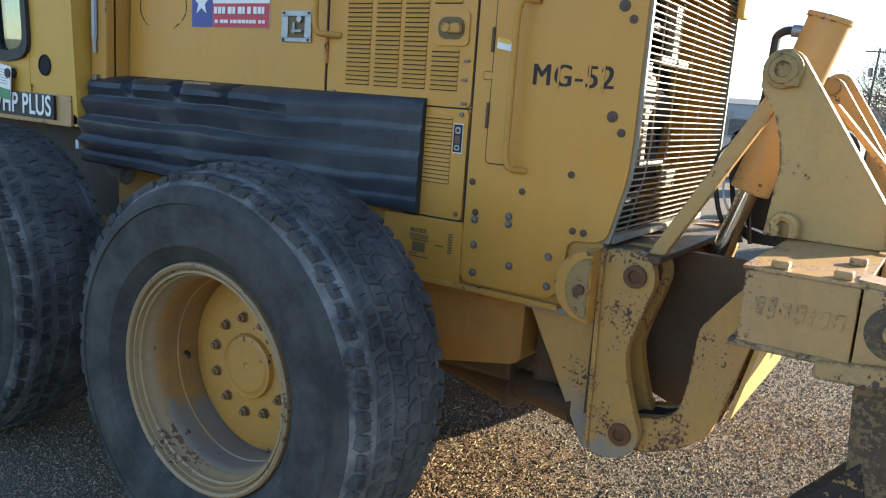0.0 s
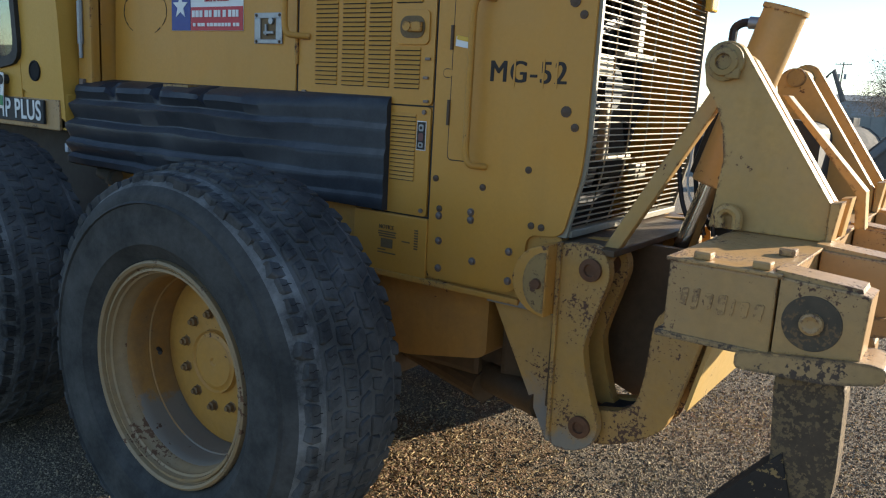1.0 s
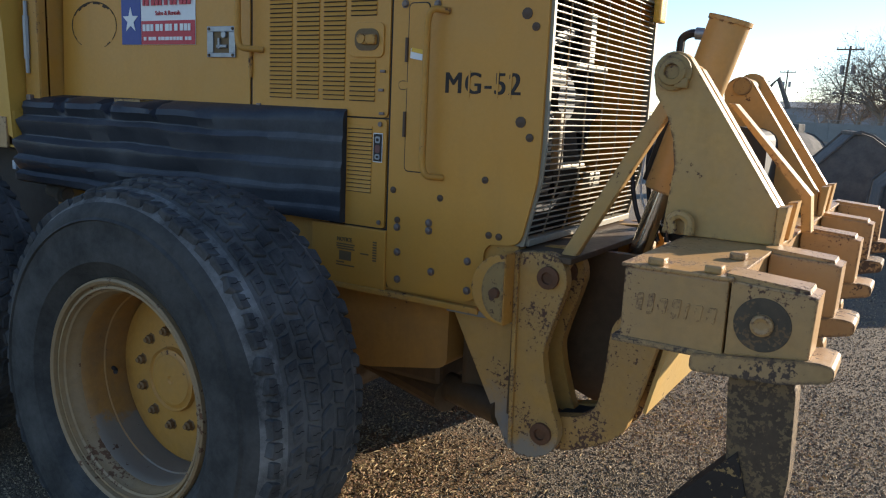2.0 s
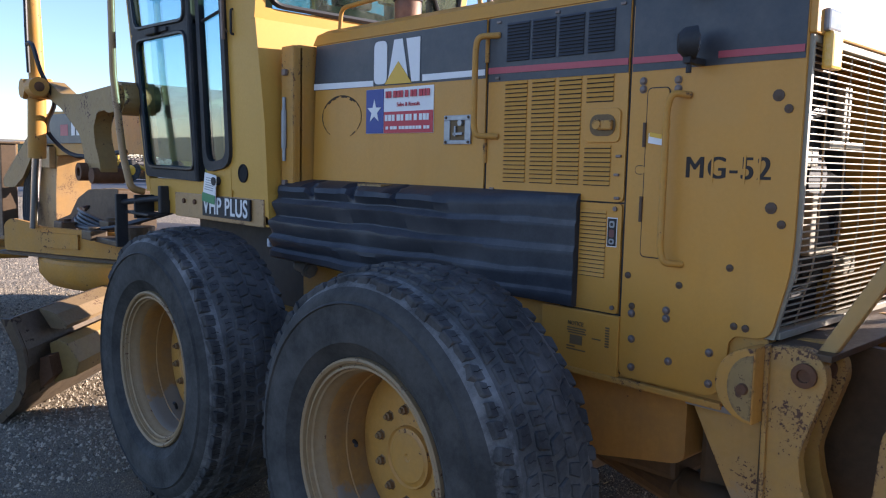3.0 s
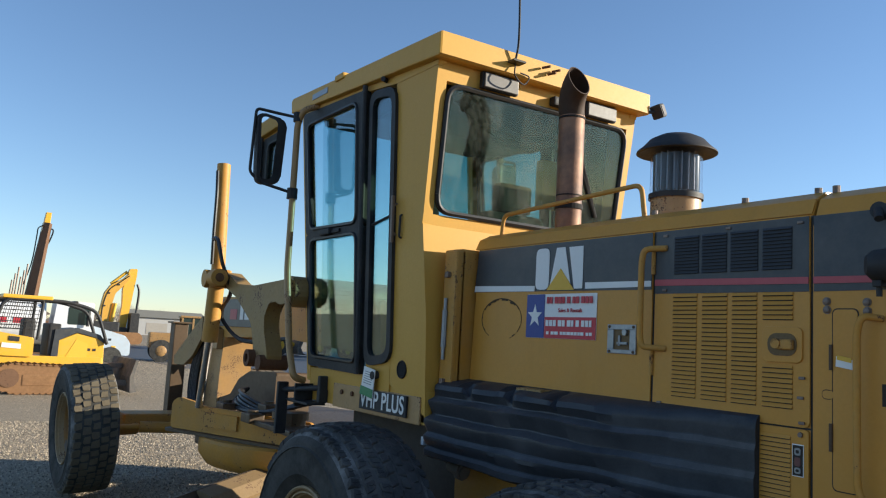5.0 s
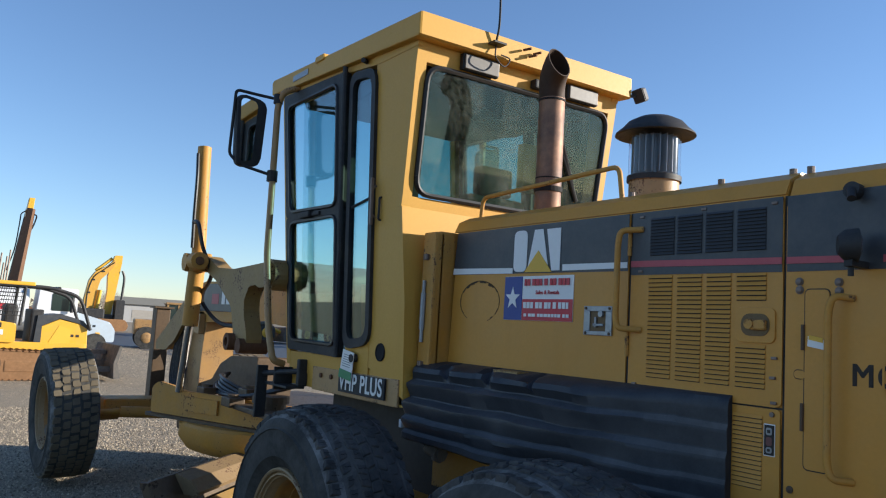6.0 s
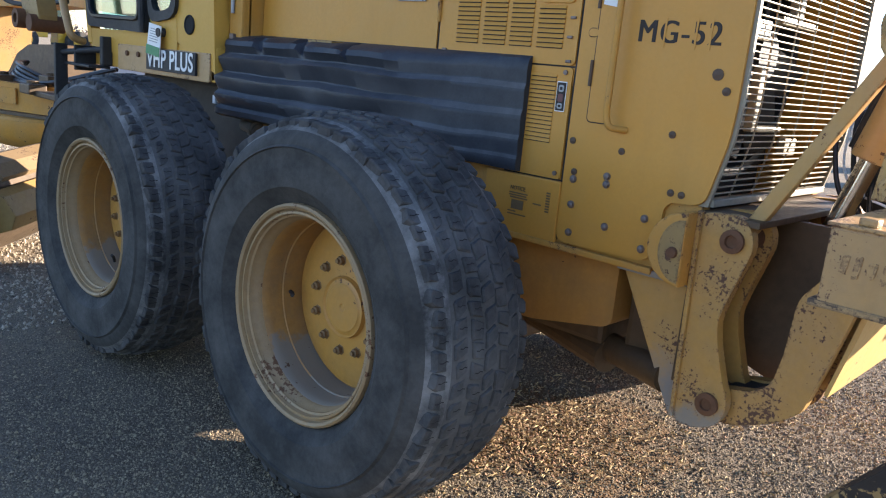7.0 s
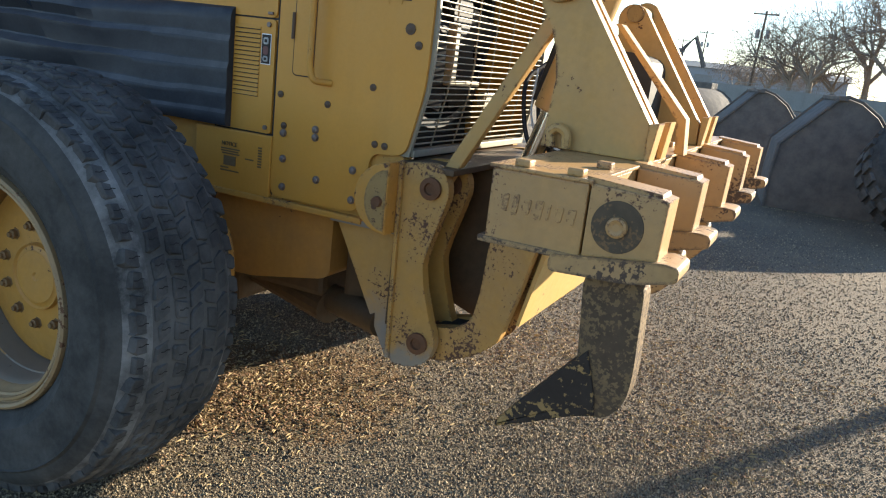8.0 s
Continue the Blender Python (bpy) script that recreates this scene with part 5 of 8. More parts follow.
bm = bmesh.new(); rod(bm, (0.838, 0.668, 1.02), (0.838, 0.652, 1.02), 0.018, 0.015, seg=12)
part("stop_pin", bm, M_rust, stop)
bm = bmesh.new()
plate(bm, [(0.866, 1.142), (0.880, 1.142), (0.892, 0.52), (0.880, 0.52)], 0.722, 0.745, bevel=0.002)
part("bracket_edge_strip", bm, M_bracket, grader)
# Painted dark brown in place of the shade behind the bracket.
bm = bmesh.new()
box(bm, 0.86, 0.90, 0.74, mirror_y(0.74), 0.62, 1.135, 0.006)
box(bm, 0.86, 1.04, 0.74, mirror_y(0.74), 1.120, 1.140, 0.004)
part("rear_crossmember", bm, M_shadebrown, grader, "brown rear crossmember, its colour darkened for shade")
# lower arms: hooked plates and the sloping panel between them
HK = [(x - 0.018, z - 0.014) for x, z in ((0.992, 0.545), (1.06, 0.548), (1.11, 0.566), (1.18, 0.60), (1.245, 0.655), (1.285, 0.80), (1.325, 0.965), (1.40, 1.10), (1.28, 1.10), (1.18, 0.965), (1.17, 0.80), (1.155, 0.715), (1.12, 0.672), (1.07, 0.660), (1.02, 0.650), (0.95, 0.62), (0.95, 0.57))]
for y0, y1 in ((0.782, 0.825), (0.92, 0.96), (2 * RYC - 0.96, 2 * RYC - 0.92), (2 * RYC - 0.825, 2 * RYC - 0.782)):
    bm = bmesh.new()
    plate(bm, round_poly(HK, 0.02, 3), y0, y1, bevel=0.004)
    part("lower_arm", bm, M_arm, ripper, "chipped yellow hooked lower arm")
for y0, y1 in ((0.825, 0.92), (2 * RYC - 0.92, 2 * RYC - 0.825)):
    bm = bmesh.new(); plate(bm, round_poly([(0.95, 0.57), (1.06, 0.545), (1.16, 0.60), (1.20, 0.70), (1.14, 0.668), (1.07, 0.640), (1.0, 0.635)], 0.015, 3), y0, y1)
    part("arm_web", bm, M_dark, ripper)
bm = bmesh.new()
plate(bm, [(1.262, 0.70), (1.272, 0.695), (1.335, 0.965), (1.385, 1.09), (1.37, 1.09), (1.32, 0.965)], 0.825, 2 * RYC - 0.825)
part("arm_panel", bm, M_panel, ripper, "sunlit yellow panel between the lower arms")
# Dark block added between the towers to shade the rear tyre's tread.
bm = bmesh.new()
plate(bm, round_poly([(1.12, 1.14), (1.10, 1.36), (1.18, 1.50), (1.34, 1.54), (1.44, 1.52), (1.44, 1.27), (1.34, 1.14)], 0.05), 1.29, 1.50, bevel=0.02)
part("sun_block", bm, M_dark, ripper, "black block added to keep sun off the rear tyre")
for k in range(3):
    bm = bmesh.new(); tube(bm, [(1.05 + 0.05 * k, 1.38, 1.47), (1.02 + 0.05 * k, 1.28, 1.40 + 0.03 * k), (1.06 + 0.05 * k, 1.22, 1.25), (1.12 + 0.03 * k, 1.20, 1.15)], 0.008, 8, 5)
    part("valve_hose", bm, M_hose, ripper, smooth=True)
bm = bmesh.new(); tube(bm, [(1.05, 1.30, 1.45), (1.06, 1.26, 1.30), (1.12, 1.22, 1.22), (1.22, 1.2, 1.19)], 0.004, 6, 6)
part("pale_wire", bm, M_white, ripper)

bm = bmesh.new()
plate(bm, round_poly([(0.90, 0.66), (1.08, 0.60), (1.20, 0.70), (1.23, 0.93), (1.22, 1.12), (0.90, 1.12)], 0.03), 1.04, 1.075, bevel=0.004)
part("inner_bracket_plate", bm, M_shadebrown, grader)

# ---- cab ----
LEAN = 0.03


def lean_in(bm, far=False):
    """Cab sides stand wider at the top than at the sill."""
    for v in bm.verts:
        v.co.y -= LEAN * (v.co.z - 1.55)
        if far:
            v.co.y = 2 * YC - v.co.y


CY = 0.57


def side(name, polys, y0, y1, material, parent, label="", far=False, bevel=0.0):
    bm = bmesh.new()
    for p in polys:
        plate(bm, p, y0, y1, bevel=bevel)
    lean_in(bm, far)
    return part(name, bm, material, parent, label)


def ring_polys(outer, inner):
    """A frame as four-sided pieces between two outlines with as many corners."""
    k = len(outer)
    return [[outer[i], outer[(i + 1) % k], inner[(i + 1) % k], inner[i]] for i in range(k)]


bm = bmesh.new()
box(bm, -2.90, -1.515, CY + 0.01, mirror_y(CY + 0.01), 1.30, 1.46, 0.01)
cab = part("cab", bm, M_cab, grader, "yellow enclosed operator cab with dark-framed glass")
for far in (False, True):
    side("cab_pillar", [[(-1.875, 1.47), (-1.515, 1.34), (-1.53, 1.80), (-1.59, 2.29), (-1.595, 2.30), (-1.49, 3.13), (-1.905, 3.13)]], CY, CY + 0.05, M_cab, cab, far=far)
    side("cab_sill", [[(-2.88, 1.42), (-2.88, 1.50), (-2.13, 1.50), (-2.13, 1.575), (-1.87, 1.60), (-1.87, 1.30), (-2.42, 1.295), (-2.5, 1.36)]], CY - 0.002, CY + 0.05, M_cab, cab, far=far)
    side("cab_header", [[(-3.19, 3.20), (-3.15, 3.155), (-2.24, 3.125), (-1.89, 3.09), (-1.49, 3.09), (-1.47, 3.16)]], CY - 0.003, CY + 0.05, M_cab, cab, far=far)
    side("front_pillar", [[(-2.91, 1.42), (-2.86, 1.42), (-3.12, 3.20), (-3.19, 3.20)]], CY - 0.004, CY + 0.05, M_cab, cab, far=far)
    w1 = round_poly([(-3.06, 3.085), (-2.345, 3.085), (-2.295, 2.36), (-2.945, 2.375)], 0.06, 3)
    w2 = round_poly([(-2.935, 2.305), (-2.29, 2.30), (-2.235, 1.563), (-2.845, 1.570)], 0.06, 3)
    o1 = round_poly([(-3.145, 3.175), (-2.225, 3.135), (-2.20, 2.335), (-3.01, 2.34)], 0.03, 3)
    o2 = round_poly([(-3.01, 2.342), (-2.20, 2.337), (-2.175, 1.497), (-2.885, 1.512)], 0.03, 3)
    dr = side("cab_door", ring_polys(o1, w1) + ring_polys(o2, w2), CY - 0.016, CY + 0.012, M_black, cab, "black-framed glazed cab door", far, 0)
    side("door_glass", [w1], CY - 0.004, CY + 0.002, M_glass, dr, far=far)
    side("door_glass", [w2], CY - 0.004, CY + 0.002, M_glass, dr, far=far)
    for pts in (w1, w2):
        bm = bmesh.new()
        tube(bm, [(x, CY - 0.017, z) for x, z in pts + pts[:1]], 0.012, 6)
        lean_in(bm, far)
        part("window_seal", bm, M_hose, dr, smooth=True)
    bm = bmesh.new(); box(bm, -2.74, -2.60, CY - 0.05, CY - 0.014, 2.315, 2.352, 0.008); box(bm, -2.62, -2.50, CY - 0.03, CY - 0.014, 2.322, 2.345, 0.005); lean_in(bm, far)
    part("door_handle", bm, M_black, dr)
    bm = bmesh.new(); rod(bm, (-2.185, CY - 0.03, 1.5), (-2.225, CY - 0.03, 3.15), 0.016, seg=8); lean_in(bm, far)
    part("door_post", bm, M_black, dr, smooth=True)
    w3 = round_poly([(-2.145, 3.055), (-1.925, 3.03), (-1.885, 1.625), (-2.095, 1.60)], 0.07, 4)
    o3 = round_poly([(-2.185, 3.105), (-1.885, 3.075), (-1.845, 1.585), (-2.135, 1.545)], 0.09, 4)
    sw = side("side_window", ring_polys(o3, w3), CY - 0.020, CY + 0.012, M_black, cab, "narrow black-framed side window", far)
    side("window_glass", [w3], CY - 0.003, CY + 0.003, M_glass, sw, far=far)
    bm = bmesh.new(); tube(bm, [(-2.11, CY - 0.008, 2.33), (-1.915, CY - 0.008, 2.36)], 0.008, 6); lean_in(bm, far)
    part("window_bar", bm, M_hose, sw)
    # glazed lower front corner and the step below the door
bm = bmesh.new(); tube(bm, corner_path([(-1.845, CY - 0.008, 2.42), (-1.845, CY - 0.035, 2.40), (-1.845, CY - 0.035, 2.27), (-1.845, CY - 0.008, 2.25)], 0.02), 0.006); box(bm, -1.853, -1.837, CY - 0.042, CY - 0.025, 2.21, 2.46, 0.004); lean_in(bm)
part("door_catch", bm, M_bolt, cab)
bm = bmesh.new(); lathe(bm, [(0.0, 0.047), (-0.006, 0.046), (-0.008, 0.040), (-0.004, 0.036), (-0.004, 0.0)], 24, Matrix.Translation((-1.745, CY, 1.553)))
part("side_vent", bm, M_soot, cab, smooth=True)
bm = bmesh.new(); rod(bm, (-2.0, CY + 0.01, 1.508), (-2.0, CY - 0.035, 1.505), 0.022)
part("rubber_stop", bm, M_black, cab)
bm = bmesh.new(); rod(bm, (-2.02, CY - 0.05, 3.135), (-1.99, CY - 0.09, 3.13), 0.014)
part("rubber_stop", bm, M_black, cab)
# name plate and hang tag
PW = Matrix.Translation((-1.91, CY - 0.018, 1.372)) @ pose(0, 0, 0, 90, 0, 0) @ pose(0, 0, 0, 0, 0, 0)
bm = bmesh.new(); box(bm, -2.16, -1.66, CY - 0.016, CY - 0.004, 1.318, 1.425, 0.003)
plateob = part("model_plate", bm, M_black, cab, "black plate with white lettering")
lettering("print", "VHP PLUS", 0.125, PW, M_white, plateob, 0.84, 0.001, 1.05, 0.002)
bm = bmesh.new(); box(bm, -2.52, -1.55, CY - 0.002, CY + 0.03, 1.295, 1.43, 0.004)
part("cab_skirt", bm, M_worn, cab)
for x in (-2.40, -2.27):
    bm = bmesh.new(); rod(bm, (x, CY - 0.002, 1.385), (x, CY - 0.012, 1.385), 0.014, seg=8)
    part("bolt", bm, M_rust, cab)
bm = bmesh.new(); plate(bm, [(-2.13, 1.40), (-1.99, 1.385), (-1.975, 1.535), (-2.10, 1.55)], CY - 0.030, CY - 0.026)
tg = part("hang_tag", bm, M_white, cab, "white and green paper hang tag")
decal("tag_band", [(-2.132, 1.40), (-1.99, 1.384), (-1.986, 1.43), (-2.124, 1.446)], CY - 0.031, M_green, tg)
for i in range(6):
    decal("print_bar", [(-2.10 + 0.004 * i, 1.462 + 0.012 * i), (-2.01 + 0.004 * i, 1.453 + 0.012 * i), (-2.01 + 0.004 * i, 1.457 + 0.012 * i), (-2.10 + 0.004 * i, 1.466 + 0.012 * i)], CY - 0.031, M_latch, tg, 0.001)
# rear wall, rear window
bm = bmesh.new()
plate(bm, [(-1.515, 1.30), (-1.53, 1.80), (-1.592, 2.29), (-1.64, 2.29), (-1.58, 1.80), (-1.565, 1.30)], CY + 0.01, mirror_y(CY + 0.01))
part("rear_wall", bm, M_cab, cab)


def rear_x(z):
    return -1.592 + (z - 2.29) * 0.105 / 0.84


def rear_quad(pts, off, thick, name, material, parent, label=""):
    bm = bmesh.new()
    for poly in pts:
        lo = [bm.verts.new((rear_x(z) + off, y, z)) for y, z in poly]
        hi = [bm.verts.new((rear_x(z) + off - thick, y, z)) for y, z in poly]
        k = len(poly)
        bm.faces.new(lo); bm.faces.new(hi[::-1])
        for i in range(k):
            bm.faces.new((lo[i], lo[(i + 1) % k], hi[(i + 1) % k], hi[i]))
    return part(name, bm, material, parent, label)


YA, YB = 0.545, mirror_y(0.545)
rear_quad([[(YA, 2.29), (YB, 2.29), (YB, 2.345), (YA, 2.345)], [(YA - 0.02, 3.02), (YB + 0.02, 3.02), (YB + 0.02, 3.16), (YA - 0.02, 3.16)],
           [(YA, 2.345), (YA + 0.055, 2.345), (YA + 0.04, 3.02), (YA - 0.02, 3.02)], [(YB, 2.345), (YB - 0.055, 2.345), (YB - 0.04, 3.02), (YB + 0.02, 3.02)]], 0.0, 0.04, "rear_frame", M_cab, cab)
wr = round_poly([(YA + 0.065, 2.36), (YB - 0.065, 2.36), (YB - 0.05, 3.005), (YA + 0.05, 3.005)], 0.09, 5)
rw = rear_quad([wr], 0.004, 0.006, "rear_window", M_glass_dusty, cab, "large dusty rear window in a black seal")
bm = bmesh.new(); tube(bm, [(rear_x(z) + 0.006, y, z) for y, z in wr + wr[:1]], 0.015, 6)
part("window_seal", bm, M_hose, rw, smooth=True)
bm = bmesh.new(); tube(bm, [(rear_x(3.06) + 0.03, 1.36, 3.05), (rear_x(2.8) + 0.02, 1.52, 2.82), (rear_x(2.5) + 0.02, 1.66, 2.55)], 0.008, 6); tube(bm, [(rear_x(2.75) + 0.016, 1.50, 2.83), (rear_x(2.45) + 0.014, 1.70, 2.47)], 0.012, 6); box(bm, rear_x(3.06), rear_x(3.06) + 0.05, 1.26, 1.40, 3.03, 3.08, 0.01)
part("rear_wiper", bm, M_black, cab)
# windscreen
bm = bmesh.new()
plate(bm, [(-3.10, 3.16), (-3.10, 3.16 - 0.0), (-2.85, 1.50), (-2.84, 1.50), (-3.09, 3.16)], CY + 0.06, mirror_y(CY + 0.06))
part("windscreen", bm, M_glass, cab)
for y in (0.98, mirror_y(0.98)):
    bm = bmesh.new(); rod(bm, (-3.11, y, 3.16), (-2.86, y, 1.5), 0.022, seg=8)
    part("windscreen_post", bm, M_black, cab)
# roof
bm = bmesh.new()
R0, R1 = 0.48, mirror_y(0.48)
plate(bm, [(-3.31, 3.215), (-1.43, 3.112), (-1.415, 3.12), (-1.415, 3.235), (-3.30, 3.318), (-3.325, 3.30)], R0, R1, bevel=0.012)
roof = part("cab_roof", bm, M_cab, cab, "flat yellow cab roof with overhanging lip")
bm = bmesh.new(); box(bm, -2.61, -2.49, R0 - 0.012, R0 + 0.08, 3.262, 3.30, 0.01)
part("roof_bracket", bm, M_cab, roof)
bm = bmesh.new(); box(bm, -2.95, -2.72, R0 - 0.004, R0, 3.225, 3.262, 0)
part("roof_label", bm, M_latch, roof)
for y in (0.79, 1.52):
    bm = bmesh.new(); box(bm, -1.475, -1.452, y, y + 0.22, 3.028, 3.105, 0.004)
    part("roof_lamp", bm, M_lampface, cab, "flat grey work lamp")
    bm = bmesh.new(); box(bm, -1.49, -1.462, y - 0.010, y + 0.224, 3.024, 3.109, 0.004)
    part("lamp_frame", bm, M_black, cab)
bm = bmesh.new(); box(bm, -0.035, 0.035, -0.042, 0.042, -0.042, 0.042, 0.012, Matrix.Translation((-1.42, R1 + 0.075, 3.15)) @ pose(0, 0, 0, 20, -14, 22))
lampb = part("roof_corner_lamp", bm, M_black, cab)
bm = bmesh.new(); box(bm, 0.0345, 0.038, -0.032, 0.032, -0.032, 0.032, 0.001, Matrix.Translation((-1.42, R1 + 0.075, 3.15)) @ pose(0, 0, 0, 20, -14, 22))
part("lamp_lens", bm, M_lampface, lampb)
bm = bmesh.new(); rod(bm, (-1.42, R1 - 0.01, 3.13), (-1.42, R1 + 0.06, 3.14), 0.010, seg=8)
part("lamp_arm", bm, M_black, cab)
bm = bmesh.new(); tube(bm, [(-1.40, 0.94, 3.19), (-1.38, 0.94, 3.30), (-1.38, 0.93, 3.6), (-1.37, 0.90, 3.95)], 0.006, 6, 4); box(bm, -1.415, -1.36, 0.90, 0.98, 3.17, 3.18, 0)
part("antenna", bm, M_black, cab)
bm = bmesh.new(); tube(bm, [(-1.40, 0.94, 3.17), (-1.385, 0.93, 3.10), (-1.40, 1.00, 3.07), (-1.405, 1.04, 3.12), (-1.405, 0.98, 3.13)], 0.004, 6, 4)
part("antenna_cable", bm, M_black, cab)
for y, z in ((1.13, 3.195), (1.20, 3.19), (1.17, 3.168)):
    bm = bmesh.new(); rod(bm, (-1.408, y, z), (-1.36, y + 0.015, z), 0.007, seg=6)
    part("bare_stud", bm, M_rust, cab)
# inside the cab
bm = bmesh.new(); plate(bm, [(-3.10, 3.150), (-1.62, 3.082), (-1.62, 3.052), (-2.3, 3.00), (-3.06, 3.10)], CY + 0.06, mirror_y(CY + 0.06), bevel=0.01)
part("headliner", bm, M_seat, cab, "dark foam headliner")
for yy in (CY + 0.055, mirror_y(CY + 0.115)):
    bm = bmesh.new(); plate(bm, [(-1.66, 2.30), (-1.72, 2.30), (-1.80, 2.80), (-1.72, 3.05), (-1.60, 3.05)], yy, yy + 0.06, bevel=0.012)
    part("pillar_trim", bm, M_seat, cab)
bm = bmesh.new(); tube(bm, [(-1.70, 0.80, 3.04), (-1.74, 1.05, 2.93), (-1.76, 1.30, 2.88), (-1.74, 1.55, 2.93), (-1.70, 1.75, 3.03)], 0.045, 8, 5)
part("air_duct", bm, M_seat, cab, smooth=True)
bm = bmesh.new(); box(bm, -2.05, -1.78, 1.03, 1.45, 1.55, 1.90, 0.05); box(bm, -1.83, -1.70, 1.03, 1.45, 1.85, 2.45, 0.05); box(bm, -1.80, -1.72, 1.12, 1.36, 2.45, 2.62, 0.03)
part("operator_seat", bm, M_seat, cab, "dark high-backed operator seat")
bm = bmesh.new(); box(bm, -2.62, -2.40, 1.05, 1.41, 1.45, 2.0, 0.04); box(bm, -2.58, -2.36, 0.98, 1.48, 2.0, 2.14, 0.03)
part("control_console", bm, M_black, cab)
bm = bmesh.new(); tube(bm, [(-2.32 + 0.06 * math.sin(a), YC + 0.19 * math.cos(a), 2.18 + 0.18 * math.sin(a)) for a in [2 * math.pi * i / 24 for i in range(25)]], 0.014, 6)
part("steering_wheel", bm, M_black, cab, smooth=True)
for k in range(5):
    bm = bmesh.new(); rod(bm, (-2.36, 0.98 + 0.03 * k, 2.1), (-2.30, 0.97 + 0.03 * k, 2.28), 0.006, seg=6); rod(bm, (-2.30, 0.97 + 0.03 * k, 2.27), (-2.295, 0.97 + 0.03 * k, 2.30), 0.014, seg=8)
    part("control_lever", bm, M_black, cab)
bm = bmesh.new(); box(bm, -2.95, -1.62, 0.62, 1.84, 1.44, 1.47, 0)
part("cab_floor", bm, M_dark, cab)
bm = bmesh.new(); box(bm, -1.95, -1.88, 1.56, 1.74, 2.55, 2.85, 0.02)
part("cab_fan_box", bm, M_cab, cab)
bm = bmesh.new(); tube(bm, corner_path([(-1.80, CY, 2.355), (-1.80, CY - 0.035, 2.355), (-1.80, CY - 0.035, 2.235), (-1.80, CY, 2.235)], 0.012), 0.006, 6)
part("pillar_handle", bm, M_black, cab, smooth=True)
bm = bmesh.new(); box(bm, -1.825, -1.775, CY - 0.006, CY, 2.28, 2.31, 0.002)
part("pillar_latch", bm, M_black, cab)
# box between the cab and the hood
bm = bmesh.new()
box(bm, -1.50, -1.405, 0.665, mirror_y(0.665), 1.38, 2.165, 0.015)
hb = part("rear_cab_box", bm, M_yellow, grader, "yellow upright box behind the cab")
bm = bmesh.new(); box(bm, -1.512, -1.405, 0.64, 0.70, 1.38, 2.16, 0.012)
part("box_edge", bm, M_yellow, hb)
bm = bmesh.new(); rod(bm, (-1.47, 0.632, 1.62), (-1.47, 0.632, 1.92), 0.009, seg=8); rod(bm, (-1.47, 0.632, 1.68), (-1.47, 0.632, 1.86), 0.014, seg=8)
part("hold_rod", bm, M_latch, hb)
for z in (1.50, 2.02):
    bm = bmesh.new(); box(bm, -1.48, -1.45, 0.622, 0.642, z, z + 0.03, 0.004)
    part("box_clip", bm, M_bolt, hb)
# mirrors
for far in (False, True):
    f = (lambda y: mirror_y(y)) if far else (lambda y: y)
    bm = bmesh.new()
    tube(bm, corner_path([(-2.80, f(0.50), 1.42), (-2.78, f(0.42), 1.44), (-2.86, f(0.41), 1.62), (-2.96, f(0.40), 2.1), (-2.98, f(0.40), 3.06), (-2.95, f(0.42), 3.15), (-2.93, f(0.52), 3.19)], 0.06), 0.021, 10)
    post = part("mirror_post", bm, M_worn, grader, "worn yellow tube carrying a mirror", smooth=True)
    bm = bmesh.new()
    tube(bm, corner_path([(-2.98, f(0.40), 3.10), (-3.08, f(0.30), 3.13), (-3.10, f(0.16), 3.14), (-3.12, f(0.155), 2.72), (-3.08, f(0.22), 2.655), (-2.98, f(0.40), 2.60)], 0.03), 0.010, 8)
    part("mirror_bracket", bm, M_black, post, smooth=True)
    bm = bmesh.new()
    plate(bm, round_poly([(f(0.165), 3.115), (f(0.365), 3.09), (f(0.345), 2.66), (f(0.185), 2.645)], 0.05), -3.13, -3.065, "x", bevel=0.015)
    mr = part("mirror_shell", bm, M_black, post)
    bm = bmesh.new()
    plate(bm, round_poly([(f(0.185), 3.09), (f(0.30), 3.075), (f(0.285), 2.685), (f(0.205), 2.675)], 0.04), -3.064, -3.061, "x")
    if far:                              # folded forward, its glass away from the cab
        for v in bm.verts:
            v.co.x -= 0.0705
    part("mirror_glass", bm, M_mirror, post)
    for z0, z1, r in ((2.56, 2.63, 0.034), (3.07, 3.13, 0.030)):
        bm = bmesh.new(); rod(bm, (-2.98, f(0.40), z0), (-2.98, f(0.40), z1), r, seg=10)
        part("mirror_clamp", bm, M_black, post)
# exhaust, precleaner, hand rail on the hood
EX, EYY = -1.12, 1.095
bm = bmesh.new()
rod(bm, (EX, EYY, 2.22), (EX, EYY, 2.86), 0.064, seg=28)
exh = part("exhaust_pipe", bm, M_exhaust, grader, "heat-stained steel exhaust pipe", smooth=True)
bm = bmesh.new()
rings = []
for k in range(7):                       # open elbow, cut off to the rear
    a = radians(11 * k)
    c0 = Vector((EX + 0.16 * (1 - math.cos(a)), EYY - 0.008 * k, 2.855 + 0.17 * math.sin(a)))
    ax, up = Vector((math.cos(a), 0, -math.sin(a))), Vector((0, 1, 0))
    stretch = 1.0 + 0.05 * k
    rings.append([bm.verts.new(c0 + ax * (-0.064 * stretch * math.cos(2 * math.pi * j / 28)) + up * (0.064 * math.sin(2 * math.pi * j / 28))) for j in range(28)])
inner = [[bm.verts.new(c.lerp(sum((v.co for v in r), Vector()) / 28, 0.07)) for c in [v.co.copy() for v in r]] for r in rings[1:]]
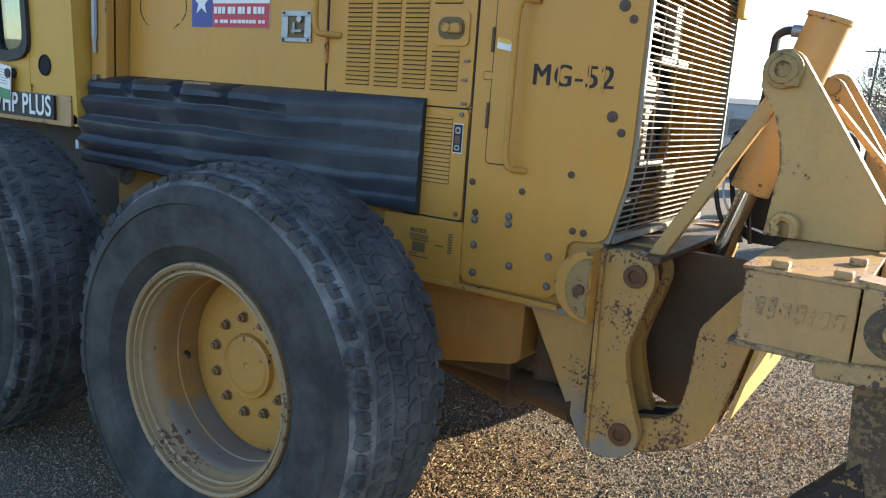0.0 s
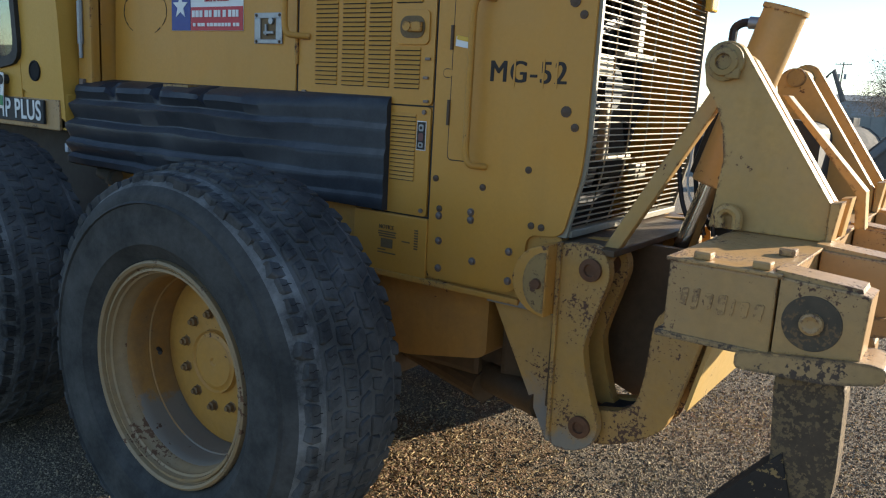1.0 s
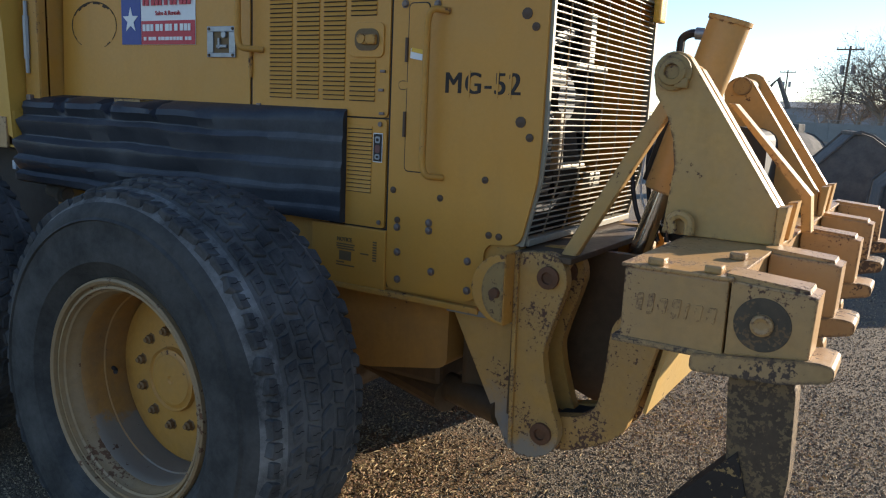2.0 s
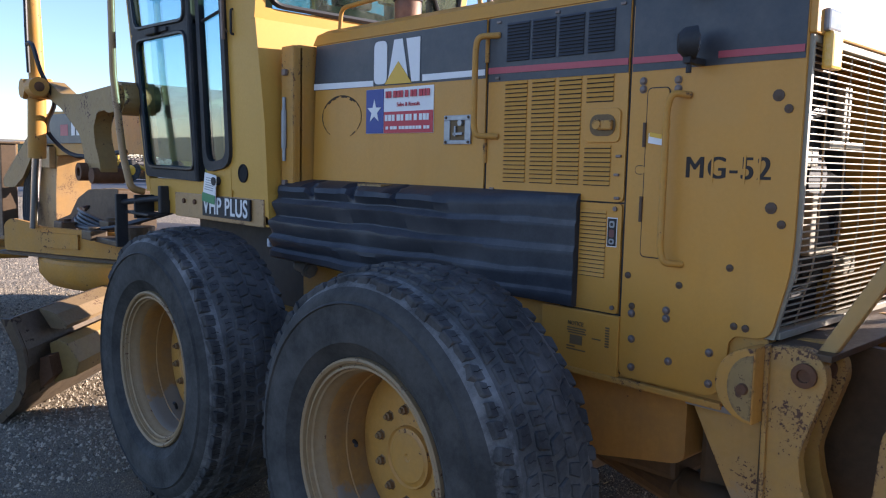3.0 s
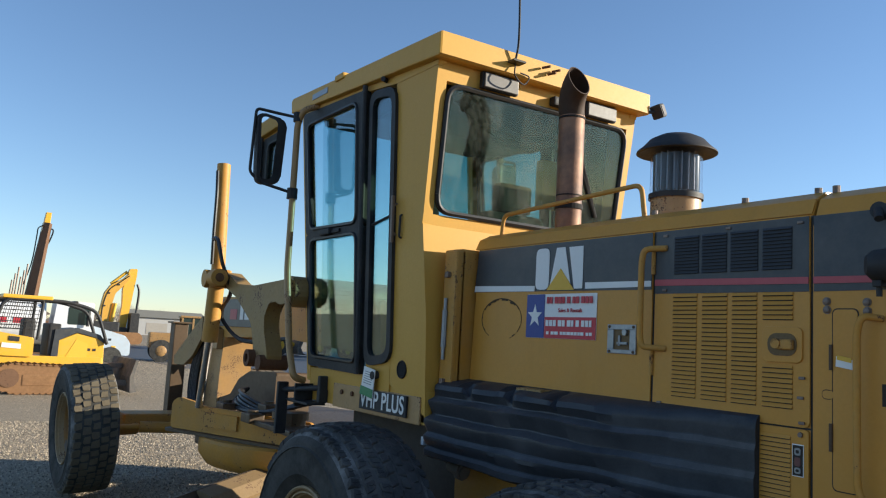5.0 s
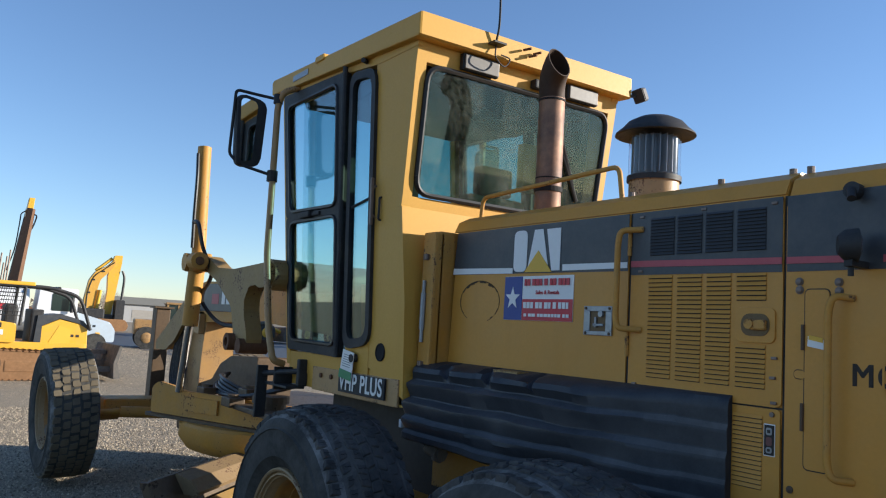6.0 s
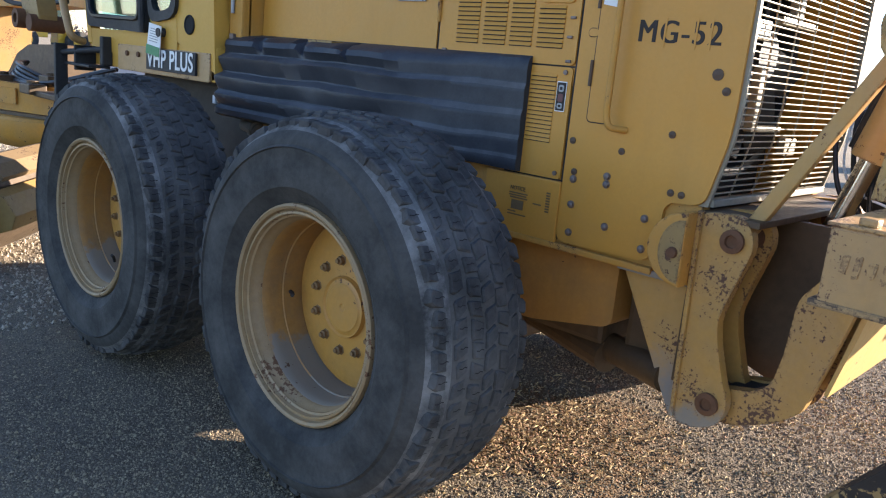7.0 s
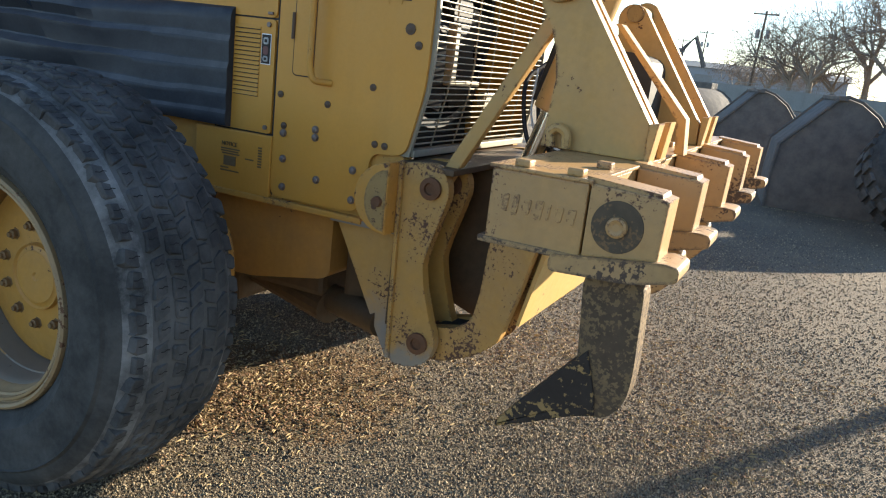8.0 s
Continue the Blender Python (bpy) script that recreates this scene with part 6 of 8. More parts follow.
for r0, r1 in list(zip(rings, rings[1:])) + [(rings[-1], inner[-1])] + list(zip(inner[::-1], inner[-2::-1])):
    for j in range(28):
        bm.faces.new((r0[j], r0[(j + 1) % 28], r1[(j + 1) % 28], r1[j]))
part("exhaust_elbow", bm, M_sootpipe, exh, smooth=True)
bm = bmesh.new(); rod(bm, (EX, EYY, 2.861), (EX, EYY, 2.868), 0.058, seg=24)
part("exhaust_mouth", bm, M_soot, exh)
bm = bmesh.new(); rod(bm, (EX, EYY, 2.385), (EX, EYY, 2.41), 0.070, seg=24)
part("exhaust_clamp", bm, M_soot, exh)
bm = bmesh.new(); rod(bm, (EX, EYY, 2.84), (EX, EYY, 2.85), 0.067, seg=24)
part("exhaust_seam", bm, M_soot, exh)
bm = bmesh.new(); rod(bm, (EX, EYY, 2.45), (EX, EYY, 2.456), 0.066, seg=24)
part("exhaust_seam", bm, M_soot, exh)
PX, PY = -0.46, 1.10
bm = bmesh.new()
lathe(bm, [(2.635, 0.0), (2.632, 0.075), (2.612, 0.115), (2.582, 0.142), (2.562, 0.166), (2.555, 0.168), (2.552, 0.158), (2.57, 0.112), (2.57, 0.0)], 40, Matrix.Translation((PX, PY, 0)) @ Matrix(((1, 0, 0, 0), (0, 0, 1, 0), (0, 1, 0, 0), (0, 0, 0, 1))))
cap = part("precleaner_cap", bm, M_black, grader, "black mushroom cap over a clear precleaner bowl", smooth=True)
bm = bmesh.new(); rod(bm, (PX, PY, 2.37), (PX, PY, 2.56), 0.108, seg=40, caps=False)
part("precleaner_bowl", bm, M_bowl, cap, smooth=True)
bm = bmesh.new(); rod(bm, (PX, PY, 2.36), (PX, PY, 2.56), 0.042, seg=20)
for i in range(20):
    a = 2 * math.pi * i / 20
    box(bm, 0.04, 0.096, -0.002, 0.002, 2.39, 2.55, 0, Matrix.Translation((PX, PY, 0)) @ pose(0, 0, 0, 0, 0, math.degrees(a)))
part("precleaner_vanes", bm, M_lamp, cap)
bm = bmesh.new(); rod(bm, (PX, PY, 2.22), (PX, PY, 2.37), 0.104, seg=32)
part("precleaner_base", bm, M_worn, cap, smooth=True)
bm = bmesh.new(); rod(bm, (PX, PY, 2.355), (PX, PY, 2.378), 0.113, seg=32, caps=False)
part("precleaner_band", bm, M_black, cap, smooth=True)
bm = bmesh.new(); tube(bm, corner_path([(-1.36, 0.87, 2.21), (-1.345, 0.87, 2.35), (-0.95, 0.87, 2.365), (-0.44, 0.87, 2.385), (-0.415, 0.87, 2.22)], 0.04), 0.0105, 10)
part("hood_rail", bm, M_yellow, hood, smooth=True)
for x in (-0.35, 0.06, 0.33, 0.39, 0.66):
    bm = bmesh.new(); rod(bm, (x, HY + 0.1, 2.23), (x, HY + 0.1, 2.265), 0.012, seg=8)
    part("hood_bolt", bm, M_bolt, hood)

# ---- front frame, lift gear, circle, blade, front axle ----
bm = bmesh.new()
plate(bm, [(-2.6, 1.40), (-2.6, 1.95), (-6.2, 2.03), (-6.62, 1.99), (-7.05, 1.62), (-7.45, 1.36), (-7.40, 1.28), (-6.9, 1.50), (-6.45, 1.62), (-4.6, 1.66), (-3.2, 1.60)], 1.06, 1.40, bevel=0.01)
fr = part("front_frame", bm, M_yellow, grader, "yellow gooseneck front frame")
bm = bmesh.new(); box(bm, -6.36, -5.05, 1.048, 1.058, 1.73, 2.0, 0.003)
mp = part("model_panel", bm, M_stripe, fr, "charcoal panel with pale model marking")
for x0, x1 in ((-5.66, -5.57), (-5.53, -5.41), (-5.37, -5.25), (-5.21, -5.1)):
    decal("marking_bar", rect(x0, x1, 1.80, 1.95), 1.0475, M_white, mp)
decal("marking_sticker", rect(-5.95, -5.75, 1.80, 1.90), 1.0475, M_pink, mp)
bm = bmesh.new(); plate(bm, round_poly([(-6.95, 0.75), (-6.20, 0.75), (-6.16, 1.30), (-6.10, 1.62), (-6.16, 1.72), (-6.60, 1.72), (-6.72, 1.40), (-6.95, 1.05)], 0.05), 1.06, 1.38, bevel=0.015)
part("front_bolster", bm, M_worn, fr)
bm = bmesh.new(); plate(bm, round_poly([(-6.46, 1.83), (-7.44, 1.36), (-7.40, 1.28), (-7.02, 1.29), (-6.72, 1.40), (-6.44, 1.60)], 0.03), 0.93, 0.965, bevel=0.004)
part("gooseneck_gusset", bm, M_olive, fr, "weathered tan gusset plate on the gooseneck")
bm = bmesh.new(); box(bm, -6.42, -6.14, 1.0, 1.06, 1.50, 1.70, 0.006)
part("valve_box", bm, M_worn, fr)
# The dark brown stands for shade on this yellow post.
bm = bmesh.new(); box(bm, -7.80, -7.62, 0.96, 1.12, 0.55, 1.74, 0.01); box(bm, -7.83, -7.59, 0.93, 1.15, 1.735, 1.755, 0.004)
part("front_push_post", bm, M_shadebrown, grader, "tall yellow upright at the nose, its colour darkened for shade")
bm = bmesh.new(); box(bm, -7.05, -6.68, 0.30, mirror_y(0.30), 0.66, 0.80, 0.02); rod(bm, (-6.55, 0.35, 0.70), (-6.55, 2.1, 0.70), 0.025)
rod(bm, (-6.45, 0.40, 0.70), (-6.40, 0.86, 0.69), 0.055); rod(bm, (-6.46, 0.22, 0.70), (-6.45, 0.40, 0.70), 0.028); rod(bm, (-6.75, 0.0, 0.68), (-6.82, 0.45, 0.69), 0.11)
part("front_axle", bm, M_yellow, grader, "yellow front axle with tie rod")
for dx, dz in ((0.0, 0.02), (0.05, 0.0), (0.10, -0.02), (0.02, 0.05), (-0.06, 0.03), (0.14, 0.0), (0.07, 0.06)):
    bm = bmesh.new()
    tube(bm, [(-6.6 + dx, 1.02, 1.62), (-6.75 + dx, 0.98, 1.3 + dz), (-6.72 + dx, 0.96, 0.95), (-6.4, 0.95 + dz, 0.78 + dz)], 0.024, 6, 5)
    part("front_hose", bm, M_hose, grader, smooth=True)
bm = bmesh.new()
tube(bm, [(-7.104, 1.352, 1.529), (-6.932, 1.283, 1.126), (-6.644, 1.26, 0.839), (-6.529, 1.26, 1.069), (-6.874, 1.317, 1.471)], 0.021, 6, 5)
part("front_hose", bm, M_hose, grader, smooth=True)
for k in range(4):
    bm = bmesh.new()
    tube(bm, [(-7.449 + 0.081 * k, 1.375, 1.379 - 0.057 * k), (-7.507 + 0.149 * k, 1.306, 1.011), (-7.219 + 0.184 * k, 1.237 + 0.023 * k, 0.735 - 0.023 * k), (-6.840 + 0.138 * k, 1.260, 0.850), (-6.817 + 0.115 * k, 1.317, 1.149 + 0.057 * k), (-7.001 + 0.069 * k, 1.375, 1.425)], 0.020, 6, 5)
    part("front_hose", bm, M_hose, grader, smooth=True)
# blade lift cylinder on its saddle arm
for far in (False, True):
    f = (lambda y: mirror_y(y)) if far else (lambda y: y)
    bm = bmesh.new()
    rod(bm, (-4.47, f(0.40), 3.02), (-4.38, f(0.40), 2.15), 0.053, seg=20)
    lc = part("lift_cylinder", bm, M_yellow, grader, "long yellow blade lift cylinder", smooth=True)
    bm = bmesh.new(); rod(bm, (-4.38, f(0.40), 2.15), (-4.44, f(0.40), 1.60), 0.062, seg=20)
    part("cylinder_lower", bm, M_yellow, lc, smooth=True)
    bm = bmesh.new(); rod(bm, (-4.44, f(0.40), 1.62), (-4.56, f(0.40), 1.08), 0.032, seg=16)
    part("cylinder_rod", bm, M_chrome, lc, smooth=True)
    bm = bmesh.new(); tube(bm, [(-4.41, f(0.335), 2.95), (-4.36, f(0.33), 2.75), (-4.35, f(0.33), 2.45), (-4.36, f(0.34), 2.2)], 0.013, 6, 5); tube(bm, [(-4.36, f(0.335), 2.40), (-4.22, f(0.33), 2.38), (-4.16, f(0.36), 2.2), (-4.18, f(0.45), 2.0), (-4.38, f(0.46), 1.86), (-4.42, f(0.5), 1.75), (-4.2, f(0.6), 1.62), (-3.8, f(0.8), 1.66)], 0.016, 6, 5)
    part("cylinder_hose", bm, M_hose, lc, smooth=True)
    bm = bmesh.new(); rod(bm, (-4.40, f(0.30), 2.09), (-4.40, f(0.50), 2.09), 0.068, seg=20); rod(bm, (-4.26, f(0.34), 2.09), (-4.13, f(0.34), 2.09), 0.066, seg=20); box(bm, -4.52, -4.24, min(f(0.33), f(0.47)), max(f(0.33), f(0.47)), 2.02, 2.16, 0.02)
    part("cylinder_yoke", bm, M_yellow, lc, smooth=False)
    bm = bmesh.new(); rod(bm, (-4.13, f(0.34), 2.09), (-4.122, f(0.34), 2.09), 0.034, 0.028, seg=16)
    part("yoke_pin", bm, M_rust, lc, smooth=True)
    bm = bmesh.new()
    plate(bm, round_poly([(-4.24, 2.15), (-3.95, 2.04), (-3.6, 2.02), (-2.95, 2.05), (-2.95, 1.90), (-3.10, 1.88), (-3.22, 1.92), (-3.34, 1.86), (-3.36, 1.74), (-3.28, 1.62), (-3.24, 1.52), (-3.34, 1.46), (-3.50, 1.47), (-3.52, 1.60), (-3.60, 1.76), (-3.95, 1.94), (-4.24, 2.03)], 0.05, 4), min(f(0.42), f(0.53)), max(f(0.42), f(0.53)), bevel=0.01)
    part("saddle_arm", bm, M_olive, grader, "weathered yellow saddle arm")
    bm = bmesh.new(); rod(bm, (-3.02, f(0.45), 1.97), (-3.02, f(1.23), 1.97), 0.10, seg=20)
    part("saddle_tube", bm, M_olive, grader)
    bm = bmesh.new(); lathe(bm, [(-0.03, 0.030), (-0.03, 0.058), (0.13, 0.058), (0.13, 0.030)], 20, Matrix.Translation((-3.50, min(f(0.40), f(0.50)), 1.52)), close=True); rod(bm, (-3.30, f(0.38), 1.50), (-3.30, f(0.58), 1.50), 0.05, seg=20)
    part("saddle_pivot", bm, M_rust, grader, smooth=True)
# circle and drawbar
CC = Vector((-4.40, YC, 0.84))
bm = bmesh.new()
lathe(bm, [(0.02, 0.60), (0.02, 0.80), (0.0, 0.82), (-0.10, 0.82), (-0.18, 0.76), (-0.20, 0.70), (-0.20, 0.60)], 64, Matrix.Translation(CC) @ Matrix(((1, 0, 0, 0), (0, 0, 1, 0), (0, 1, 0, 0), (0, 0, 0, 1))), close=True)
part("circle", bm, M_yellow, grader, "yellow blade circle ring", smooth=True)
DB = Matrix.Translation((-4.93, 0.29, 0)) @ pose(0, 0, 0, 0, 0, 23)
bm = bmesh.new()
plate(bm, round_poly([(0, 0.885), (0, 1.09), (0.08, 1.135), (0.25, 1.115), (0.40, 1.085), (1.55, 1.075), (1.55, 0.885)], 0.03), 0.0, 0.03, m=DB, bevel=0.004)
db = part("drawbar", bm, M_yellow, grader, "yellow drawbar side plate")
bm = bmesh.new(); plate(bm, [(0.42, 0.935), (0.80, 0.935), (0.80, 1.045), (0.42, 1.045)], -0.02, 0.0, m=DB)
part("drawbar_patch", bm, M_yellow, db)
bm = bmesh.new(); plate(bm, round_poly([(-0.03, -0.06), (1.55, -0.05), (1.55, 1.3), (0.2, 1.5), (-0.03, 0.6)], 0.08), 0.862, 0.884, "z", m=DB)
part("circle_wear_plate", bm, M_steel, db)
bm = bmesh.new(); plate(bm, round_poly([(0.02, 0.03), (1.55, 0.03), (1.55, 1.4), (0.3, 1.4), (0.02, 0.7)], 0.05), 1.01, 1.03, "z", m=DB)
part("drawbar_top", bm, M_steel, db)
# Tongue drawn taller and deeper so its shadow covers the front tyre's lower tread.
bm = bmesh.new()
plate(bm, round_poly([(-4.7, 0.48), (-6.86, 0.48), (-6.86, 0.88), (-5.85, 1.08), (-5.64, 1.24), (-5.36, 1.33), (-4.7, 1.36)], 0.03), 1.08, 1.40, bevel=0.01)
part("drawbar_tongue", bm, M_shadebrown, db, "brown drawbar tongue running to the nose, deepened to cast shade")
bm = bmesh.new(); rod(bm, (-3.55, 0.75, 1.02), (-3.55, 0.75, 1.13), 0.11, seg=20); rod(bm, (-3.55, 0.75, 1.1), (-3.55, 0.75, 1.15), 0.13, seg=20); box(bm, -3.9, -3.2, 0.6, 0.95, 1.02, 1.06, 0.01)
part("circle_drive", bm, M_steel, grader)
bm = bmesh.new(); box(bm, -4.5, -4.1, 0.85, 1.6, 0.45, 0.66, 0.03)
part("blade_carrier", bm, M_dark, grader)
for k in range(5):
    bm = bmesh.new()
    tube(bm, [(-5.0 + 0.06 * k, 0.95 - 0.04 * k, 1.20), (-4.7 + 0.08 * k, 0.72, 1.10 + 0.02 * k), (-4.2 + 0.05 * k, 0.66 + 0.05 * k, 1.09), (-3.8, 0.74 + 0.05 * k, 1.13 + 0.015 * k), (-3.4, 0.95, 1.25)], 0.016, 6, 5)
    part("drawbar_hose", bm, M_hose, grader, smooth=True)
for x, y, h in ((-4.55, 0.62, 0.09), (-4.1, 0.80, 0.12), (-3.95, 0.62, 0.07)):
    bm = bmesh.new(); box(bm, x - 0.09, x + 0.09, y - 0.06, y + 0.06, 1.03, 1.03 + h, 0.01); rod(bm, (x, y, 1.03 + h), (x, y, 1.05 + h), 0.04, seg=12)
    part("swivel_block", bm, M_steel, grader)
# moldboard
M_B = Matrix.Translation((-3.33, -0.20, 0)) @ pose(0, 0, 0, 0, 0, 40) @ pose(0, 0, 0, 2.5, 0, 0)
BS = [(0.115, 0.665), (0.17, 0.58), (0.205, 0.48), (0.215, 0.38), (0.20, 0.27), (0.155, 0.17), (0.09, 0.09), (0.0, 0.005)]
BL = 4.27
bm = bmesh.new()
plate(bm, BS + [(x + 0.028, z + 0.004) for x, z in BS[::-1]], 0, BL, m=M_B)
blade = part("moldboard", bm, M_steel, grader, "worn steel moldboard blade")
# Both rails carry the shade on the blade in their darker colours.
bm = bmesh.new(); plate(bm, [(0.14, 0.655), (0.16, 0.672), (0.26, 0.64), (0.33, 0.575), (0.31, 0.545), (0.22, 0.55), (0.20, 0.58)], 0.26, BL - 0.2, m=M_B)
part("moldboard_rail", bm, surface("scraped_shaded_rail", (0.23, 0.155, 0.075), 0.55, grain=40, vary=0.25, dust=0.5, dust_colour=(0.24, 0.17, 0.10), chips=0.3, chip_scale=60.0, bump=0.2), blade, "scraped slide rail behind the blade, darkened for shade")
bm = bmesh.new(); plate(bm, [(0.24, 0.47), (0.30, 0.50), (0.36, 0.47), (0.43, 0.36), (0.40, 0.27), (0.26, 0.22)], 0.20, BL - 0.2, m=M_B, bevel=0.01)
part("moldboard_rail", bm, M_olive, blade, "olive slide rail behind the blade, darkened for shade")
bm = bmesh.new(); plate(bm, [(0.22, 0.40), (0.30, 0.42), (0.32, 0.30), (0.24, 0.22)], 0.10, 0.20, m=M_B)
part("rail_stop", bm, M_rust, blade)
bm = bmesh.new(); plate(bm, [(0.10, 0.67), (0.16, 0.67), (0.225, 0.50), (0.245, 0.38), (0.23, 0.26), (0.18, 0.15), (0.05, 0.02), (-0.02, 0.0), (0.0, 0.04), (0.14, 0.17), (0.18, 0.27), (0.195, 0.38), (0.185, 0.48)], -0.03, 0.0, m=M_B)
part("end_bit", bm, M_steel, blade)
bm = bmesh.new(); plate(bm, [(0.10, 0.12), (0.13, 0.12), (0.02, 0.0), (-0.03, 0.0)], -0.02, BL + 0.02, m=M_B)
part("cutting_edge", bm, M_steel, blade)
# front step by the cab
bm = bmesh.new(); box(bm, -2.85, -2.83, 0.46, 0.58, 1.26, 1.40, 0.006); box(bm, -2.985, -2.955, 0.40, 0.47, 1.08, 1.40, 0.006); rod(bm, (-2.97, 0.44, 1.35), (-2.62, 0.54, 1.39), 0.017); box(bm, -2.65, -2.61, 0.52, 0.58, 1.30, 1.46, 0.01); box(bm, -2.98, -2.62, 0.45, 0.57, 1.285, 1.30, 0.004)
part("entry_step", bm, M_black, grader, "black entry step bracket")
# Dark case enlarged to close the sunlit gap that the frame would block.
bm = bmesh.new(); box(bm, -2.7, -0.9, 0.8, 1.66, 0.66, 1.28, 0.02)
part("transmission_case", bm, M_dark, grader)


# ---- loose gravel, straw and leaves on the ground ----
def stone_material(name="loose_stone", lo=(0.055, 0.045, 0.033, 1), hi=(0.40, 0.312, 0.185, 1)):
    m, n, l, bsdf = nodes_of(name)
    g = n.new("ShaderNodeNewGeometry")
    l.new(ramp(n, l, g.outputs["Random Per Island"], 0.0, 1.0, lo, hi), bsdf.inputs["Base Color"])
    bsdf.inputs["Roughness"].default_value = 0.85
    return m


def scatter(name, n, place, shape, material, label):
    """Many small pieces as one mesh; place gives x, y, size and turn."""
    vs, fs = [], []
    for i in range(n):
        x, y, s, a = place()
        base = len(vs)
        pv, pf = shape(s)
        ca, sa = math.cos(a), math.sin(a)
        vs += [(x + ca * u - sa * v, y + sa * u + ca * v, w + ground_z(x)) for u, v, w in pv]
        fs += [tuple(base + k for k in f) for f in pf]
    me = bpy.data.meshes.new(name)
    me.from_pydata(vs, [], fs)
    me.materials.append(material)
    return tagged(new(name, me), label, name.replace("_", " "), kind="stuff")


rg = random.Random(21)


def pebble(s):
    j = lambda: rg.uniform(0.6, 1.3)
    v = [(s * j(), 0, -0.1 * s), (0, s * 0.85 * j(), -0.1 * s), (-s * j(), 0, -0.1 * s), (0, -s * 0.85 * j(), -0.1 * s),
         (s * rg.uniform(-0.4, 0.4), s * rg.uniform(-0.4, 0.4), 0.95 * s * j())]
    return v, [(0, 1, 4), (1, 2, 4), (2, 3, 4), (3, 0, 4)]


def gravel_place():
    u = rg.random()
    if u < 0.70:                         # the ground nearest the machine's rear
        y = min(9.0, -0.9 + rg.gammavariate(1.7, 1.15))
        x = rg.gauss(1.35, 1.05) if rg.random() < 0.8 else rg.uniform(-1.2, 4.2)
        if math.hypot(x - 0.25, y - 1.15) < 0.62 + rg.uniform(-0.25, 0.25) and rg.random() < 0.75:
            x += 1.4                     # few stones lie on the trodden soil
        return x, y, rg.choice((0.0028, 0.0032, 0.0036, 0.004, 0.005, 0.0065)) * (1.0 + 0.12 * max(0.0, y)), rg.uniform(0, 6.28)
    if u < 0.84:
        return rg.gauss(0.6, 2.6), rg.gauss(3.0, 3.0), rg.choice((0.004, 0.005, 0.006, 0.008, 0.010)), rg.uniform(0, 6.28)
    return rg.gauss(-0.6, 1.4), rg.gauss(0.3, 1.0), rg.choice((0.003, 0.004, 0.005)), rg.uniform(0, 6.28)


M_stone = stone_material()
scatter("gravel", 290000, gravel_place, pebble, M_stone, "loose pale and dark gravel over the yard")


def far_stone(s):
    j = lambda: rg.uniform(0.6, 1.3)
    v = [(s * j(), 0, 0), (0, s * j(), 0), (-s * j(), 0, 0), (0, -s * j(), 0), (s * rg.uniform(-0.4, 0.4), s * rg.uniform(-0.4, 0.4), 0.6 * s * j())]
    return v, [(0, 1, 4), (1, 2, 4), (2, 3, 4), (3, 0, 4)]


def far_place():
    d = rg.uniform(0, 1) ** 1.3
    return -12.0 - 26.0 * d, rg.uniform(-7.0, 9.0), 0.010 + 0.026 * d * rg.uniform(0.6, 1.2), rg.uniform(0, 6.28)


M_sandstone = stone_material("sandy_stone", (0.09, 0.075, 0.055, 1), (0.52, 0.43, 0.31, 1))


def mid_place():
    return rg.uniform(-13.0, -2.0), rg.gauss(0.8, 2.0), rg.choice((0.005, 0.007, 0.009, 0.012, 0.016)), rg.uniform(0, 6.28)


scatter("sandy_gravel", 90000, mid_place, pebble, M_sandstone, "loose tan gravel round the front wheels")
scatter("coarse_gravel", 30000, far_place, far_stone, M_sandstone, "coarse sunlit gravel further off")


def straw_shape(s):
    w = 0.0016
    return [(-s, -w, 0.006), (s, -w * 0.5, 0.010 + 0.2 * s * rg.random()), (s, w * 0.5, 0.011), (-s, w, 0.007), (0, 0, 0.012 + 0.15 * s)], [(0, 1, 4), (1, 2, 4), (2, 3, 4), (3, 0, 4)]


def litter_place():
    cx, cy, r = rg.choice(((0.25, 0.95, 0.32), (0.22, 1.25, 0.4), (0.45, 1.35, 0.55), (0.7, 2.2, 0.5), (0.3, 0.95, 0.25), (1.75, 1.75, 0.4), (2.4, 2.6, 0.6), (1.2, 2.6, 0.5), (0.1, 0.55, 0.3)))
    return rg.gauss(cx, r * 0.6), rg.gauss(cy, r * 0.5), rg.uniform(0.006, 0.020), rg.uniform(0, 6.28)


scatter("straw_litter", 2400, litter_place, straw_shape, M_straw, "dry straw scattered on the gravel")


def leaf_shape(s):
    s *= 0.6
    return [(-s, 0, 0.008), (0, -0.5 * s, 0.012 + 0.3 * s), (s, 0, 0.010), (0, 0.5 * s, 0.009 + 0.35 * s)], [(0, 1, 3), (1, 2, 3)]


scatter("leaf_litter", 2200, litter_place, leaf_shape, M_leaf, "dead brown leaves on the gravel")

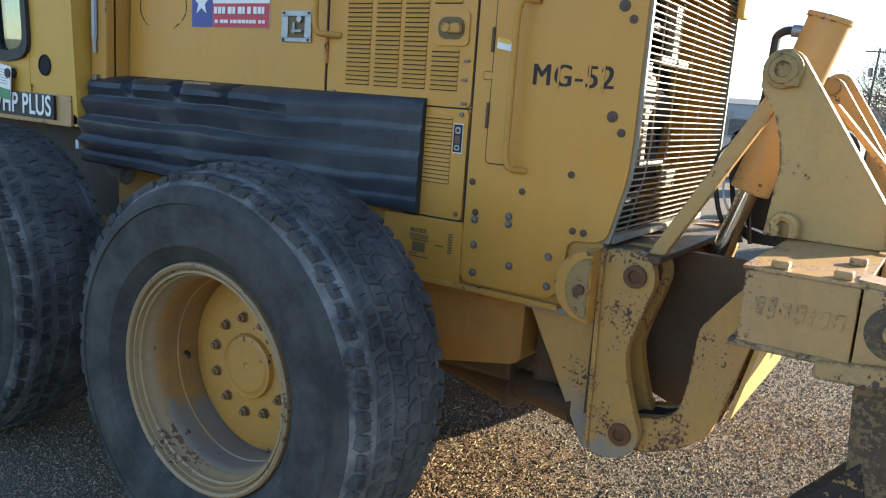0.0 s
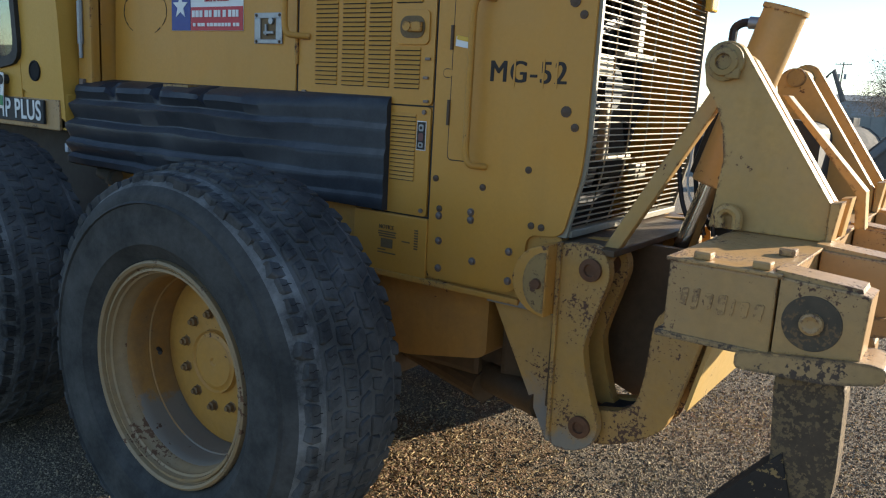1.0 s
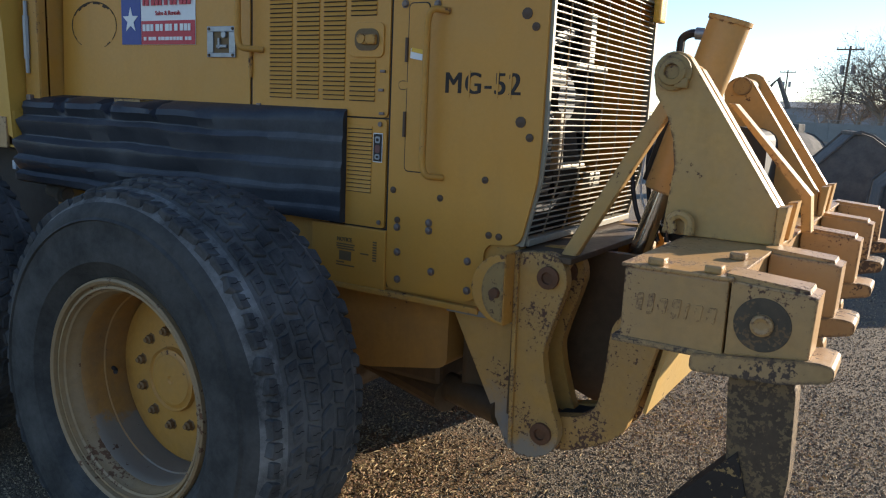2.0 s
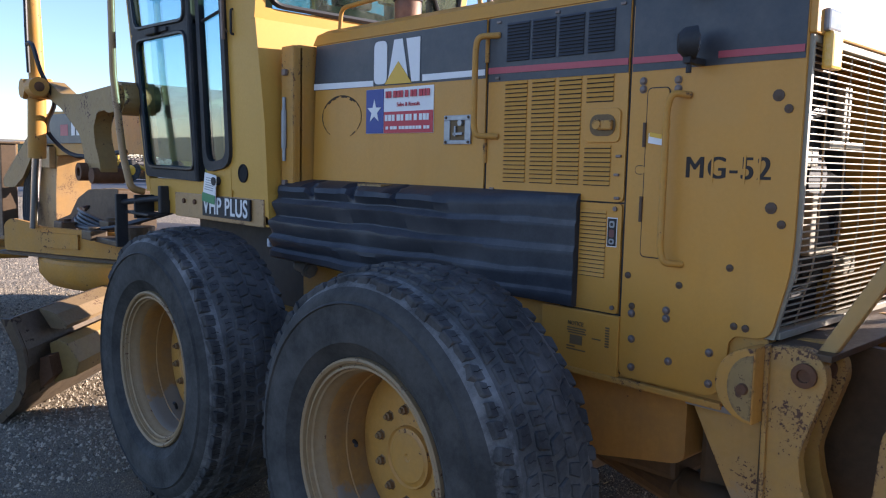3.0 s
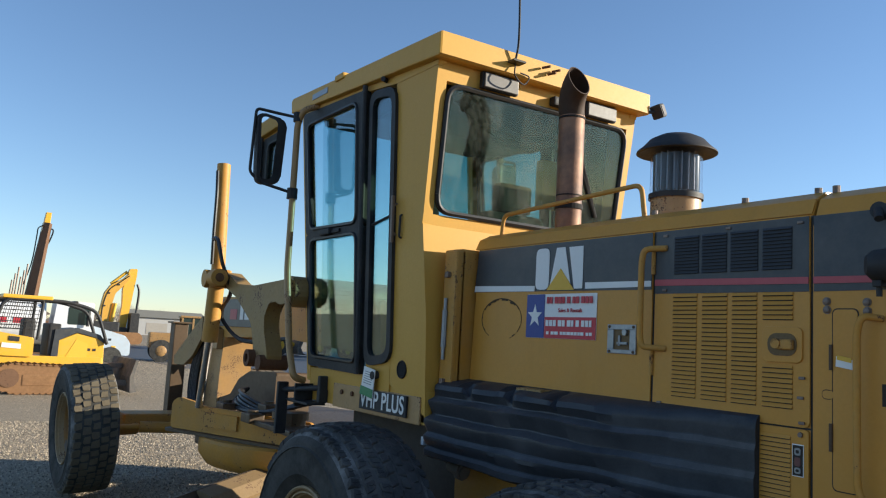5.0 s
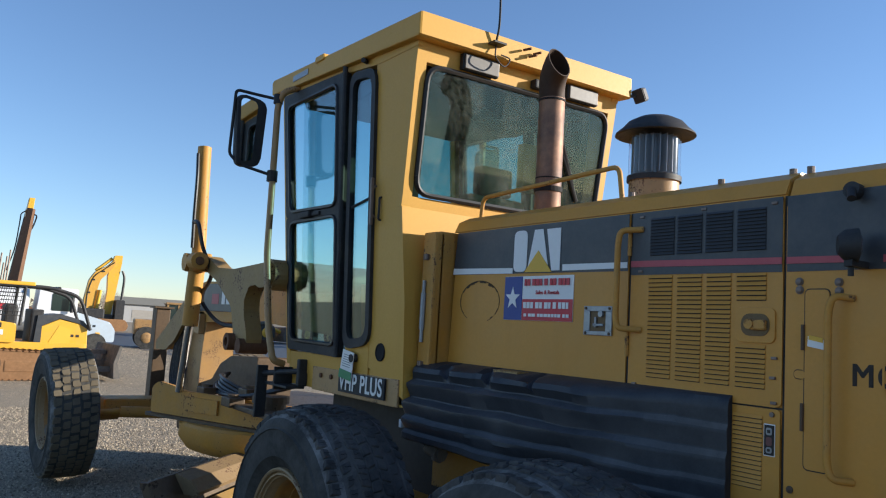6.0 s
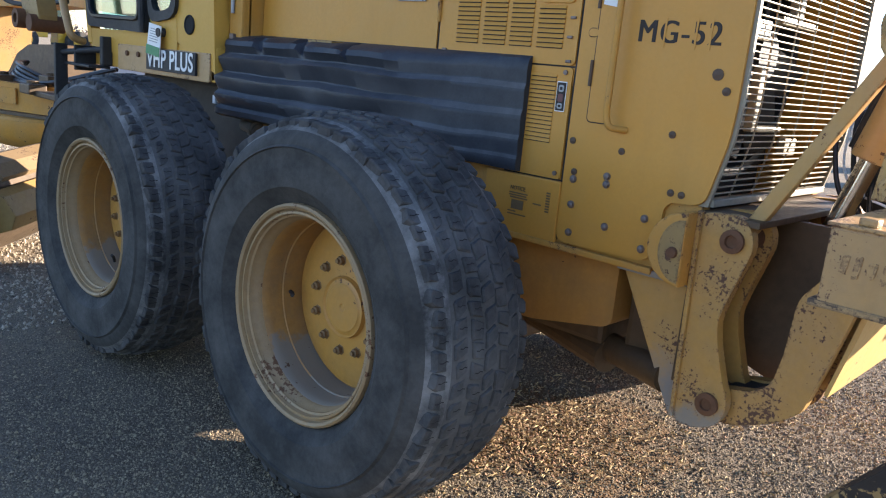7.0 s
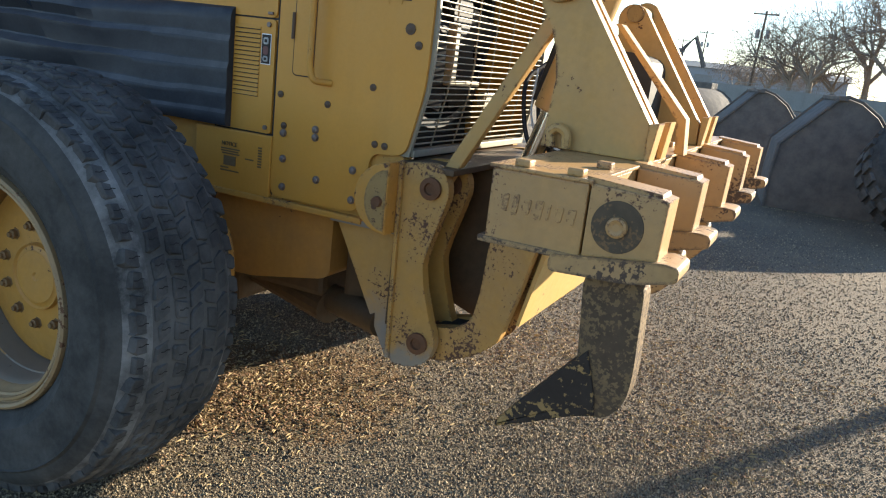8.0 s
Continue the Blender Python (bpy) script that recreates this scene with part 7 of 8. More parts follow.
# ---- the yard beyond the front wheels ----
def bulldozer(at, turn):
    """A small crawler dozer; its blade points along local x."""
    t = thing("bulldozer", "bright yellow crawler dozer with black canopy and clay-caked tracks", "bulldozer", at=at, turn=turn)
    for s in (-1, 1):
        bm = bmesh.new()
        pts = [(-1.35, 0.38), (-1.2, 0.72), (-0.9, 0.78), (0.9, 0.72), (1.2, 0.60), (1.3, 0.36), (1.1, 0.05), (-0.85, 0.02), (-1.2, 0.12)]
        plate(bm, pts, s * 0.78 - 0.22, s * 0.78 + 0.22, bevel=0.02)
        tr = part("crawler_track", bm, M_track, t, "clay-caked crawler track")
        bm = bmesh.new(); box(bm, -0.055, 0.055, -0.25, 0.25, -0.014, 0.016); box(bm, -0.008, 0.008, -0.25, 0.25, 0.016, 0.05)
        shoe = bpy.data.meshes.new("track_shoe"); bm.to_mesh(shoe); bm.free(); shoe.materials.append(M_track)
        for i in range(len(pts)):
            a, b = Vector(pts[i]), Vector(pts[(i + 1) % len(pts)])
            for k in range(max(1, int((b - a).length / 0.14))):
                p = a.lerp(b, (k + 0.5) / max(1, int((b - a).length / 0.14)))
                o = new("track_shoe", shoe)
                o.parent = tr
                o.location, o.rotation_euler = (p.x, s * 0.78, p.y), (0, -math.atan2(b.y - a.y, b.x - a.x), 0)
        for nm, px, pz, pr in (("sprocket", -1.0, 0.42, 0.24), ("idler", 1.0, 0.35, 0.2)):
            bm = bmesh.new(); rod(bm, (px, s * 0.78 - 0.24, pz), (px, s * 0.78 + 0.24, pz), pr, seg=18)
            part(nm, bm, M_orange, tr)
        bm = bmesh.new(); box(bm, -0.7, 0.8, s * 0.78 - 0.235, s * 0.78 + 0.235, 0.22, 0.52, 0.03)
        part("track_frame", bm, M_track, tr)
    bm = bmesh.new(); plate(bm, round_poly([(-1.7, 0.98), (-1.62, 1.62), (-0.45, 1.45), (-0.45, 0.95)], 0.06), -0.62, 0.62, bevel=0.03)
    part("rear_tank", bm, M_bright, t)
    bm = bmesh.new(); plate(bm, [(0.15, 0.80), (0.15, 1.40), (0.6, 1.62), (1.32, 1.48), (1.35, 0.80)], -0.52, 0.52, bevel=0.02)
    part("engine_hood", bm, M_bright, t)
    bm = bmesh.new(); plate(bm, [(0.35, 0.95), (0.9, 0.95), (0.9, 1.35), (0.6, 1.45)], -0.53, -0.525)
    part("side_grille", bm, M_tri, t)
    bm = bmesh.new(); box(bm, -1.3, 1.3, -0.56, 0.56, 0.62, 0.98, 0.02)
    part("chassis", bm, M_bright, t)
    bm = bmesh.new(); box(bm, -0.10, 0.2, -0.5, 0.5, 0.95, 1.85, 0.04); box(bm, -0.7, -0.4, -0.3, 0.3, 1.3, 1.95, 0.06)
    part("console", bm, M_black, t)
    bm = bmesh.new(); plate(bm, [(0.0, 0.98), (0.05, 1.70), (0.62, 1.76), (1.2, 1.60), (1.40, 1.36), (1.34, 1.36), (1.1, 1.52), (0.6, 1.64), (0.17, 1.42), (0.17, 0.98)], -0.545, 0.545)
    part("cowl", bm, M_stripe, t, "dark grey cowl over the hood")
    bm = bmesh.new()
    for y in (-0.6, 0.6):
        tube(bm, corner_path([(-1.45, y, 1.55), (-1.25, y, 2.45), (0.3, y, 2.45), (1.05, y, 2.25), (1.38, y, 1.35)], 0.25), 0.045, 8)
        tube(bm, [(-0.38, y, 1.4), (-0.32, y, 2.45)], 0.04, 8)
    for x in (-1.2, -0.3, 0.5):
        tube(bm, [(x, -0.6, 2.45), (x, 0.6, 2.45)], 0.04, 8)
    part("canopy_frame", bm, M_black, t, smooth=True)
    bm = bmesh.new(); box(bm, -1.3, -0.1, -0.66, 0.66, 2.46, 2.56, 0.03)
    part("canopy_roof", bm, M_bright, t)
    for y in (-0.6, 0.6):
        bm = bmesh.new()
        for k in range(9):
            tube(bm, [(-1.38 + 0.115 * k, y, 1.66), (-1.25 + 0.11 * k, y, 2.42)], 0.008, 4)
        for k in range(8):
            tube(bm, [(-1.42, y, 1.66 + 0.1 * k), (-0.36, y, 1.66 + 0.1 * k)], 0.008, 4)
        part("mesh_screen", bm, M_black, t)
    bm = bmesh.new(); plate(bm, [(1.95, 0.08), (2.12, 0.10), (2.02, 0.5), (2.12, 0.95), (2.05, 0.98), (1.92, 0.5)], -1.2, 1.2); box(bm, 1.2, 1.95, -0.85, -0.72, 0.25, 0.4); box(bm, 1.2, 1.95, 0.72, 0.85, 0.25, 0.4); box(bm, 1.3, 1.95, -0.2, 0.2, 0.7, 0.82)
    part("dozer_blade", bm, M_bucket, t)
    bm = bmesh.new(); plate(bm, [(-1.2, 1.18), (-0.75, 1.15), (-0.75, 1.28), (-1.2, 1.3)], -0.635, -0.628)
    part("side_sticker", bm, M_white, t)
    bm = bmesh.new(); plate(bm, [(-1.05, 1.36), (-0.8, 1.34), (-0.8, 1.46), (-1.05, 1.48)], -0.64, -0.632)
    part("badge", bm, M_black, t)
    for s in (-0.12, 0.02):
        bm = bmesh.new(); plate(bm, [(1.02 + s, 1.15), (1.10 + s, 1.15), (1.10 + s, 1.22), (1.02 + s, 1.22)], -0.53, -0.524)
        part("marking_bar", bm, M_ink, t)
    return t


bulldozer((-18.9, 1.05, 0), 93).scale = (0.86, 0.86, 0.86)


def truck(at, turn):
    t = thing("tank_truck", "white tank truck with pale blue-white bonnet", "truck", at=at, turn=turn)
    bm = bmesh.new(); plate(bm, round_poly([(1.0, 1.0), (1.0, 3.0), (-0.6, 3.05), (-0.75, 1.0)], 0.12), -1.1, 1.1, bevel=0.04)
    c = part("truck_cab", bm, M_whitepaint, t)
    for s in (-1.106, 1.106):
        bm = bmesh.new(); plate(bm, round_poly([(0.85, 1.95), (0.85, 2.75), (-0.1, 2.75), (-0.1, 1.95)], 0.08), s - 0.004, s + 0.004)
        part("cab_window", bm, M_darkglass, c)
    bm = bmesh.new(); plate(bm, round_poly([(1.0, 0.7), (1.0, 1.95), (2.5, 1.55), (2.75, 1.2), (2.75, 0.6)], 0.12), -0.95, 0.95, bevel=0.05)
    part("bonnet", bm, M_bonnet, t)
    for x, z in ((1.35, 1.30), (1.55, 1.30), (1.75, 1.29)):
        bm = bmesh.new(); box(bm, x, x + 0.13, -0.958, -0.945, z, z + 0.10)
        part("marking_bar", bm, M_stripe, t)
    bm = bmesh.new(); plate(bm, round_poly([(1.02, 2.0), (1.02, 2.8), (0.98, 2.8), (0.98, 2.0)], 0.01), -0.9, 0.9)
    part("windscreen", bm, M_darkglass, t)
    bm = bmesh.new(); rod(bm, (0.75, -1.25, 1.9), (0.75, -1.25, 2.6), 0.07, seg=8); rod(bm, (0.75, -1.1, 2.3), (0.75, -1.25, 2.3), 0.02, seg=6)
    part("side_mirror", bm, M_black, t)
    bm = bmesh.new(); box(bm, -7.5, 2.5, -0.45, 0.45, 0.6, 0.95, 0.02)
    part("chassis", bm, M_black, t)
    bm = bmesh.new(); rod(bm, (-7.6, 0, 1.95), (-1.0, 0, 1.95), 1.05, seg=32)
    k = part("tank", bm, M_whitepaint, t, "white cylindrical water tank", smooth=True)
    for i, w in enumerate((0.35, 0.25, 0.4, 0.3)):
        bm = bmesh.new(); box(bm, -3.3 + i * 0.5, -3.3 + i * 0.5 + w, -1.062, -1.045, 1.9, 2.15)
        part("marking_bar", bm, M_red, k)
    for x in (1.9, -4.5, -5.8):
        for s in (-1, 1):
            bm = bmesh.new(); lathe(bm, [(-0.15, 0.0), (-0.15, 0.3), (-0.14, 0.5), (0.14, 0.5), (0.15, 0.3), (0.15, 0)], 24, Matrix.Translation((x, s * 0.9, 0.5)))
            part("truck_wheel", bm, M_rubber, t, smooth=True)
    bm = bmesh.new(); box(bm, 1.9, 2.1, -0.97, -0.94, 0.95, 1.05, 0.01)
    part("indicator", bm, M_amber, t)
    return t


truck((-30.2, 3.0, 0), 88).scale = (0.78, 0.78, 0.78)


def excavator(at, turn):
    t = thing("excavator", "yellow crawler excavator with raised folded boom", "excavator", at=at, turn=turn)
    for s in (-1, 1):
        bm = bmesh.new(); plate(bm, round_poly([(-2.0, 0.05), (2.0, 0.05), (2.2, 0.5), (1.9, 0.95), (-1.9, 0.95), (-2.2, 0.5)], 0.2), s * 1.1 - 0.3, s * 1.1 + 0.3, "x", bevel=0.03)
        part("crawler_track", bm, M_track, t)
    bm = bmesh.new(); box(bm, -1.3, 1.3, -2.4, 0.4, 0.9, 1.7, 0.12)
    part("house_body", bm, M_black, t)
    bm = bmesh.new(); plate(bm, round_poly([(1.15, 2.44), (1.78, 2.45), (1.78, 0.45), (1.14, 0.44)], 0.12), 0.3, 1.3, "x", bevel=0.03)
    c = part("cab", bm, M_black, t)
    bm = bmesh.new(); plate(bm, round_poly([(-0.92, 0.98), (-0.98, 2.36), (-0.74, 3.89), (-0.35, 4.53), (0.58, 5.11), (1.0, 5.59), (1.09, 5.23), (0.57, 4.5), (0.05, 3.92), (-0.14, 3.02), (-0.38, 0.98)], 0.15), -0.3, 0.3, "x", bevel=0.02)
    bo = part("boom", bm, M_cab, t, "weathered yellow gooseneck boom")
    for k in (-0.32, 0.32):
        bm = bmesh.new(); tube(bm, [(k, -0.80, 1.6), (k, -0.78, 2.9), (k, -0.45, 4.1), (k, 0.25, 4.75), (k, 0.95, 5.35)], 0.035, 6, 4)
        part("boom_pipe", bm, M_hose, bo, smooth=True)
    for py, pz in ((-0.7, 2.9), (-0.45, 3.9), (0.2, 4.6)):
        bm = bmesh.new(); box(bm, -0.36, 0.36, py - 0.1, py + 0.1, pz - 0.06, pz + 0.06, 0.02)
        part("pipe_clamp", bm, M_black, bo)
    bm = bmesh.new(); plate(bm, round_poly([(0.96, 5.91), (1.53, 5.95), (1.51, 5.35), (1.06, 1.26), (0.46, 1.25), (0.64, 3.05), (0.57, 4.32)], 0.1), -0.25, 0.25, "x", bevel=0.02)
    sk = part("stick", bm, M_bright, t)
    bm = bmesh.new(); rod(bm, (0, 1.30, 5.2), (0, 1.12, 2.6), 0.10, seg=10)
    part("bucket_cylinder", bm, M_bright, sk, smooth=True)
    bm = bmesh.new(); plate(bm, round_poly([(0.4, 1.3), (1.1, 1.3), (1.35, 0.7), (1.0, 0.15), (0.45, 0.3), (0.3, 0.8)], 0.1), -0.5, 0.5, "x", bevel=0.03)
    part("bucket", bm, M_bucket, sk)
    for y in (-0.35, 0.35):
        bm = bmesh.new(); rod(bm, (y, -0.13, 0.98), (y, 0.11, 3.13), 0.13)
        part("boom_cylinder", bm, M_bright, t, smooth=True)
    bm = bmesh.new(); rod(bm, (0, -0.32, 4.62), (0, 0.81, 5.67), 0.12)
    part("stick_cylinder", bm, M_bright, t, smooth=True)
    bm = bmesh.new(); tube(bm, [(0.3, 1.6, 4.74), (0.3, 1.78, 4.13), (0.3, 1.71, 2.48)], 0.10, 6, 5)
    part("boom_hose", bm, M_hose, t, smooth=True)
    return t


excavator((-64.0, 10.9, 0), 0)


def drill_mast(at):
    t = thing("drill_rig", "brown steel drill mast leaning above the yard", "drill rig", at=at)
    bm = bmesh.new()
    A, B = Vector((0, 0.02, 1.2)), Vector((0, 0.46, 5.6))
    for s in (-0.3, 0.3):
        rod(bm, A + Vector((s, 0, 0)), B + Vector((s * 0.6, 0, 0)), 0.27, 0.17, seg=4)
    for i in range(12):
        p = A.lerp(B, i / 12); q = A.lerp(B, (i + 1) / 12); s = 0.3 if i % 2 else -0.3
        rod(bm, p + Vector((s, 0, 0)), q - Vector((s * 0.8, 0, 0)), 0.05, seg=5)
    part("mast", bm, M_orange, t)
    bm = bmesh.new(); plate(bm, [(0.26, 5.25), (0.52, 5.25), (0.56, 6.05), (0.36, 6.05)], -0.2, 0.2, "x", bevel=0.02)
    part("mast_head", bm, M_bright, t)
    bm = bmesh.new(); tube(bm, [(0.1, 0.30, 5.5), (0.15, 0.12, 5.35), (0.1, 0.10, 5.0), (0.1, 0.02, 3.9), (0.1, -0.2, 3.0)], 0.025, 6, 4)
    part("mast_hose", bm, M_hose, t)
    bm = bmesh.new(); tube(bm, [(0.1, 0.55, 5.4), (0.2, 0.68, 5.3), (0.1, 0.60, 4.9), (0.1, 0.46, 4.5), (0.1, 0.34, 3.6)], 0.03, 6, 4)
    part("mast_hose", bm, M_hose, t)
    bm = bmesh.new(); box(bm, -1.2, 1.2, -2.5, 2.0, -0.02, 1.6, 0.05)
    part("rig_body", bm, M_orange, t)
    for i in range(6):
        bm = bmesh.new(); rod(bm, (0.3, -0.72 + 0.10 * i, 1.5), (0.3, -0.62 + 0.10 * i, 3.15 + 0.22 * (i % 3) + 0.05 * i), 0.035, seg=6)
        part("drill_rod", bm, M_bolt, t)
    return t


drill_mast((-34.5, 2.0, 0))


def loader(at, turn, label, mat=M_bright):
    t = thing("wheel_loader", label, "wheel loader", "machines parked in the distance", at, turn)
    bm = bmesh.new(); box(bm, -2.4, -0.2, -0.9, 0.9, 0.9, 1.9, 0.08)
    part("engine_body", bm, mat, t)
    bm = bmesh.new(); plate(bm, round_poly([(-0.4, 1.3), (-0.4, 3.0), (0.9, 3.0), (1.1, 1.3)], 0.1), -0.7, 0.7, bevel=0.03)
    lc = part("cab", bm, M_darkglass, t)
    for x, y in ((-0.4, -0.7), (0.3, -0.7), (1.0, -0.7), (-0.4, 0.7), (1.0, 0.7)):
        bm = bmesh.new(); box(bm, x - 0.06, x + 0.06, y - 0.04, y + 0.04, 1.3, 3.0, 0.01)
        part("cab_post", bm, mat, lc)
    bm = bmesh.new(); box(bm, -0.55, 1.1, -0.8, 0.8, 2.96, 3.1, 0.04)
    part("cab_roof", bm, mat, lc)
    bm = bmesh.new(); box(bm, 0.6, 2.4, -0.5, 0.5, 0.6, 1.3, 0.05); rod(bm, (1.2, -0.5, 1.5), (3.2, -0.5, 0.7), 0.14, seg=6); rod(bm, (1.2, 0.5, 1.5), (3.2, 0.5, 0.7), 0.14, seg=6)
    part("lift_arms", bm, mat, t)
    bm = bmesh.new(); plate(bm, [(3.0, 0.1), (4.0, 0.08), (3.4, 0.2), (3.2, 0.6), (3.4, 1.15), (3.1, 1.1), (2.95, 0.5)], -1.3, 1.3)
    part("bucket", bm, M_bucket, t)
    for x in (-1.6, 1.6):
        for s in (-1, 1):
            bm = bmesh.new(); lathe(bm, [(-0.22, 0), (-0.22, 0.4), (-0.2, 0.72), (0.2, 0.72), (0.22, 0.4), (0.22, 0)], 24, Matrix.Translation((x, s * 0.95, 0.72)))
            lw = part("loader_wheel", bm, M_rubber, t, smooth=True)
            bm = bmesh.new(); lathe(bm, [(-0.25, 0), (-0.25, 0.30), (-0.21, 0.36), (0.21, 0.36), (0.25, 0.30), (0.25, 0)], 20, Matrix.Translation((x, s * 0.95, 0.72)))
            part("rim", bm, mat, lw, smooth=True)
    return t


loader((-36.0, 9.0, 0), 80, "weathered yellow wheel loader parked across the yard", M_worn).scale = (0.7, 0.7, 0.7)
loader((-52.0, 18.0, 0), 95, "yellow wheel loader far across the yard")
loader((-48.0, 23.5, 0), 10, "yellow wheel loader beyond the blue-grey road")
loader((-40.0, 24.5, 0), 40, "yellow wheel loader near the far road")

bm = bmesh.new()
plate(bm, [(-24, 8), (-60, 6), (-70, 60), (-20, 60)], 0.004, 0.008, "z")
tagged(part("road", bm, surface("shaded_asphalt", (0.06, 0.065, 0.075), 0.6, grain=3, vary=0.15, bump=0.05)), "smooth blue-grey asphalt beyond the gravel", "road", kind="structure")


def shed(at, turn, sx, sy, h, label):
    t = thing("warehouse", label, "building", "low buildings far off", at, turn)
    bm = bmesh.new(); box(bm, -sx / 2, sx / 2, -sy / 2, sy / 2, 0, h, 0.05)
    part("wall", bm, M_conc, t)
    bm = bmesh.new(); plate(bm, [(-sy / 2 - 0.4, h), (sy / 2 + 0.4, h), (0, h + 1.1)], -sx / 2 - 0.4, sx / 2 + 0.4, "x")
    part("roof", bm, M_galv, t)
    for i in range(int(sx / 7)):
        bm = bmesh.new(); box(bm, -sx / 2 + 2 + i * 7, -sx / 2 + 5 + i * 7, -sy / 2 - 0.03, -sy / 2, 0.2, h * 0.7)
        part("shed_door", bm, M_fence, t)


shed((-122, 29.2, 0), 90, 10.6, 8, 2.6, "long white warehouse on the horizon")
shed((-18, 150, 0), 0, 40, 14, 4.0, "pale low building behind the trees")


def far_woods():
    """A low uneven belt of brush along the horizon."""
    rw = random.Random(31)
    vs, fs = [], []
    for i in range(5200):
        y = rw.uniform(-70, 190)
        x = -205 + rw.uniform(-9, 9)
        hmax = 3.1 + 0.9 * math.sin(y * 0.13) + 0.7 * math.sin(y * 0.41 + 1.0)
        z, r = hmax * rw.random() ** 0.7, rw.uniform(0.25, 0.7)
        base = len(vs)
        for k in range(4):
            u = Vector((rw.gauss(0, 1), rw.gauss(0, 1), rw.gauss(0, 1))).normalized() * r
            vs.append((x + u.x, y + u.y, max(0.0, z + u.z)))
        fs += [(base, base + 1, base + 2), (base, base + 2, base + 3), (base, base + 1, base + 3), (base + 1, base + 2, base + 3)]
    me = bpy.data.meshes.new("far_woods")
    me.from_pydata(vs, [], fs)
    me.materials.append(surface("dry_brush", (0.17, 0.14, 0.115), 0.95, grain=3, vary=0.3))
    tagged(new("far_woods", me), "low leafless brush along the horizon", "woods", kind="stuff")


far_woods()


# ---- bare trees, poles and fence along the far edge ----
def bare_tree(name, seed, height, at, label, group, leaves=0.0):
    """A spreading oak: short trunk, wide limbs, a haze of fine twigs, some dead leaves that never fell."""
    rt = random.Random(seed)
    t = thing(name, label, "tree", group, at)
    trunk, crown = bmesh.new(), bmesh.new()
    tips = []

    def grow(bm, p, d, length, r, level):
        q = p + d * length
        rod(bm, p, q, r, r * 0.7, seg=7 if level < 2 else 3, caps=False)
        if level >= 6:
            tips.append(q)
            return
        kids = 5 if level == 0 else 3 if level < 5 else rt.choice((2, 3))
        for k in range(kids):
            side_v = d.orthogonal().normalized()
            side_v.rotate(Matrix.Rotation(rt.uniform(-0.6, 0.6) + k * 6.283 / kids, 3, d))
            spread = rt.uniform(0.75, 1.2) if level == 0 else rt.uniform(0.35, 0.95)
            nd = (d * rt.uniform(0.6, 1.0) + side_v * spread + Vector((0, 0, 0.16 - 0.05 * level)) + Vector((rt.uniform(-0.2, 0.2), rt.uniform(-0.2, 0.2), 0))).normalized()
            grow(trunk if level < 1 else crown, p.lerp(q, rt.uniform(0.55, 1.0)), nd, length * rt.uniform(0.66, 0.90), max(0.010, r * rt.uniform(0.46, 0.64)), level + 1)

    grow(trunk, Vector((0, 0, -0.1)), Vector((rt.uniform(-0.1, 0.1), 0, 1)).normalized(), height * 0.26, height * 0.021, 0)
    part("trunk", trunk, M_bark, t, smooth=True)
    part("crown", crown, M_bark, t)
    if leaves:
        bm = bmesh.new()
        for q in tips:
            if rt.random() < leaves:
                c = q + Vector((rt.uniform(-0.2, 0.2), rt.uniform(-0.2, 0.2), rt.uniform(-0.2, 0.1)))
                u = Vector((rt.gauss(0, 1), rt.gauss(0, 1), rt.gauss(0, 1))).normalized()
                v = u.orthogonal().normalized() * rt.uniform(0.04, 0.08)
                u = u * rt.uniform(0.05, 0.11)
                bm.faces.new([bm.verts.new(c + w) for w in (u, v, -u, -v)])
        part("dead_leaves", bm, M_leaf, t, "clinging brown dead leaves")
    return t


protos = [bare_tree("tree", 11 + i, h, (x, y, 0), "leafless grey-brown winter oak beyond the yard fence", "bare trees along the fence", lv) for i, (h, x, y, lv) in enumerate(((20.0, 6.0, 84, 0.0), (13.5, -3.5, 90, 0.8), (23.0, 13.5, 82, 0.2)))]
rt = random.Random(5)
for i, (x, y, s) in enumerate(((-6.0, 97, 0.75), (-9.5, 106, 0.6), (8.0, 92, 0.95), (0.6, 97, 0.85), (-1.5, 88, 0.85), (15.5, 84, 1.0), (19.5, 90, 1.1), (-12.5, 118, 0.5), (12.0, 100, 0.9), (-2.0, 104, 0.9), (4.0, 104, 0.9), (24.0, 86, 1.0), (-7.5, 112, 0.7))):
    copy_thing(protos[(1, 1, 2, 1, 0, 2, 0, 1, 0, 1, 2, 0, 1)[i]], Matrix.Translation((x, y, 0)) @ Matrix.Rotation(rt.uniform(0, 6.28), 4, "Z") @ Matrix.Scale(s, 4))
for i, (x, y, s) in enumerate(((-150, 27, 0.34), (-158, 31, 0.30), (-150, 36, 0.36), (-140, 52, 0.4))):
    copy_thing(protos[(i % 2) * 2], Matrix.Translation((x, y, 0)) @ Matrix.Rotation(rt.uniform(0, 6.28), 4, "Z") @ Matrix.Scale(s, 4))


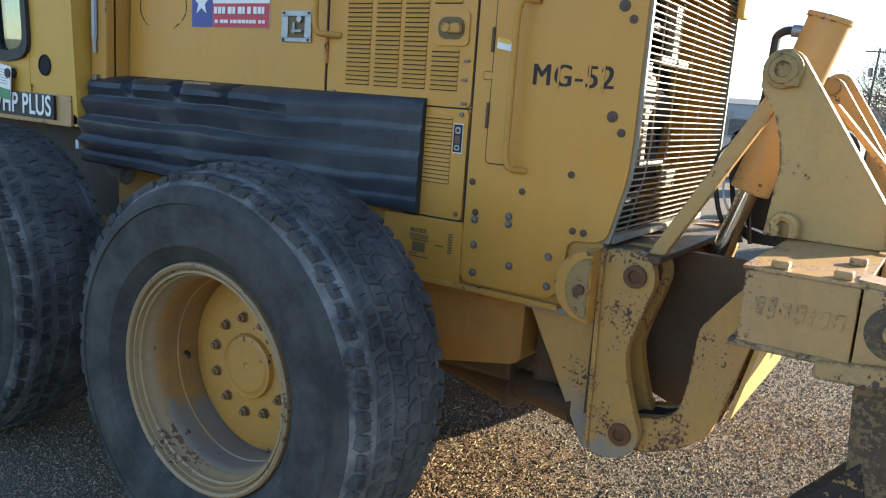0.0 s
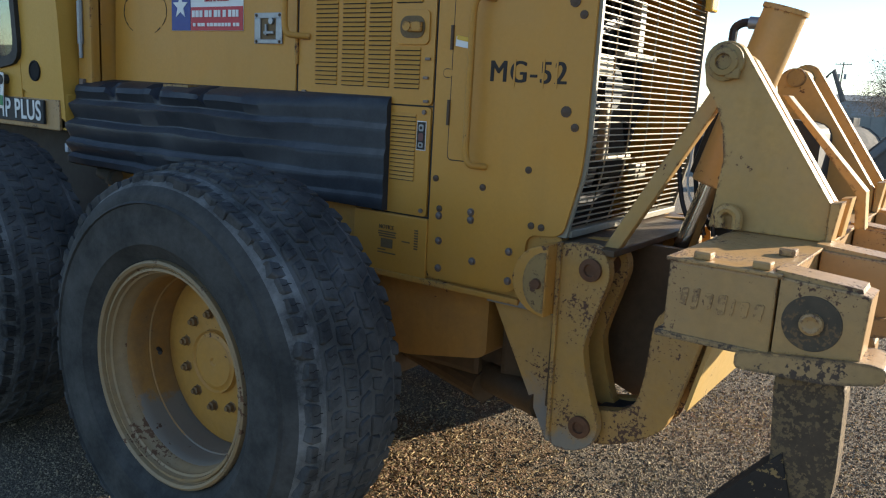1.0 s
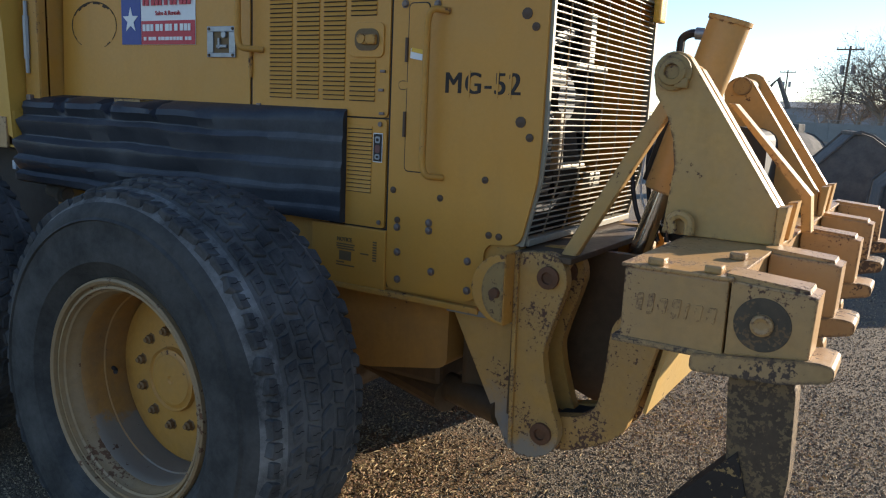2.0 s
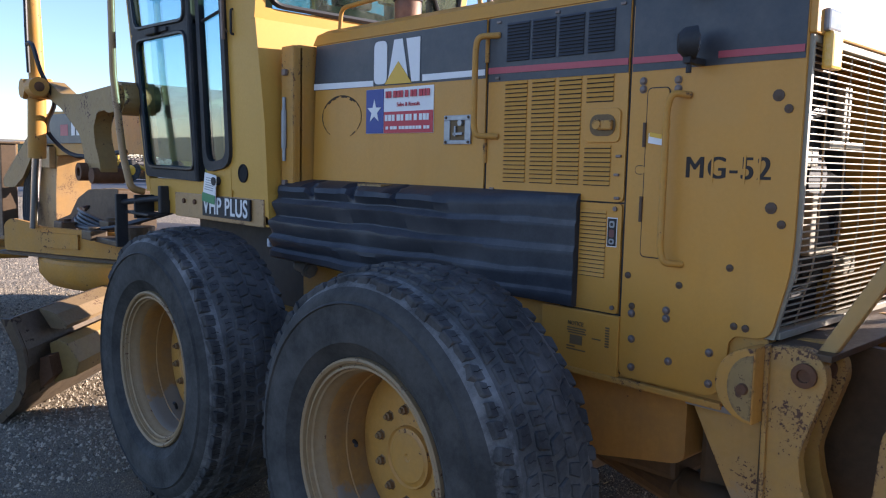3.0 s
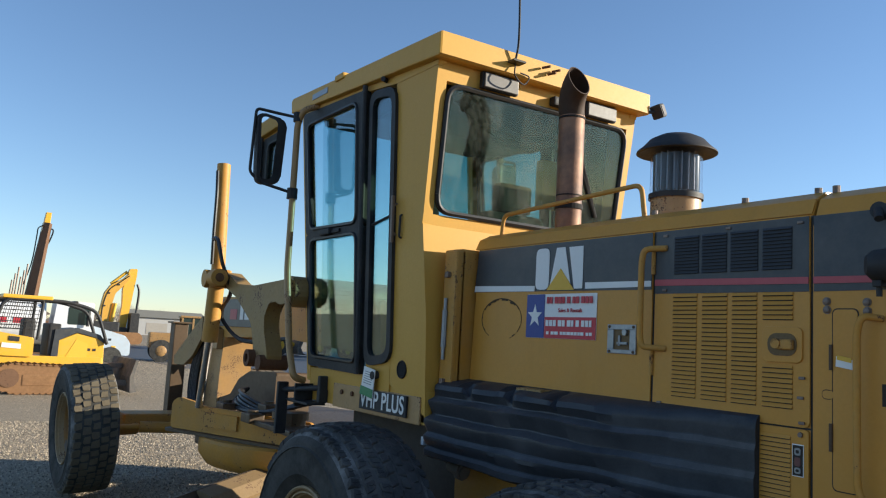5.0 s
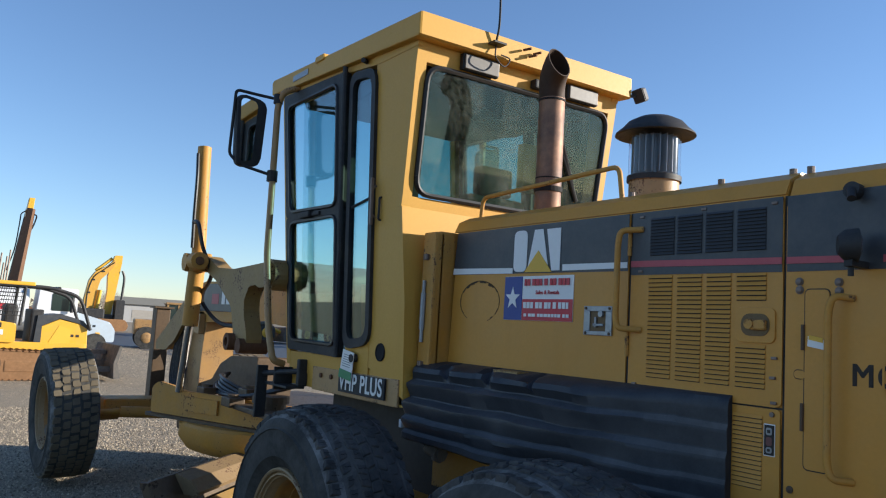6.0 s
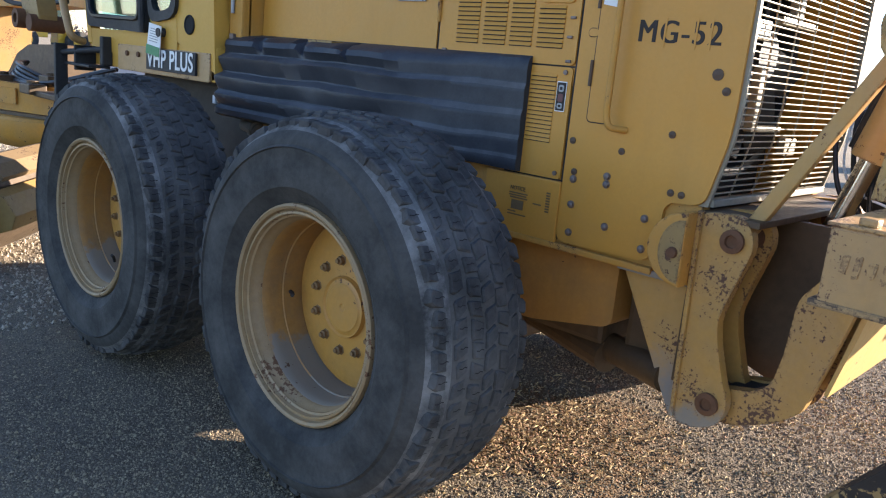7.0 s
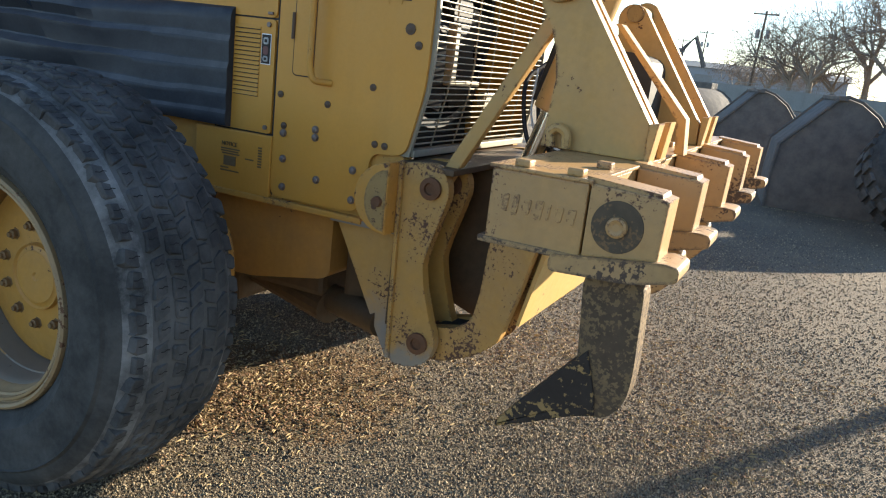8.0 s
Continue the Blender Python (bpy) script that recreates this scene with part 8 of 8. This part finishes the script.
def utility_pole(at, h, lean_deg):
    t = thing("utility_pole", "weathered wooden utility pole with crossarm and transformers", "utility pole", "poles along the road", at)
    bm = bmesh.new(); rod(bm, (0, 0, -0.2), (h * math.tan(radians(lean_deg)), 0, h), 0.16, 0.11, seg=10)
    part("pole", bm, M_wood, t, smooth=True)
    tx = h * math.tan(radians(lean_deg))
    bm = bmesh.new(); box(bm, tx - 1.3, tx + 1.3, -0.08, 0.08, h - 0.45, h - 0.3)
    part("crossarm", bm, M_wood, t)
    for k in (-1.2, -0.5, 0.5, 1.2):
        bm = bmesh.new(); rod(bm, (tx + k, 0, h - 0.3), (tx + k, 0, h - 0.1), 0.05, seg=8)
        part("insulator", bm, M_galv, t)
    for k in (-0.5, 0.55):
        bm = bmesh.new(); rod(bm, (tx + k, -0.3, h - 2.9), (tx + k, -0.3, h - 2.0), 0.24, seg=14)
        part("transformer", bm, M_latch, t, smooth=True)
    return t


utility_pole((-7.6, 92.0, 0), 9.6, 2.0)
utility_pole((-22.5, 150.0, 0), 10.5, 1.0)
# Unseen post, added only to cast the narrow shadow across the gravel.
post = thing("shadow_post", "unseen slim post added to cast a shadow over the gravel", "post", at=(5.15, 7.5, 0.07))
bm = bmesh.new(); rod(bm, (0, 0, -0.1), (0, 0, 2.75), 0.058, seg=12)
part("post_shaft", bm, M_latch, post, smooth=True)
bm = bmesh.new(); lathe(bm, [(2.74, 0.064), (2.78, 0.060), (2.80, 0.03), (2.80, 0.0)], 12, Matrix(((1, 0, 0, 0), (0, 0, 1, 0), (0, 1, 0, 0), (0, 0, 0, 1))))
part("post_cap", bm, M_latch, post, smooth=True)
utility_pole((-31.0, 175.0, 0), 10.0, 1.0)
bm = bmesh.new()
for i in range(60):
    x = -30 + i * 1.0
    box(bm, x - 0.03, x + 0.03, 69.97, 70.03, 0, 1.9)
for z in (0.1, 1.0, 1.85):
    box(bm, -30, 30, 69.99, 70.01, z - 0.02, z + 0.02)
box(bm, -30, 30, 70.03, 70.05, 0.05, 1.6)
tagged(part("fence", bm, M_fence), "grey boundary fence below the trees", "fence", kind="structure")


def loader_bucket(at, turn, s, label, wide=0.62):
    """A spare bucket lying on its back: curved shell, end plates, edge bead."""
    t = thing("spare_bucket", label, "bucket", "spare buckets on the ground", at, turn)
    pr = [(-1.05, 0.0), (-1.10, 0.35), (-1.05, 0.70), (-0.88, 1.02), (-0.58, 1.26), (-0.25, 1.40), (0.02, 1.45), (0.14, 1.43), (0.62, 1.10), (1.05, 0.82), (1.10, 0.45), (1.12, 0.0)]
    pr = [(-x * s * wide, z * s) for x, z in pr[::-1]]
    bm = bmesh.new(); plate(bm, pr, -0.7 * s, 0.7 * s, bevel=0.05)
    part("bucket_shell", bm, M_bucket, t, smooth=True)
    for y in (-0.72 * s, 0.72 * s):
        bm = bmesh.new(); tube(bm, [(x * 1.01, y, z * 1.01) for x, z in pr], 0.018, 6)
        part("edge_bead", bm, M_bucket, t)
    bm = bmesh.new(); box(bm, -0.12 * s, 0.0, -0.74 * s, 0.74 * s, 1.41 * s, 1.462 * s, 0.01)
    part("cutting_edge", bm, M_bucket, t)
    return t


loader_bucket((0.75, 12.6, 0.03), 12, 0.98, "dark steel bucket lying on the gravel")
loader_bucket((1.95, 9.9, 0.03), 8, 1.0, "dark steel bucket with a pale worn edge")
loader_bucket((3.9, 10.6, 0.03), 15, 1.0, "dark steel bucket half in shade")
loader_bucket((-0.8, 17.0, 0.03), -20, 0.9, "dark steel bucket by the fence side")
loader_bucket((-2.4, 20.0, 0), 30, 0.8, "small dark steel bucket further back")
spare = thing("loose_tyre", "old black earthmover tyre leaning on the gravel", "tyre", at=(3.0, 8.3, 0.75), turn=20)
bm = bmesh.new()
lathe(bm, [(-0.20, 0.36), (-0.25, 0.45), (-0.27, 0.56), (-0.24, 0.66), (-0.15, 0.71), (0.15, 0.71), (0.24, 0.66), (0.27, 0.56), (0.25, 0.45), (0.20, 0.36), (0.10, 0.40), (-0.10, 0.40)], 40, pose(0, 0, 0, -38, 0, 0), close=True)
part("tyre_carcass", bm, M_rubber, spare, smooth=True)
bm = bmesh.new()
for i in range(30):
    for k in (-1, 1):
        box(bm, 0.70, 0.735, k * 0.09 - 0.075, k * 0.09 + 0.075, -0.045, 0.045, 0, pose(0, 0, 0, -38, 0, 0) @ pose(0, 0, 0, 0, 12 * i + 6 * (k > 0), 0))
tagged(part("tyre_tread", bm, M_tread, spare), kind="stuff")
crane = thing("boom_truck", "dark service truck with a folded knuckle boom", "truck", at=(-6.0, 40.0, 0))
bm = bmesh.new(); box(bm, -2.2, 2.2, -1.0, 1.0, 0.7, 1.5, 0.05)
part("truck_bed", bm, M_bucket, crane)
bm = bmesh.new(); tube(bm, [(0.3, 0, 1.5), (0.3, 0, 2.9), (0.9, 0, 3.6), (1.5, 0, 2.2)], 0.12, 6)
part("knuckle_boom", bm, M_bucket, crane)
for x in (-1.5, 1.5):
    for s in (-1, 1):
        bm = bmesh.new(); lathe(bm, [(-0.15, 0.0), (-0.15, 0.5), (0.15, 0.5), (0.15, 0)], 20, Matrix.Translation((x, s * 0.85, 0.5)))
        part("truck_wheel", bm, M_rubber, crane, smooth=True)
